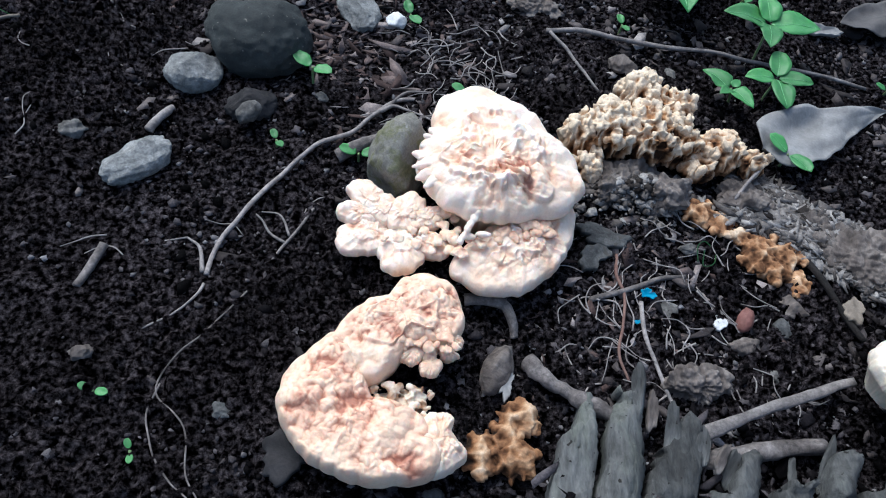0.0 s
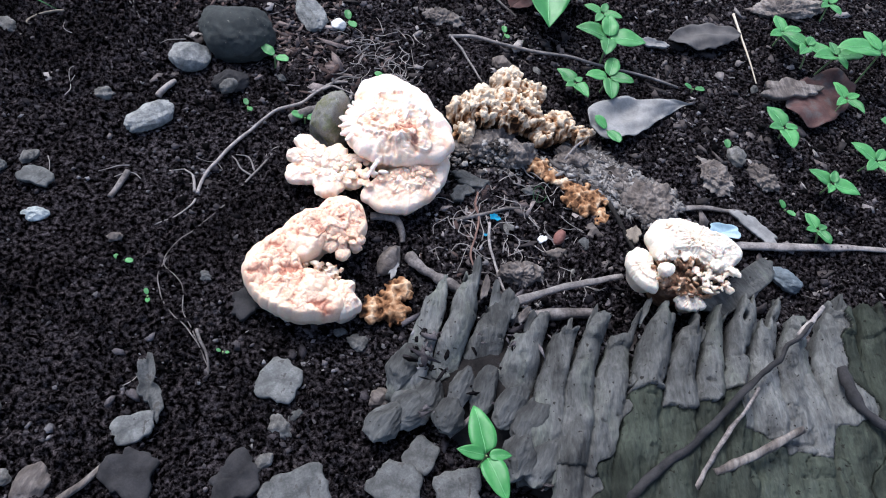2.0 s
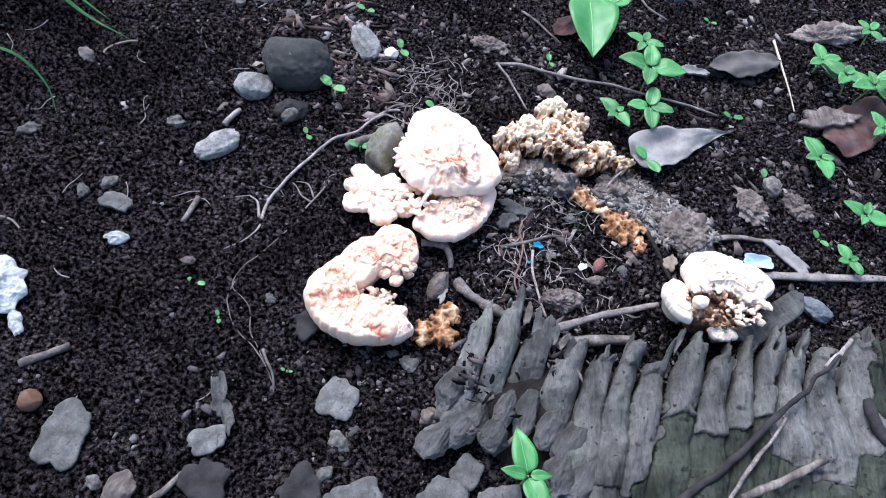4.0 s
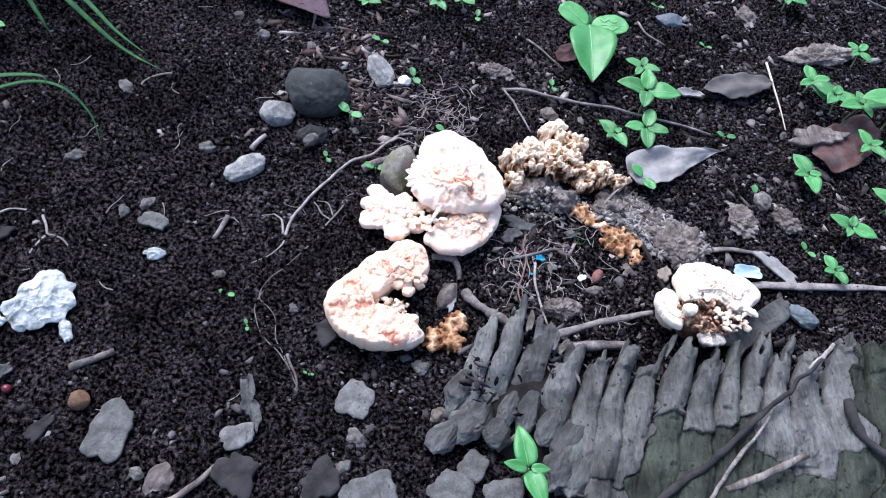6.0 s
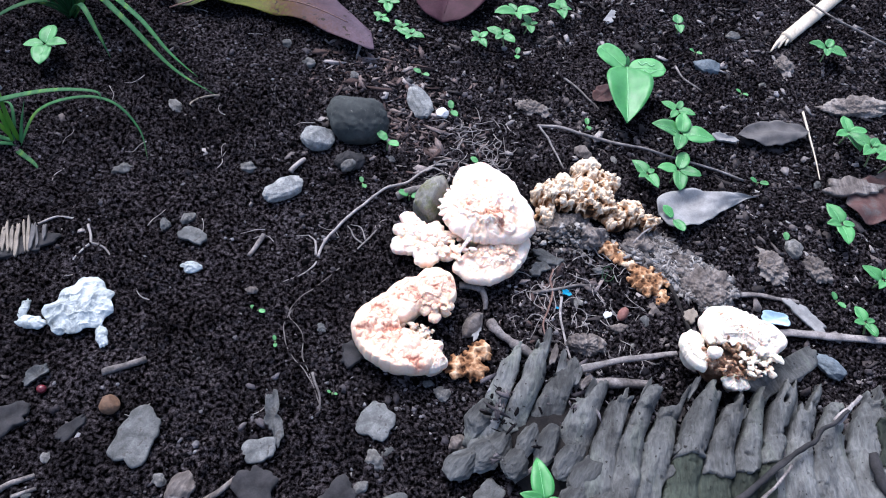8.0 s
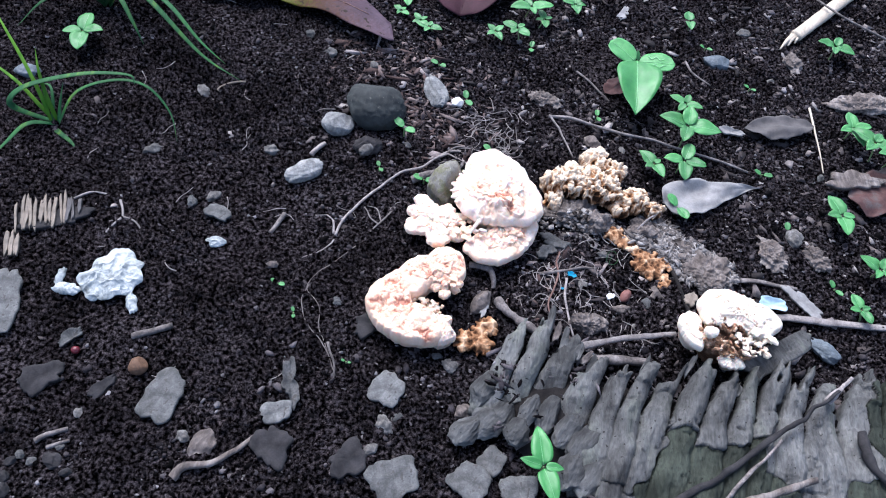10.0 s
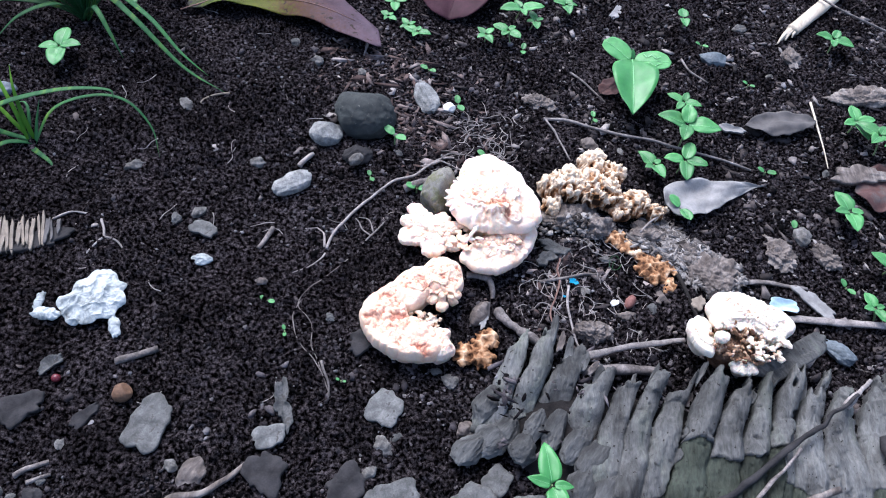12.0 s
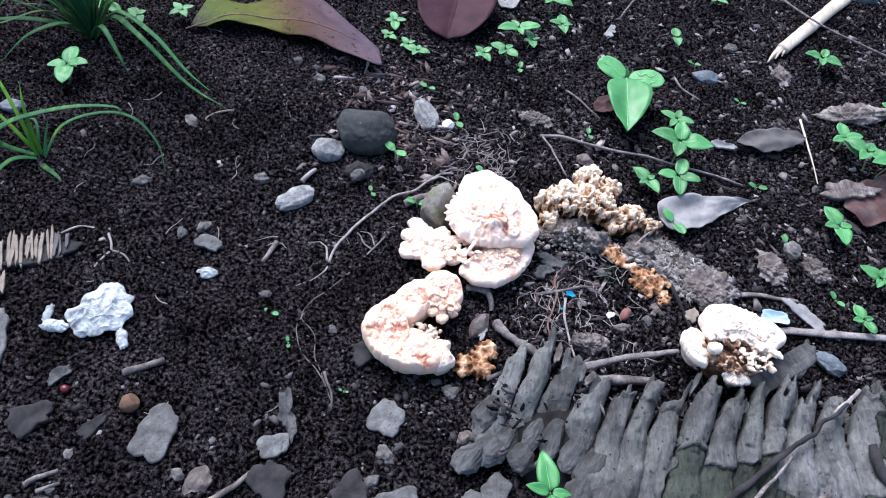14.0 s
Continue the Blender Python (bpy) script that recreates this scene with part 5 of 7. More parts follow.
furrow = lambda x, y: np.clip(1.1 * np.exp(-((y + 0.125 + 0.03 * (x < 0.1) - 0.25 * np.clip(x - 0.42, 0, 1)) / 0.022) ** 2) * (0.5 + hash_noise(x * 45, y * 20, 61)) + 0.25 * (y < -0.16) * (hash_noise(x * 60, y * 30, 62) > 0.5), 0, 1) * (x > 0.05 + 0.6 * np.clip(-0.18 - y, 0, 1))
scatter("wood_crumbs", "dark brown crumbs and splinters of rotten wood between the ridges", "wood", 9000, CRUMB, (0.0010, 0.0040), (0.03, 0.60, -0.27, -0.06), 19, flat=(0.2, 0.5), long=(0.9, 3.2), density=furrow, lift=0.5, shard=True, height=lambda x, y: 0.006 + 0.016 * np.clip((-0.115 - y) / 0.03, 0, 1))


# ---- rotten wood beside the fungi ----
def lump(name, label, x, y, rx, ry, rz, yaw, seed, material, category="wood", z=None, crumb=0.10, group=""):
    """A ragged, crumbling lump of rotten wood, furrowed along its length."""
    p, tris = LUMP_BALL
    base = p * np.array([rx, ry, rz]) * (1 + 0.30 * noise3(p, 1.5, seed) + 0.22 * noise3(p, 3.5, seed + 1))[:, None]
    warp = base + 0.003 * np.stack([noise3(base, 140, seed + m) for m in (5, 6, 7)], -1)
    push = crumb * (0.012 * (0.5 - cells3(warp, 130, seed) ** 1.5) + 0.007 * (0.5 - cells3(warp, 300, seed + 1) ** 1.5) + 0.004 * noise3(base, 210, seed + 2) + 0.003 * noise3(base, 620, seed + 3))
    co = base + p * push[:, None]
    return thing(name, label, category, pose(x, y, (sz(x, y) if z is None else z) + rz * 0.35, 0, 0, yaw), group, data=quick_mesh(name, co, tris, material))


LUMP_BALL = ball_shape(6)
lump("rotten_wood", "crumbly grey brown piece of rotten wood", 0.228, 0.036, 0.032, 0.017, 0.006, -28, 61, ROT_WOOD, crumb=0.5)
lump("rotten_wood", "crumbling stub of rotten wood at its end", 0.258, 0.016, 0.024, 0.020, 0.010, -20, 62, ROT_WOOD, crumb=0.34)
lump("rotten_wood", "ragged grey piece of rotten wood under the orange fungus", 0.190, 0.055, 0.021, 0.012, 0.009, -30, 68, ROT_WOOD, crumb=0.3)
lump("rotten_wood", "crumbly grey brown wood under the dried fungus", 0.112, 0.060, 0.027, 0.015, 0.012, 10, 63, ROT_WOOD, crumb=0.4)
lump("rotten_wood", "grey knob of rotten wood under the dried fungus", 0.138, 0.050, 0.014, 0.012, 0.014, 40, 64, ROT_WOOD, crumb=0.2)
stone("wood_stub", "smooth grey stub of root beside the pink fungus", 0.033, -0.071, 0.0155, 0.0080, 0.009, 66, 65, ROT_WOOD, 0.3, category="wood", facets=3, rough=0.14)
flake("wood_splinter", "small white splinter at the end of a root stub", 0.037, -0.081, 0.0075, 0.0028, 70, 468, DEAD_LEAF, 0.002, 0.006, (10, 5), 0.3, "splinter")
lump("bark_piece", "ragged pale piece of bark on soil", 0.468, 0.336, 0.048, 0.015, 0.008, 14, 66, ROT_WOOD, "bark", crumb=0.3, group="bark pieces")
lump("bark_piece", "ragged crumbling piece of grey bark", 0.327, 0.060, 0.020, 0.013, 0.006, -55, 67, ROT_WOOD, "bark", crumb=0.34, group="bark pieces")
lump("bark_piece", "jagged pale piece of bark on soil", 0.377, 0.066, 0.018, 0.009, 0.006, -58, 69, ROT_WOOD, "bark", crumb=0.34, group="bark pieces")
lump("bark_piece", "crumbly brown lump of bark beside the sticks", 0.140, -0.071, 0.017, 0.010, 0.008, 5, 70, ROT_WOOD, "bark", crumb=0.34, group="bark pieces")
lump("bark_piece", "pale crumbly lump of bark on soil", 0.064, 0.232, 0.017, 0.009, 0.006, -12, 167, ROT_WOOD, "bark", crumb=0.3, group="bark pieces")
lump("bark_piece", "grey brown crumbling lump of bark by the pale stick", 0.381, 0.394, 0.009, 0.016, 0.007, 10, 168, ROT_WOOD, "bark", crumb=0.3, group="bark pieces")
strip = lambda x, y: (np.abs((x - 0.228) * 0.5 + (y - 0.034) * 0.86) < 0.027 + 0.006 * hash_noise(x * 90, y * 90, 63)) & (np.abs((x - 0.228) * 0.86 - (y - 0.034) * 0.5) < 0.056 + 0.008 * hash_noise(x * 70, y * 70, 64))
heaped = lambda x, y: soil_z(x, y) + 0.008 * np.sqrt(np.clip(1 - (((x - 0.228) * 0.5 + (y - 0.034) * 0.86) / 0.030) ** 2, 0, 1))
scatter("wood_shreds", "grey shreds and splinters of rotten wood lying on the rotten piece", "wood", 5200, WOOD_CRUMB, (0.0010, 0.0040), (0.15, 0.31, -0.04, 0.10), 15, flat=(0.10, 0.25), long=(0.8, 2.6), density=strip, lift=1.0, shard=True, height=heaped, heading=(-0.55, 1.0))
scatter("wood_chunks", "crumbled bits and fibres of grey rotten wood", "wood", 9000, WOOD_CRUMB, (0.0009, 0.0032), (0.15, 0.31, -0.04, 0.10), 25, flat=(0.15, 0.4), long=(0.8, 3.2), density=strip, lift=0.5, shard=True, height=heaped, heading=(-0.55, 0.9))
mound = lambda x, y: np.exp(-((x - 0.118) / 0.03) ** 2 - ((y - 0.054) / 0.014) ** 2)
scatter("wood_crumbs", "crumbs of grey brown rotten wood heaped under the dried fungus", "wood", 3400, WOOD_CRUMB, (0.0014, 0.0045), (0.07, 0.17, 0.02, 0.08), 16, flat=(0.3, 0.7), density=mound, lift=0.6, height=lambda x, y: soil_z(x, y) + 0.016 * mound(x, y))

# ---- stones ----
stone("dark_stone", "rounded almost black stone with pale specks on soil", -0.128, 0.152, 0.036, 0.031, 0.026, -10, 71, BASALT, 0.3, facets=5, rough=0.06)
stone("grey_stone", "smooth light grey stone beside the dark stone", -0.165, 0.120, 0.0185, 0.0165, 0.013, 8, 72, PALE_STONE, 0.3, facets=5, rough=0.07)
stone("grey_stone", "long pale grey stone half sunk in soil", -0.068, 0.207, 0.0140, 0.0270, 0.009, 22, 73, PALE_STONE, 0.35)
stone("grey_stone", "flat pale grey stone half sunk in soil", -0.182, 0.044, 0.0230, 0.0125, 0.009, 40, 74, PALE_STONE, 0.3)
stone("mossy_stone", "grey brown mossy stone leaning behind the pink fungus", -0.027, 0.054, 0.0190, 0.0270, 0.029, -12, 75, MOSSY, 0.25, facets=6, rough=0.08)
stone("small_stone", "small dull brown stone on soil", -0.125, 0.099, 0.0165, 0.014, 0.009, 10, 76, DUSTY, 0.3)
stone("pebble", "little pale pebble on the brown stone", -0.124, 0.086, 0.0065, 0.0095, 0.006, -30, 77, GREY_STONE, 0.1, z=sz(-0.124, 0.086) + 0.006)
stone("white_pebble", "small white knobbly pebble on soil", -0.039, 0.194, 0.0075, 0.0072, 0.006, 20, 78, WHITE_STONE, 0.25)
stone("dark_pebble", "smooth blue grey pebble on soil", 0.275, 0.358, 0.0205, 0.0135, 0.009, -4, 79, BLUE_STONE, 0.3, rough=0.06)
stone("dark_pebble", "large smooth blue grey pebble on soil", 0.528, 0.610, 0.026, 0.014, 0.010, -15, 181, BLUE_STONE, 0.3, rough=0.06)
stone("blue_pebble", "rough bluish grey pebble near the log", 0.371, -0.046, 0.017, 0.010, 0.008, -28, 80, BLUE_STONE, 0.25)
stone("dark_pebble", "dark blue grey pebble by the grass", -0.526, 0.104, 0.0145, 0.010, 0.007, 6, 81, BLUE_STONE, 0.25)
stone("wood_lump", "dull brown knob at the end of a dead root", -0.174, -0.265, 0.0105, 0.0145, 0.007, -20, 182, ROT_WOOD, 0.3, category="wood")
thing("seed_ball", "round brown seed on soil", "seed", pose(-0.255, -0.211, sz(-0.255, -0.211) + 0.005), data=stone_mesh("seed_ball", 0.0085, 0.0082, 0.0078, 82, SEED, 0.06, 2))
thing("berry", "tiny dark red berry on soil", "berry", pose(-0.315, -0.208, sz(-0.315, -0.208) + 0.003), data=stone_mesh("berry", 0.0040, 0.0036, 0.0034, 83, BERRY, 0.03, 0, 3))
thing("seed_pod", "small reddish brown pod on soil", "seed", pose(0.174, -0.030, sz(0.174, -0.030) + 0.004, 0, 0, 65), data=stone_mesh("seed_pod", 0.0085, 0.0048, 0.0045, 84, RUST, 0.08, 2))
# x, y, size, kind of stone
PEBBLES = [(0.171, -0.047, 0.0095, 5), (0.135, -0.096, 0.0080, 2), (0.130, -0.028, 0.0060, 3), (0.148, 0.015, 0.0065, 0), (0.186, -0.062, 0.0062, 6), (0.239, -0.020, 0.0070, 7), (0.205, -0.020, 0.0090, 8), (0.195, -0.033, 0.0075, 22),
           (0.016, -0.144, 0.0085, 9), (0.002, -0.137, 0.0060, 10), (0.035, -0.186, 0.0095, 11), (0.353, 0.087, 0.0125, 12), (0.126, 0.176, 0.0105, 14), (0.316, 0.436, 0.0110, 15), (-0.030, -0.214, 0.0095, 18), (-0.021, -0.205, 0.0060, 16),
           (-0.037, -0.239, 0.0080, 21), (-0.193, -0.263, 0.0060, 24), (-0.286, -0.260, 0.0062, 27), (-0.346, 0.033, 0.0105, 30), (-0.328, 0.131, 0.0095, 33), (-0.262, -0.011, 0.0085, 36), (-0.281, -0.023, 0.0075, 37), (-0.225, 0.065, 0.0080, 39),
           (0.162, 0.174, 0.0065, 42), (0.348, 0.350, 0.0065, 45), (-0.175, -0.081, 0.0070, 20), (-0.102, -0.104, 0.0055, 19), (-0.205, 0.235, 0.0095, 48), (-0.240, 0.262, 0.0080, 52), (-0.150, 0.228, 0.0075, 51), (0.397, 0.193, 0.0065, 55), (-0.082, 0.113, 0.0050, 57)]
for x, y, r, k in PEBBLES:
    stone("pebble", "small rough grey pebble on soil", x, y, r, r * (0.62 + 0.06 * (k % 5)), r * 0.55, 37 * k, 300 + k, (GREY_STONE, FLAKE, ROT_WOOD)[k % 3], 0.3, category="pebble", group="pebbles", facets=11, rough=0.27)
rng = random.Random(77)
for k in range(16):
    x, y, r = -0.322 + rng.gauss(0, 0.020), -0.318 + rng.gauss(0, 0.016), rng.uniform(0.004, 0.0085)
    stone("pebble", "grey pebble in a small patch of gravel", x, y, r, r * 0.8, r * 0.6, 50 * k, 350 + k, (DUSTY, FLAKE)[k % 3 == 0], 0.3, category="pebble", group="gravel patch")

# ---- flat grey chips ----
CHIPS = [(-0.223, -0.233, 0.0185, 0.0270, -12, 1), (-0.124, -0.225, 0.0165, 0.0105, 22, 2), (-0.036, -0.182, 0.0160, 0.0185, -20, 3), (-0.249, -0.032, 0.0155, 0.0095, -18, 4),
         (-0.398, -0.180, 0.0170, 0.0390, 12, 6), (-0.012, -0.259, 0.0250, 0.0190, 34, 7), (0.052, -0.248, 0.0200, 0.0170, -30, 9), (0.094, -0.245, 0.0180, 0.0150, 12, 10), (0.067, -0.226, 0.0120, 0.0150, -25, 11)]
for x, y, rx, ry, yaw, k in CHIPS:
    flake("grey_chip", "flat jagged pale grey chip of wood lying on soil", x, y, rx * 0.86, ry * 0.86, yaw, 400 + k, CHIP, 0.004, 0.005, (3, -2), group="grey chips", jag=0.13, corner=4.0)
DULL = [(-0.331, -0.239, 0.017, 0.013, 30, 1), (-0.118, -0.255, 0.0150, 0.0170, -10, 2), (-0.277, -0.236, 0.005, 0.014, -30, 3), (-0.068, -0.124, 0.0095, 0.0140, -45, 4), (-0.052, -0.252, 0.017, 0.013, 40, 5)]
for x, y, rx, ry, yaw, k in DULL:
    flake("soil_covered_chip", "dull chip of wood half hidden under soil", x, y, rx, ry, yaw, 450 + k, DUSTY, 0.005, 0.003, (4, 3), group="half hidden chips", jag=0.25)
flake("bark_flake", "pale three-cornered flake on soil", -0.325, -0.197, 0.0045, 0.0120, -38, 460, FLAKE, 0.003, 0.003, (6, 10), 0.3, "bark", curl=0.002)
flake("bark_flake", "curled brown flake of bark on soil", -0.121, -0.196, 0.007, 0.019, 24, 461, FLAKE, 0.004, 0.004, (8, 10), 0.35, "bark", curl=0.004)
flake("bark_flake", "split grey flake of bark by the log", 0.096, 0.017, 0.016, 0.006, -8, 462, FLAKE, 0.004, 0.004, (4, 3), 0.25, "bark")
flake("bark_flake", "broken grey flake of bark on soil", 0.089, 0.003, 0.010, 0.007, 40, 463, FLAKE, 0.004, 0.004, (4, 3), 0.3, "bark")
flake("bark_flake", "long dark flake of wood on soil", 0.357, 0.005, 0.021, 0.008, -40, 464, DEAD_LEAF, 0.003, 0.004, (6, 4), 0.3, "bark")
flake("bark_flake", "pale curved husk on soil", 0.291, 0.239, 0.014, 0.0055, -6, 465, DEAD_LEAF, 0.003, 0.003, (10, 0), 0.2, "husk", curl=0.003)
flake("bark_flake", "cream scrap of bark near the white fungus", 0.239, -0.020, 0.0085, 0.0065, 60, 467, DRY_BLADE, 0.003, 0.005, (8, 6), 0.2, "bark")
flake("wood_plate", "flat grey slab of split wood beside the white fungus", 0.314, -0.076, 0.038, 0.0105, 38, 466, OLD_WOOD, 0.007, 0.028, (6, -8), 0.06, "wood", corner=9)

# ---- twigs, sticks and roots ----
stick("forked_twig", "thin forked dry twig lying over the soil", [(0.071, 0.203, 0.004), (0.100, 0.204, 0.006), (0.145, 0.198, 0.008), (0.190, 0.193, 0.009), (0.223, 0.190, 0.009), (0.268, 0.183, 0.006), (0.309, 0.177, 0.003)], 0.0019, 0.0013, 91, ROOT, category="twig", kink=0.0012,
      branches=[([(0.073, 0.203, 0.004), (0.088, 0.180, 0.004), (0.106, 0.147, 0.003)], 0.0014, 0.0010)])
stick("surface_root", "winding pale root lying on dark soil", [(-0.020, 0.120, 0.001), (-0.032, 0.116, 0.003), (-0.044, 0.102, 0.004), (-0.058, 0.082, 0.005), (-0.079, 0.068, 0.005), (-0.095, 0.048, 0.004), (-0.107, 0.029, 0.004), (-0.120, 0.006, 0.004), (-0.125, -0.010, 0.003), (-0.127, -0.028, 0.001)], 0.0013, 0.0015, 92, ROOT, category="root", kink=0.0015,
      branches=[([(-0.044, 0.102, 0.004), (-0.034, 0.110, 0.004), (-0.016, 0.104, 0.002)], 0.0016, 0.0006), ([(-0.040, 0.107, 0.004), (-0.026, 0.122, 0.003), (-0.012, 0.126, 0.001)], 0.0014, 0.0006)])
stick("root_knot", "stubby grey root by the mossy stone", [(-0.066, 0.062, 0.004), (-0.052, 0.070, 0.007), (-0.038, 0.076, 0.006)], 0.0042, 0.0034, 93, TWIG, category="root", kink=0.001)
stick("thin_root", "thin branching root on soil", [(-0.073, 0.027, 0.002), (-0.082, 0.008, 0.003), (-0.088, -0.003, 0.003), (-0.096, -0.018, 0.001)], 0.0010, 0.0008, 94, ROOT, category="root", kink=0.002,
      branches=[([(-0.088, -0.002, 0.003), (-0.098, 0.004, 0.003), (-0.104, 0.013, 0.003), (-0.109, 0.018, 0.001)], 0.0009, 0.0005), ([(-0.086, 0.002, 0.003), (-0.094, 0.018, 0.002), (-0.108, 0.02, 0.001)], 0.0008, 0.0004)])
stick("thin_root", "thin forked root running down the soil", [(-0.101, -0.034, 0.001), (-0.107, -0.046, 0.002), (-0.122, -0.068, 0.002), (-0.135, -0.094, 0.002), (-0.119, -0.114, 0.002), (-0.111, -0.138, 0.002), (-0.095, -0.160, 0.001)], 0.0005, 0.0004, 95, TWIG, category="root", kink=0.002,
      branches=[([(-0.135, -0.094, 0.002), (-0.137, -0.112, 0.002), (-0.126, -0.134, 0.002), (-0.104, -0.152, 0.002), (-0.084, -0.178, 0.001)], 0.0005, 0.0004), ([(-0.100, -0.150, 0.002), (-0.090, -0.166, 0.003), (-0.085, -0.182, 0.001)], 0.0013, 0.0008)])
stick("thin_root", "short thin pale root on soil", [(-0.127, -0.034, 0.001), (-0.129, -0.042, 0.002), (-0.139, -0.055, 0.002), (-0.151, -0.064, 0.001)], 0.0009, 0.0005, 96, ROOT, category="root", kink=0.001)
stick("thin_root", "short forked root on soil", [(-0.129, -0.026, 0.001), (-0.134, -0.011, 0.003), (-0.142, -0.004, 0.002)], 0.0014, 0.0006, 97, ROOT, category="root", kink=0.001, branches=[([(-0.142, -0.004, 0.002), (-0.154, -0.007, 0.001)], 0.0006, 0.0004)])
stick("stub", "short upright grey stub on soil", [(-0.192, -0.041, 0.001), (-0.188, -0.027, 0.003), (-0.185, -0.014, 0.004)], 0.0022, 0.0026, 98, TWIG, kink=0.001)
stick("stick_bit", "pale bit of stick behind a flat stone", [(-0.181, 0.068, 0.003), (-0.176, 0.078, 0.005), (-0.171, 0.088, 0.003)], 0.0030, 0.0024, 198, ROOT, kink=0.001)
stick("straight_stick", "straight split grey stick against the log", [(0.122, -0.109, 0.014), (0.140, -0.100, 0.016), (0.176, -0.085, 0.016), (0.222, -0.067, 0.010)], 0.0046, 0.0028, 99, ROOT, category="stick", sides=9, wob=0.4, kink=0.0015, flat=0.6)
stick("straight_stick", "thick dark stick lying against the log", [(0.128, -0.116, 0.010), (0.156, -0.110, 0.010), (0.198, -0.103, 0.007)], 0.0050, 0.0042, 100, TWIG, category="stick", sides=9, wob=0.35, kink=0.001)
stick("broken_root", "broken grey root running into the log", [(0.048, -0.066, 0.006), (0.061, -0.079, 0.009), (0.077, -0.089, 0.010), (0.093, -0.095, 0.009)], 0.0046, 0.0042, 101, TWIG, category="root", sides=9, wob=0.45, kink=0.002)
stick("curved_root", "curved brown root under the pink fungus", [(0.014, -0.032, 0.005), (0.026, -0.032, 0.008), (0.036, -0.035, 0.009), (0.041, -0.043, 0.006), (0.043, -0.050, 0.001)], 0.0036, 0.0024, 102, TWIG, category="root", kink=0.001)
stick("straight_stick", "long thin grey stick lying on soil by the white fungus", [(0.300, -0.026, 0.008), (0.345, -0.019, 0.006), (0.430, -0.006, 0.005), (0.510, 0.004, 0.003)], 0.0042, 0.0026, 103, ROOT, category="stick", flat=0.5, wob=0.4, kink=0.0016)
stick("straight_stick", "short thin grey stick lying on soil", [(0.277, 0.015, 0.003), (0.315, 0.020, 0.004), (0.352, 0.023, 0.002)], 0.0032, 0.0020, 104, TWIG, category="stick", flat=0.5, wob=0.4, kink=0.001)
stick("leaning_twig", "thin dark twig on soil", [(0.218, 0.016, 0.004), (0.224, -0.002, 0.006), (0.233, -0.024, 0.005), (0.239, -0.040, 0.006)], 0.0021, 0.0017, 105, CORE)
stick("thin_twig", "thin brown twig lying across small roots", [(0.085, -0.025, 0.002), (0.103, -0.020, 0.004), (0.125, -0.010, 0.004), (0.143, -0.004, 0.002)], 0.0018, 0.0013, 106, TWIG, kink=0.001)
stick("thin_root", "thin red brown root on soil", [(0.103, 0.006, 0.002), (0.101, -0.008, 0.004), (0.104, -0.022, 0.004), (0.102, -0.042, 0.004), (0.098, -0.058, 0.003), (0.103, -0.072, 0.001)], 0.0011, 0.0007, 107, RED_ROOT, category="root", kink=0.001)
stick("thin_root", "thin pale root on soil", [(0.113, -0.026, 0.003), (0.113, -0.046, 0.004), (0.117, -0.062, 0.004), (0.122, -0.076, 0.003), (0.127, -0.087, 0.001)], 0.0013, 0.0009, 108, ROOT, category="root")
stick("slim_twig", "slim pale twig leaning on the rotten wood", [(0.199, 0.073, 0.018), (0.190, 0.063, 0.018), (0.181, 0.052, 0.010)], 0.0011, 0.0010, 208, ROOT)
stick("needle_twig", "straight pale dry stalk on soil", [(0.391, 0.304, 0.008), (0.395, 0.268, 0.007), (0.399, 0.232, 0.004), (0.401, 0.202, 0.001)], 0.0014, 0.0006, 109, PALE_WOOD, category="stalk")
stick("arched_twig", "long thin grey twig crossing the pale stick", [(0.375, 0.620, 0.004), (0.400, 0.560, 0.012), (0.443, 0.492, 0.022), (0.510, 0.470, 0.012), (0.585, 0.450, 0.003)], 0.0017, 0.0013, 110, TWIG)
stick("twig", "short bent twig on soil", [(0.087, 0.303, 0.002), (0.112, 0.277, 0.004), (0.144, 0.251, 0.002)], 0.0014, 0.0010, 111, TWIG, kink=0.001)
stick("twig", "bent dark twig by the blue grey pebble", [(0.235, 0.350, 0.003), (0.245, 0.330, 0.004), (0.268, 0.315, 0.002)], 0.0014, 0.0009, 112, TWIG, kink=0.001)
stick("twig", "slim grey twig with a pale broken end", [(0.196, 0.535, 0.003), (0.177, 0.495, 0.004), (0.162, 0.460, 0.002)], 0.0016, 0.0011, 212, TWIG)
flake("bark_flake", "pale pointed flake of bark at the end of a twig", 0.151, 0.430, 0.0055, 0.0150, -22, 469, DEAD_LEAF, 0.003, 0.003, (5, 8), 0.2, "bark")
stick("forked_root", "small three-armed grey root on soil", [(-0.350, -0.041, 0.003), (-0.342, -0.052, 0.004), (-0.336, -0.063, 0.004)], 0.0013, 0.0011, 113, ROOT, category="root", kink=0.001, branches=[([(-0.336, -0.063, 0.004), (-0.342, -0.074, 0.002), (-0.346, -0.086, 0.001)], 0.0013, 0.0007), ([(-0.336, -0.063, 0.004), (-0.324, -0.065, 0.003), (-0.310, -0.075, 0.001)], 0.0013, 0.0007)])
stick("thin_root", "short pale root on soil", [(-0.394, -0.052, 0.002), (-0.380, -0.040, 0.003), (-0.364, -0.037, 0.001)], 0.0013, 0.0008, 114, ROOT, category="root", kink=0.001)
stick("stick_bit", "short grey bit of stick on soil", [(-0.273, -0.184, 0.002), (-0.258, -0.176, 0.003), (-0.242, -0.166, 0.002)], 0.0032, 0.0028, 115, TWIG, kink=0.0012)
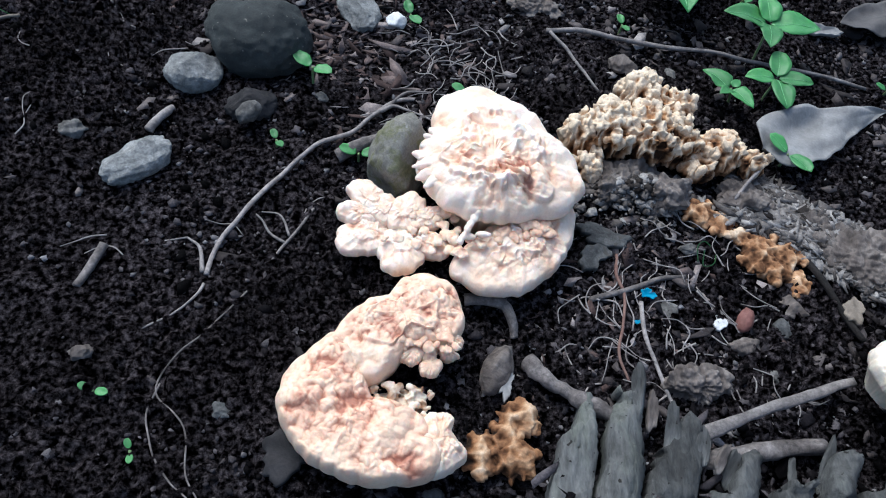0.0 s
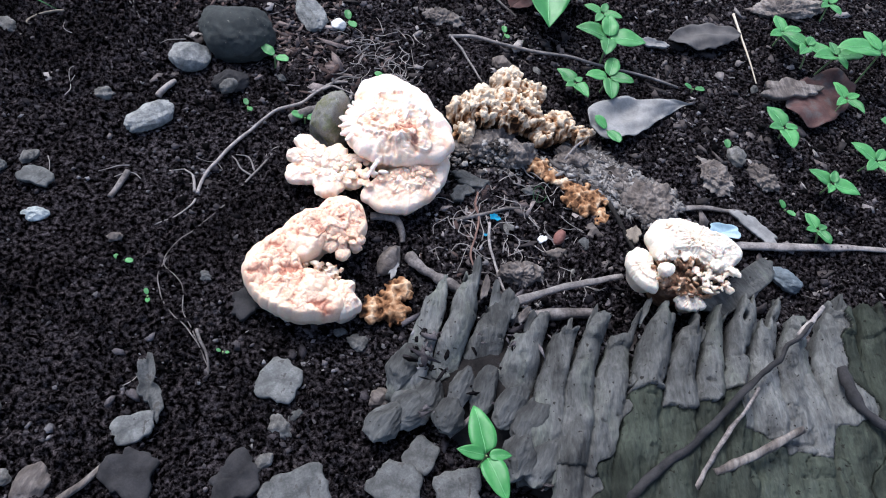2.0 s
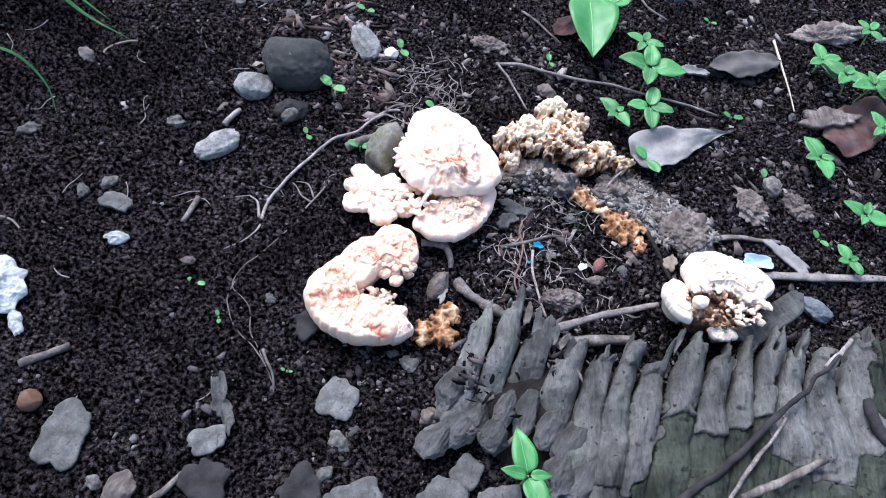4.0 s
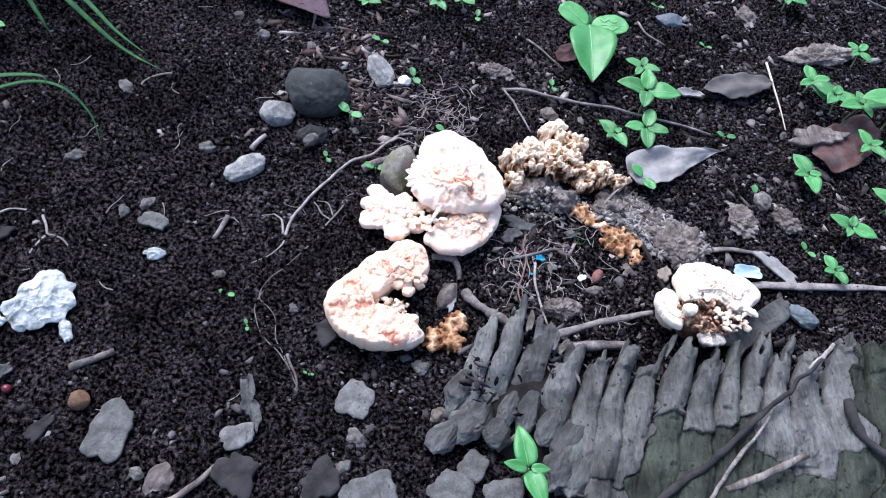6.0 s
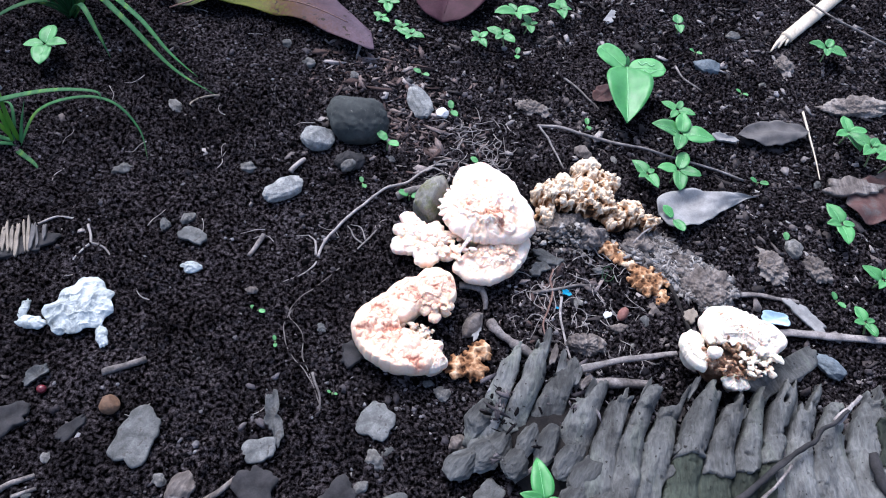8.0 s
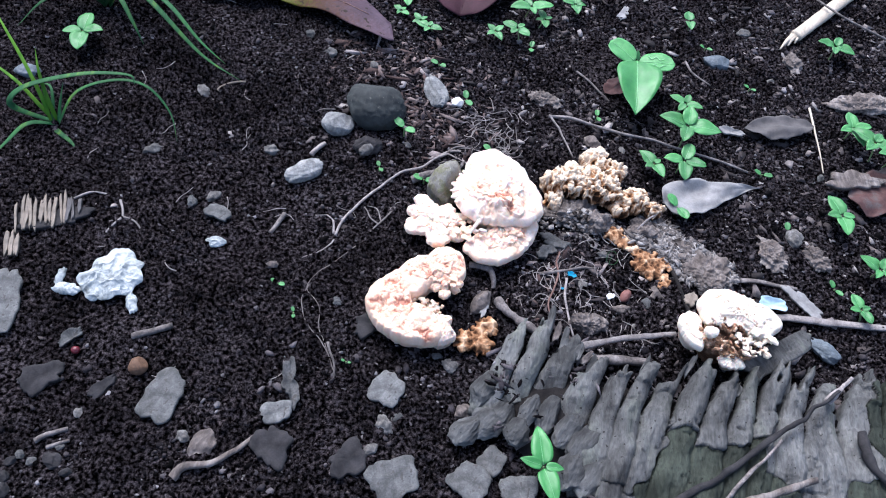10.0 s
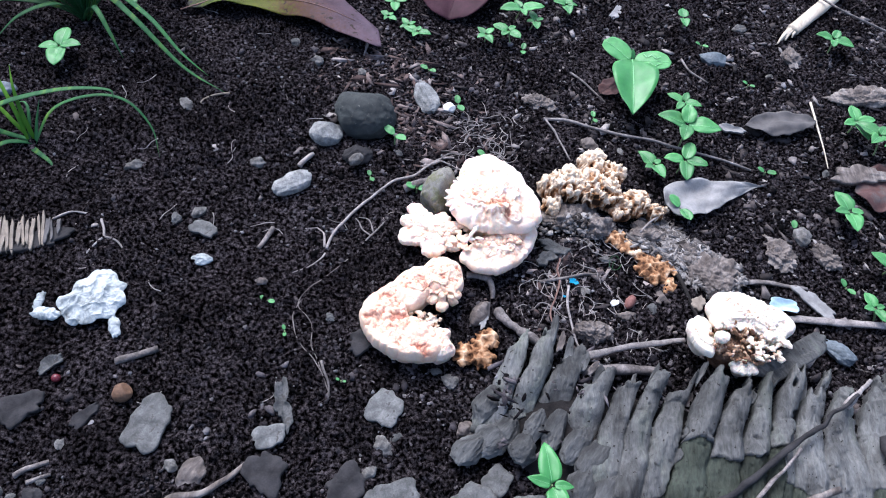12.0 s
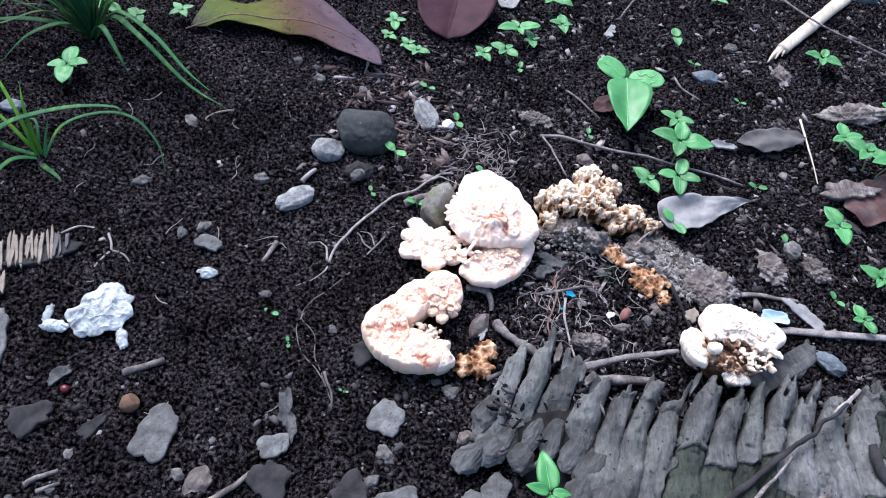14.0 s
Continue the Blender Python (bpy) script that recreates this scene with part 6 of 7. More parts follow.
stick("stick_bit", "forked pale bit of stick on soil", [(-0.309, -0.292, 0.002), (-0.300, -0.284, 0.003), (-0.288, -0.276, 0.002)], 0.0026, 0.0018, 116, TWIG, kink=0.0012, branches=[([(-0.297, -0.294, 0.002), (-0.290, -0.291, 0.003), (-0.282, -0.285, 0.001)], 0.0022, 0.0014)])
stick("dark_stick", "thin charred stick slanting over the log", [(0.200, -0.252, 0.034), (0.242, -0.217, 0.040), (0.297, -0.168, 0.043), (0.330, -0.138, 0.044), (0.362, -0.108, 0.042)], 0.0030, 0.0018, 117, DUSTY, wob=0.5, kink=0.003)
stick("dark_stick", "thin grey stick slanting over the log", [(0.246, -0.243, 0.036), (0.270, -0.210, 0.042), (0.302, -0.168, 0.044)], 0.0020, 0.0013, 118, TWIG, wob=0.5, kink=0.003)
stick("dark_stick", "weathered dark stick lying on the log", [(0.262, -0.231, 0.038), (0.295, -0.214, 0.041), (0.332, -0.195, 0.042)], 0.0034, 0.0022, 119, ROT_WOOD, wob=0.5, kink=0.002)
stick("dark_stick", "dark root bent along the log", [(0.378, -0.142, 0.040), (0.379, -0.166, 0.042), (0.392, -0.184, 0.042), (0.428, -0.198, 0.041), (0.470, -0.215, 0.036)], 0.0042, 0.003, 120, DUSTY, wob=0.4, kink=0.002)
stick("splinter_stick", "pale torn splinter standing off the log", [(0.352, -0.118, 0.036), (0.362, -0.106, 0.042), (0.374, -0.092, 0.046)], 0.0036, 0.0016, 220, ROOT, wob=0.4, flat=0.5)
stick("twig", "short twig sticking out of the log", [(0.085, -0.212, 0.012), (0.096, -0.203, 0.016), (0.108, -0.190, 0.018)], 0.0024, 0.0016, 121, TWIG)
stick("dead_root", "bent dry root with a wide end on soil", [(-0.186, -0.298, 0.004), (-0.180, -0.288, 0.007), (-0.162, -0.281, 0.006), (-0.147, -0.266, 0.005), (-0.136, -0.249, 0.002)], 0.0040, 0.0020, 122, ROT_WOOD, category="root", kink=0.0015)

# fine rootlets between the fungi
rng = random.Random(17)
rv, rf = [], []
for k in range(190):
    x, y = rng.uniform(0.075, 0.20), rng.uniform(-0.085, 0.03)
    if k > 90:
        x, y = rng.uniform(-0.03, 0.05), rng.uniform(0.10, 0.20)
    if k > 160:
        x, y = rng.uniform(-0.42, 0.0), rng.uniform(-0.22, 0.30)
    a = rng.uniform(0, 6.28)
    pts = []
    for s in range(4):
        pts.append((x, y, sz(x, y) + rng.uniform(0.0005, 0.004)))
        a += rng.uniform(-0.9, 0.9)
        x, y = x + 0.008 * math.cos(a), y + 0.008 * math.sin(a)
    tube(rv, rf, [Vector(p) for p in pts], rng.uniform(0.0003, 0.0006), 0.00025, k, steps=4, sides=5)
tagged(new("rootlets", raw_mesh("rootlets", rv, rf, ROOT)), "tangle of fine pale rootlets on the soil", "roots", kind="stuff")


# ---- pale stick, striped bark, paper and plastic ----
def split_stick():
    """A bare pale stick whose lower end is torn to a long point."""
    o = Vector((0.385, 0.443, sz(0.385, 0.443) + 0.008))
    v, f = [], []
    tube(v, f, [(0, 0, 0), (0.030, 0.040, 0.001), (0.065, 0.088, 0.001), (0.110, 0.150, 0.0)], 0.0085, 0.0100, 131, sides=12, wob=0.14, flat=0.65)
    ob = thing("pale_stick", "pale bare stick with a splintered end on soil", "stick", pose(*o), data=raw_mesh("pale_stick", v, f, PALE_WOOD))
    for k, (sx, dx, dy, w) in enumerate(((-0.004, -0.021, -0.028, 0.0042), (0.000, -0.010, -0.018, 0.0036), (0.004, 0.000, -0.010, 0.0032), (-0.002, -0.015, -0.020, 0.0030))):
        v, f = [], []
        tube(v, f, [(sx + 0.006, 0.010, 0.001 * k), (sx * 0.5 + dx * 0.5, dy * 0.45, 0.0), (dx, dy, -0.004)], w, 0.0010, 140 + k, sides=6, flat=0.6)
        part("splinter", raw_mesh("splinter", v, f, PALE_WOOD), ob)


split_stick()

striped = thing("striped_bark", "torn piece of bark with pale upright slats on soil", "bark", pose(-0.412, -0.080, sz(-0.412, -0.080)))
for k in range(14):
    length = (0.030, 0.036, 0.038, 0.034, 0.036, 0.028, 0.030, 0.026, 0.033, 0.030, 0.034, 0.028, 0.022, 0.016)[k]
    mesh = flake_mesh("slat", 0.0012 + 0.0004 * (k % 3), length / 2, 0.003, 500 + k, DRY_BLADE if k < 11 else DARK_LEAF, 0.22, 20, corner=4)
    part("slat", mesh, striped, "", pose(-0.021 + 0.0040 * k, -0.010 + 0.0018 * k + 0.005 * ((k * 3) % 4) / 3, 0.004 + 0.0004 * (k % 4), 8, 0, 25 - 4 * (k % 3)))
part("backing", flake_mesh("backing", 0.034, 0.012, 0.004, 520, DUSTY, 0.25), striped, "dark torn backing under the slats", pose(0.008, 0.0, 0.0005, 0, 0, 18))
for k in range(3):
    part("slat", flake_mesh("slat", 0.0022, 0.013, 0.003, 530 + k, DRY_BLADE, 0.2, 20), striped, "", pose(-0.014 + 0.005 * k, -0.040, 0.004, 6, 0, 22))


def crumpled(name, x, y, rx, ry, high, seed, parent, label="", yaw=0):
    """A crushed, torn sheet: sharp winding creases inside a ragged outline."""
    scale = 0.028 / max(rx, ry)
    return shelf(name, oval(x, y, rx, ry, yaw, seed, 0.34, 54), (x, y), high, parent, seed, label, PAPER, drop=0.7 * high, thick=0.0016, foot=0.7, floor=0.0, pleat=0.0, bumps=(),
                 ruffs=((44 * scale, 0.0034 / scale, -0.1, 1.3), (100 * scale, 0.0020 / scale, -0.1, 1.3), (300 * scale, 0.0006 / scale, -0.1, 1.3)), scallop=0.05, scallops=7, lumpy=0.0016 / scale)


paper = thing("crumpled_paper", "crumpled torn scrap of dirty white paper on soil", "paper", pose(-0.314, -0.129, sz(-0.314, -0.129) + 0.002, 0, 0, 20))
crumpled("wad", 0.0, 0.0, 0.0285, 0.0285, 0.012, 151, paper)
crumpled("torn_strip", -0.042, -0.010, 0.013, 0.007, 0.006, 152, paper, "grey torn strip", -12)
crumpled("torn_strip", 0.017, -0.031, 0.005, 0.011, 0.005, 153, paper, "", 10)
crumpled("torn_strip", -0.050, 0.004, 0.004, 0.011, 0.005, 154, paper, "", -18)
scrap = thing("paper_scrap", "tiny crumpled scrap of white paper on soil", "paper", pose(-0.239, -0.067, sz(-0.239, -0.067) + 0.001, 0, 0, 20))
crumpled("sheet", 0.0, 0.0, 0.010, 0.006, 0.005, 155, scrap)
flake("plastic_scrap", "small bright blue scrap of plastic on soil", 0.117, -0.021, 0.0044, 0.0026, 12, 161, BLUE_PLASTIC, 0.0012, 0.004, (15, 10), 0.3, "plastic", curl=0.001)
flake("plastic_scrap", "tiny blue scrap of plastic on soil", 0.111, -0.038, 0.0022, 0.0013, 0, 162, BLUE_PLASTIC, 0.001, 0.002, (5, 5), 0.3, "plastic")
stick("plastic_thread", "loop of thin green plastic thread on soil", [(0.152, 0.006, 0.003), (0.153, 0.016, 0.004), (0.159, 0.021, 0.003), (0.164, 0.014, 0.003), (0.161, 0.005, 0.004), (0.155, 0.004, 0.003), (0.157, 0.014, 0.004)], 0.0003, 0.0003, 222, GRASS, category="plastic", sides=6)
flake("plastic_film", "pale blue scrap of plastic film behind the white fungus", 0.320, -0.009, 0.013, 0.0062, -4, 163, PALE_BLUE, 0.0012, 0.010, (14, -6), 0.08, "plastic", curl=0.003, corner=5)
flake("white_chip", "tiny glossy white chip on soil", 0.159, -0.034, 0.0042, 0.0032, 20, 164, WHITE_STONE, 0.002, 0.002, (5, 5), 0.2)
flake("white_chip", "tiny white chip on soil", 0.277, 0.030, 0.0062, 0.0026, -30, 165, WHITE_STONE, 0.003, 0.002, (5, 5), 0.2)


# ---- fallen leaves ----
def fallen_leaf(name, label, x, y, z, yaw, length, width, material, roll=0, pitch=0, seed=0, vein=None, ribbed=True, **shape):
    ob = thing(name, label, "leaf", pose(x, y, sz(x, y) + z, pitch, roll, yaw))
    sheet = part("blade", leaf_mesh("blade", length, width, material, seed=seed, nu=34, nv=18, thick=0.0006, **shape), ob)
    if not ribbed:
        return ob
    bend, droop = shape.get("bend", 0), shape.get("droop", 0.15)
    v, f = [], []
    tube(v, f, [(bend * length * u * u, u * length, -droop * length * u * u + shape.get("wave", 0.05) * width * spin((0, u * 3, 0), seed) + 0.0004) for u in (-0.04, 0.1, 0.2, 0.3, 0.4, 0.5, 0.6, 0.7, 0.8, 0.9)], min(width * 0.012, 0.0009), 0.0004, seed, steps=5, sides=6, wob=0.05)
    part("midrib", raw_mesh("midrib", v, f, vein or material), sheet)
    return ob


fallen_leaf("fallen_leaf", "large fallen leaf, green and brown with a purple tip, on soil", -0.388, 0.292, 0.014, -58, 0.205, 0.230, FALLEN, roll=-6, pitch=2, seed=3, fold=-0.10, droop=0.02, tip=0.55, base=0.85, wave=0.06, bend=0.654, slim=0.20, vein=RED_ROOT)
fallen_leaf("fallen_leaf", "dark purple fallen leaf folded along its midrib on soil", -0.060, 0.500, 0.024, 178, 0.150, 0.106, PURPLE, pitch=-4, seed=4, fold=0.35, droop=0.05, tip=0.42, base=0.5, wave=0.05)
fallen_leaf("dead_leaf", "dry grey dead leaf lying on soil", 0.206, 0.094, 0.010, -60, 0.128, 0.046, DEAD_LEAF, roll=6, seed=5, fold=0.10, droop=0.03, tip=1.45, base=0.42, wave=0.24, ragged=0.22, bend=0.05, ribbed=False)
fallen_leaf("dead_leaf", "flat dark grey dead leaf on soil", 0.306, 0.243, 0.009, -72, 0.092, 0.040, DARK_LEAF, ribbed=False, seed=6, fold=0.06, droop=0.0, tip=0.8, base=0.8, wave=0.18, ragged=0.35)
fallen_leaf("dead_leaf", "decayed red brown leaf with grey patches on soil", 0.428, 0.146, 0.008, -42, 0.110, 0.056, RED_LEAF, ribbed=False, seed=7, fold=0.05, droop=0.0, tip=0.45, base=0.4, wave=0.18, ragged=0.25)
flake("bark_flake", "fibrous grey strip of bark beside the red leaf", 0.428, 0.186, 0.032, 0.012, 12, 470, ROT_WOOD, 0.005, 0.014, (5, 4), 0.3, "bark")
fallen_leaf("dead_leaf", "pale grey dead leaf on soil", 0.010, 0.490, 0.004, 172, 0.050, 0.030, DEAD_LEAF, seed=8, fold=0.06, droop=0.0, tip=0.5, base=0.6, wave=0.15)
fallen_leaf("dead_leaf", "small brown dead leaf behind the large seedling", 0.135, 0.262, 0.006, -40, 0.045, 0.026, RED_LEAF, seed=9, fold=0.06, droop=0.0, tip=0.6, base=0.5, wave=0.15, ragged=0.4)


# ---- seedlings ----
def seedling(x, y, high, yaw, big, small=0.0, wide=0.55, spread=180, lean=(0, 0), material=None, droop=0.22, label="", pitch=12, cross=90, rounder=False, seed=0):
    """A young plant: a thin stem with one pair of big leaves and, across them, a pair of small ones. high: where its leaves part."""
    label = label or ("tiny green seedling with two leaves on soil" if not small else "green seedling with two large and two small leaves on soil")
    ob = thing("seedling", label, "seedling", pose(x, y, high), "seedlings")
    foot = Vector((lean[0], lean[1], sz(x + lean[0], y + lean[1]) - high - 0.003))
    v, f = [], []
    tube(v, f, [foot, foot * 0.5 + Vector((lean[0] * 0.1, lean[1] * 0.1, 0)), (0, 0, 0)], 0.0010, 0.0008, seed, steps=5, sides=6, wob=0.05)
    part("stem", raw_mesh("stem", v, f, STEM), ob)
    tip, base = (0.5, 0.5) if rounder else (0.60 + 0.10 * (seed % 4), 0.42 + 0.05 * (seed % 3))
    pairs = [(yaw, big, 1.0), (yaw + spread, big * (0.92 + 0.1 * ((seed * 7) % 3)), 1.0)]
    if small:
        pairs += [(yaw + cross, small, 0.95), (yaw + cross + 180, small * (0.8 + 0.15 * (seed % 3)), 0.95)]
    for k, (a, length, w) in enumerate(pairs):
        if length <= 0:
            continue
        mesh = leaf_mesh("leaf", length, length * wide * w, material or GREEN, fold=0.22, droop=droop, tip=tip, base=base, seed=seed * 5 + k, nu=10, nv=6, wave=0.10)
        one = part("leaf", mesh, ob, "", pose(0.0015 * -math.sin(radians(a)), 0.0015 * math.cos(radians(a)), 0.0004 * k, pitch + 4 * ((k + seed) % 3), 0, a + 5 * ((seed + 2 * k) % 5 - 2)))
        if length > 0.015:
            rib(one, length, length * wide * w, droop, 0.10, seed * 5 + k)
    return ob


def rib(leaf, length, width, droop, wave, seed, bend=0.0):
    """The pale midrib that runs along a leaf."""
    v, f = [], []
    tube(v, f, [(bend * length * u * u, u * length, -droop * length * u * u + wave * width * spin((0, u * 3, 0), seed) + 0.0002) for u in (0.0, 0.2, 0.4, 0.6, 0.8, 0.93)], width * 0.013, width * 0.006, seed, steps=3, sides=5, wob=0.03)
    part("midrib", raw_mesh("midrib", v, f, RIB), leaf)


def large_seedling():
    ob = thing("seedling", "largest green seedling with two round leaves and a big pointed one", "seedling", pose(0.164, 0.292, 0.034), "seedlings")
    v, f = [], []
    tube(v, f, [(0.004, -0.012, sz(0.168, 0.28) - 0.037), (0.002, -0.006, -0.015), (0, 0, 0)], 0.0016, 0.0012, 4, steps=6, sides=6)
    part("stem", raw_mesh("stem", v, f, STEM), ob)
    one = part("leaf", leaf_mesh("leaf", 0.040, 0.033, GREEN, 0.1, 0.08, 0.42, 0.5, 11, 12, 8, 0.04), ob, "round glossy leaf", pose(-0.002, 0.001, 0, 14, 0, 58))
    rib(one, 0.040, 0.033, 0.08, 0.04, 11)
    one = part("leaf", leaf_mesh("leaf", 0.044, 0.034, GREEN, 0.1, 0.08, 0.45, 0.5, 12, 12, 8, 0.04), ob, "round glossy leaf with pale winding marks", pose(0.002, 0, 0, 12, 0, -88))
    rib(one, 0.044, 0.034, 0.08, 0.04, 12)
    mark = lambda x, y: (x, y, 0.1 * abs(x) - 0.08 * y * y / 0.044 + 0.0009)
    for trail in (((-0.010, 0.012), (-0.005, 0.016), (-0.009, 0.021), (-0.004, 0.026), (-0.007, 0.031)), ((0.003, 0.010), (0.008, 0.014), (0.005, 0.019), (0.010, 0.024), (0.006, 0.029), (0.003, 0.033))):
        v, f = [], []
        tube(v, f, [mark(x, y) for x, y in trail], 0.0007, 0.0005, 15, steps=4, sides=5, flat=0.4)
        part("winding_mark", raw_mesh("winding_mark", v, f, RIB), one, "pale winding trail on the leaf")
    one = part("leaf", leaf_mesh("leaf", 0.088, 0.054, BRIGHT, 0.30, 0.12, 1.0, 0.55, 13, 18, 10, 0.06, bend=0.04), ob, "large pointed bright green leaf", pose(0.0, -0.001, 0.001, 4, 0, 184))
    rib(one, 0.088, 0.054, 0.12, 0.06, 13, 0.04)
    part("leaf", leaf_mesh("leaf", 0.012, 0.005, GREEN, 0.3, 0.1, 0.8, 0.6, 14), ob, "", pose(0.001, 0.002, 0.001, 55, 0, 20))


large_seedling()
# x, y, height of the leaf joint, yaw, big leaf, small leaf
SEEDLINGS = [
    (0.229, 0.251, 0.020, 70, 0.019, 0.015), (0.230, 0.206, 0.026, 82, 0.033, 0.026), (0.195, 0.147, 0.015, 40, 0.022, 0.012), (0.229, 0.158, 0.018, 85, 0.022, 0.027), (0.434, 0.266, 0.020, 20, 0.023, 0.018), (0.454, 0.243, 0.025, 60, 0.029, 0.021), (0.480, 0.228, 0.030, -80, 0.030, 0.020),
    (0.507, 0.334, 0.018, 40, 0.016, 0.014), (0.402, 0.122, 0.020, 12, 0.027, 0.016), (0.483, 0.176, 0.020, 30, 0.022, 0.016), (0.435, 0.057, 0.020, 68, 0.023, 0.013), (0.410, 0.005, 0.015, 20, 0.017, 0.011), (0.491, 0.094, 0.020, 45, 0.027, 0.018), (0.430, 0.419, 0.020, 75, 0.022, 0.016), (0.234, 0.413, 0.020, 10, 0.019, 0.0)]
MORE_SEEDLINGS = [
    (0.540, 0.145, 0.018, 75, 0.025, 0.017), (-0.494, 0.285, 0.020, 60, 0.022, 0.014), (-0.452, 0.282, 0.015, 50, 0.018, 0.014), (-0.406, 0.310, 0.012, 45, 0.017, 0.016), (-0.487, 0.169, 0.020, 15, 0.027, 0.020),
    (-0.098, 0.310, 0.010, 80, 0.017, 0.011), (-0.112, 0.322, 0.008, 40, 0.014, 0.010), (-0.014, 0.324, 0.012, 45, 0.014, 0.012), (0.013, 0.336, 0.014, 60, 0.020, 0.014), (0.025, 0.380, 0.018, -62, 0.028, 0.016), (0.064, 0.454, 0.020, 70, 0.026, 0.015), (0.082, 0.407, 0.015, 5, 0.021, 0.016), (0.045, 0.370, 0.010, 20, 0.017, 0.010),
    (-0.137, 0.363, 0.010, 15, 0.016, 0.012), (-0.140, 0.335, 0.007, 60, 0.013, 0.009), (0.300, 0.530, 0.012, 50, 0.016, 0.010)]
for n, (x, y, high, yaw, big, small) in enumerate(SEEDLINGS + MORE_SEEDLINGS):
    seedling(x, y, high, yaw, big, small, wide=0.62 + 0.06 * (n % 3), lean=(0.006 * ((n % 3) - 1), -0.006 if n % 2 else 0.003), seed=n + 1)
seedling(0.520, 0.226, 0.045, -62, 0.042, 0.028, wide=0.58, spread=150, cross=100, label="tall green seedling with long broad leaves on soil", seed=41)
seedling(0.108, -0.230, 0.028, 15, 0.033, 0.019, wide=0.56, cross=75, material=BRIGHT, label="bright green seedling growing beside the grey log", seed=42)
TINY = [(-0.089, 0.124, 0.016, 62, 0.015), (-0.104, 0.069, 0.005, 30, 0.007), (-0.029, 0.199, 0.006, 20, 0.011), (-0.073, 0.250, 0.006, 70, 0.010), (-0.139, -0.128, 0.006, 20, 0.0050), (-0.164, -0.100, 0.006, 80, 0.0060),
        (-0.078, -0.165, 0.005, 80, 0.0036), (-0.053, 0.062, 0.008, 80, 0.011), (0.222, 0.090, 0.016, 40, 0.016), (0.012, 0.124, 0.007, 50, 0.010), (0.035, 0.314, 0.006, 5, 0.010), (0.325, 0.176, 0.004, 80, 0.009), (0.128, 0.214, 0.006, 10, 0.009), (0.318, 0.322, 0.004, 60, 0.007), (0.262, 0.385, 0.004, 70, 0.007), (0.347, 0.096, 0.007, 10, 0.010), (0.392, 0.032, 0.005, 30, 0.009)]
for n, (x, y, high, yaw, big) in enumerate(TINY):
    seedling(x, y, high, yaw, big, 0.0, wide=0.66, rounder=True, droop=0.05, seed=60 + n)


# ---- grass ----
def blade(parent, points, width, seed, material=None):
    """One blade of grass: a folded strip with thickness along a curve, tapering to its tip."""
    line = spline(points, 7)
    n = len(line)
    v, f = [], []
    for i, c in enumerate(line):
        d = (line[min(i + 1, n - 1)] - line[max(i - 1, 0)]).normalized()
        u = d.cross(Vector((0, 0, 1)))
        u = u.normalized() if u.length > 0.05 else Vector((1, 0, 0))
        w = width / 2 * min(1, 0.55 + 2.2 * i / n) * max(0.06, (1 - (i / (n - 1)) ** 2.2))
        up = u.cross(d).normalized()
        for s, lift in ((-1, 0.35), (0, 0), (1, 0.35), (1, 0.18), (0, -0.2), (-1, 0.18)):
            v.append(c + u * s * w + up * lift * w)
    for i in range(n - 1):
        for k in range(6):
            a, b = i * 6 + k, i * 6 + (k + 1) % 6
            f.append((a, a + 6, b + 6, b))
    f += [tuple(range(6)), tuple((n - 1) * 6 + k for k in reversed(range(6)))]
    return part("blade", raw_mesh("blade", v, f, material or GRASS), parent)


def tuft(label, x, y, blades, seed):
    o = Vector((x, y, sz(x, y)))
    ob = thing("grass_tuft", label, "grass", pose(*o), "grass tufts")
    for k, (width, *pts) in enumerate(blades):
        blade(ob, [(0.004 * math.sin(k * 2.4), 0.004 * math.cos(k * 2.4), -0.003), *[(px - x, py - y, pz - o.z) for px, py, pz in pts]], width, seed + k, YOUNG_GRASS if len(blades) < 12 and k % 3 == 2 else GRASS)
    return ob


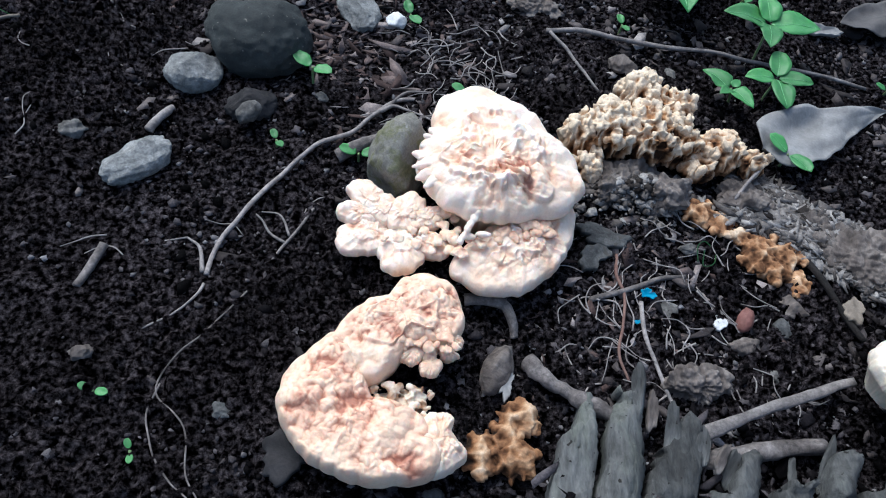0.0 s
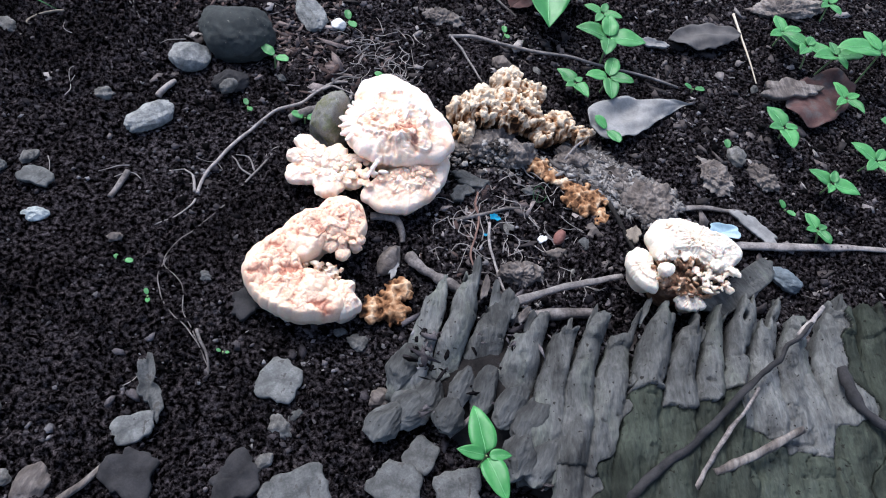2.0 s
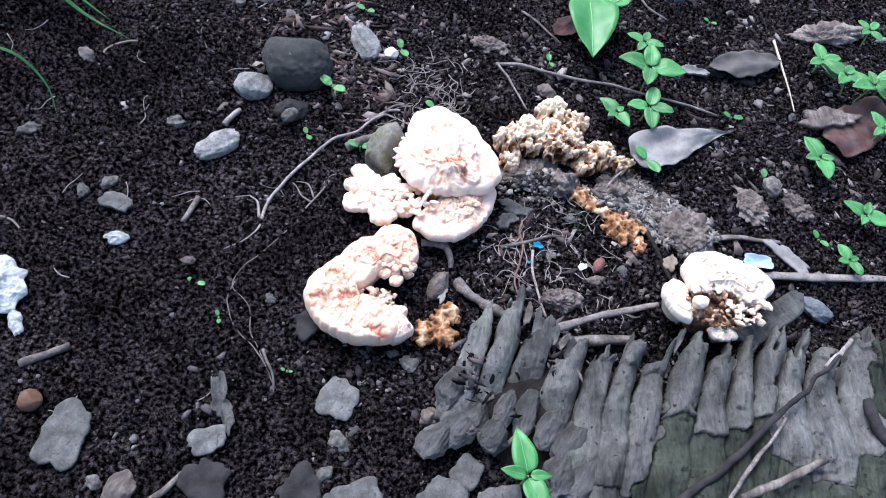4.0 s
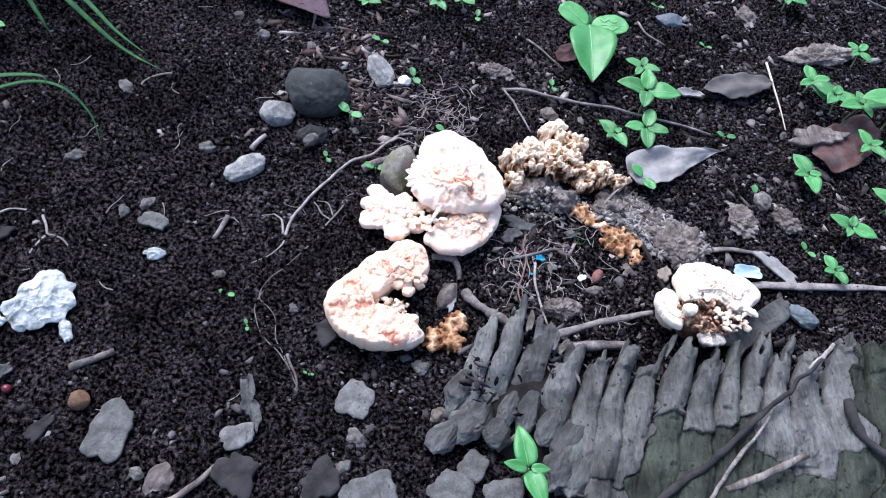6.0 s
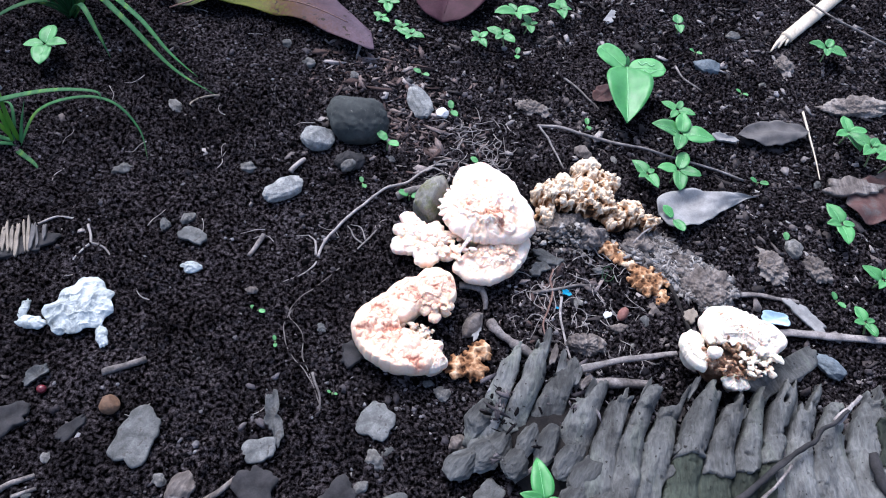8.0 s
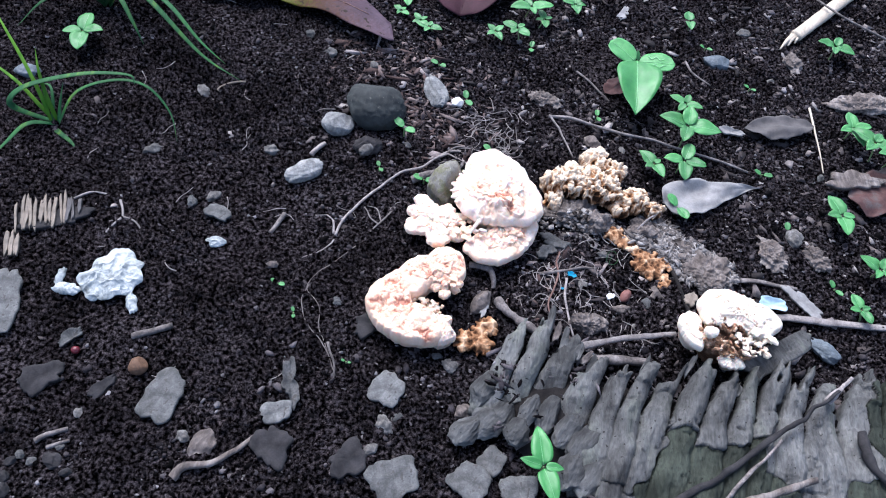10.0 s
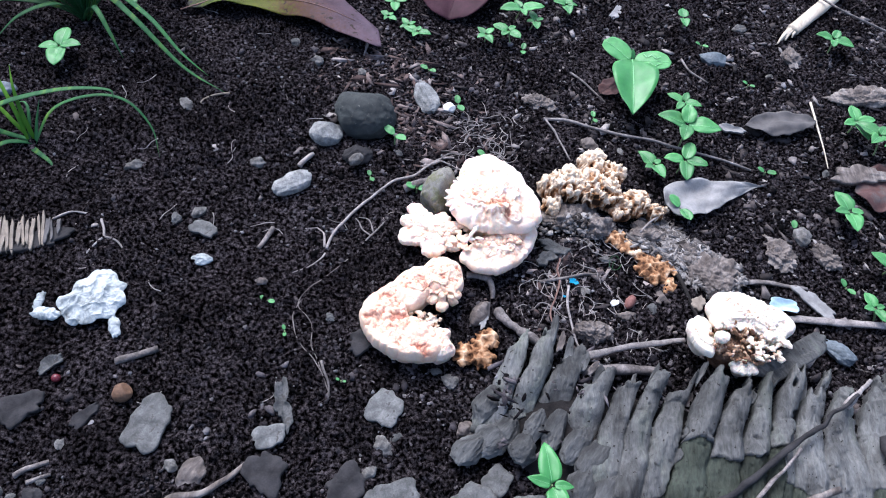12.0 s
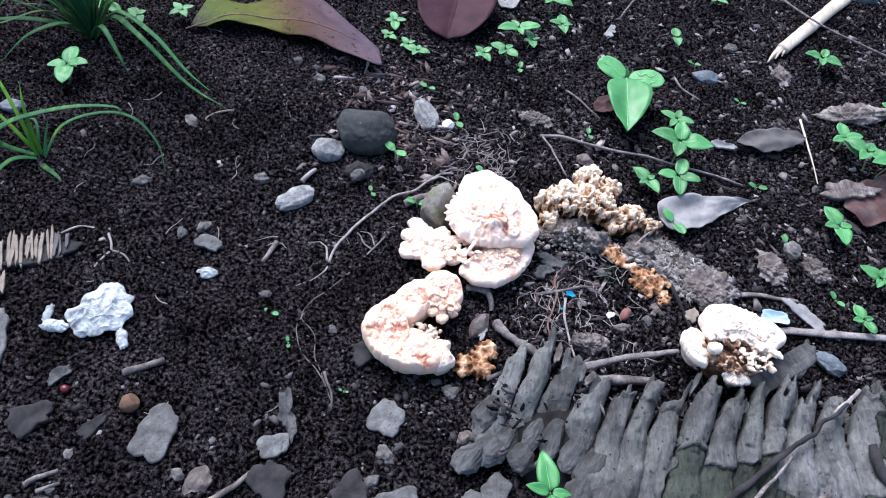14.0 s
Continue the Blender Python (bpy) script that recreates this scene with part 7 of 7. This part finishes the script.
tuft("small tuft of arching green grass on soil", -0.459, 0.037, [
    (0.008, (-0.492, 0.028, 0.030), (-0.480, 0.044, 0.046), (-0.430, 0.072, 0.052), (-0.386, 0.086, 0.050), (-0.377, 0.080, 0.044)),
    (0.0045, (-0.440, 0.064, 0.030), (-0.400, 0.080, 0.044), (-0.368, 0.086, 0.038), (-0.340, 0.072, 0.020), (-0.325, 0.047, 0.004)),
    (0.0045, (-0.468, 0.046, 0.030), (-0.488, 0.066, 0.060), (-0.520, 0.095, 0.085), (-0.545, 0.12, 0.095)),
    (0.006, (-0.476, 0.020, 0.016), (-0.489, -0.007, 0.010), (-0.500, -0.034, 0.003)),
    (0.006, (-0.446, 0.024, 0.006), (-0.430, 0.016, 0.005), (-0.420, 0.008, 0.003)),
    (0.0045, (-0.472, 0.042, 0.024), (-0.496, 0.052, 0.044), (-0.530, 0.062, 0.055), (-0.560, 0.066, 0.050)),
    (0.004, (-0.455, 0.052, 0.020), (-0.452, 0.066, 0.040)), (0.004, (-0.462, 0.050, 0.02), (-0.470, 0.066, 0.03), (-0.49, 0.075, 0.020)), (0.005, (-0.462, 0.046, 0.03), (-0.470, 0.060, 0.055), (-0.478, 0.078, 0.07))], 201)
rng = random.Random(9)
clump = [(0.008, (-0.455, 0.235, 0.045), (-0.410, 0.205, 0.050), (-0.345, 0.172, 0.018), (-0.292, 0.156, 0.004)), (0.007, (-0.455, 0.245, 0.045), (-0.395, 0.212, 0.048), (-0.350, 0.184, 0.028), (-0.315, 0.170, 0.012)),
         (0.007, (-0.460, 0.215, 0.045), (-0.432, 0.188, 0.035), (-0.415, 0.172, 0.015)), (0.009, (-0.53, 0.225, 0.03), (-0.59, 0.205, 0.035), (-0.65, 0.17, 0.012)), (0.008, (-0.52, 0.25, 0.05), (-0.58, 0.265, 0.07), (-0.65, 0.25, 0.05)),
         (0.008, (-0.505, 0.215, 0.04), (-0.53, 0.18, 0.045), (-0.56, 0.155, 0.02)), (0.009, (-0.515, 0.26, 0.06), (-0.53, 0.285, 0.11), (-0.545, 0.305, 0.15)), (0.008, (-0.48, 0.26, 0.06), (-0.45, 0.30, 0.10), (-0.41, 0.34, 0.11)), (0.008, (-0.495, 0.25, 0.06), (-0.51, 0.26, 0.10), (-0.56, 0.28, 0.12))]
for k in range(64):
    a, far = rng.uniform(0.0, 4.0), rng.uniform(0.05, 0.15)
    b, up = a + rng.uniform(-0.5, 0.5), rng.uniform(0.05, 0.10)
    clump.append((rng.uniform(0.0022, 0.0055), (-0.498 + 0.3 * far * math.cos(a), 0.245 + 0.3 * far * math.sin(a), 0.7 * up), (-0.498 + 0.7 * far * math.cos(b), 0.245 + 0.7 * far * math.sin(b), up), (-0.498 + 1.1 * far * math.cos(b), 0.245 + 1.1 * far * math.sin(b), up * rng.uniform(0.5, 1.2))))
tuft("thick clump of green grass with drooping blades", -0.498, 0.245, clump, 230)
stick("dry_blade", "dried curled grass end on soil", [(-0.286, 0.155, 0.004), (-0.296, 0.153, 0.004), (-0.308, 0.146, 0.003), (-0.313, 0.136, 0.002), (-0.302, 0.136, 0.001)], 0.0012, 0.0008, 240, DRY_BLADE, category="grass")
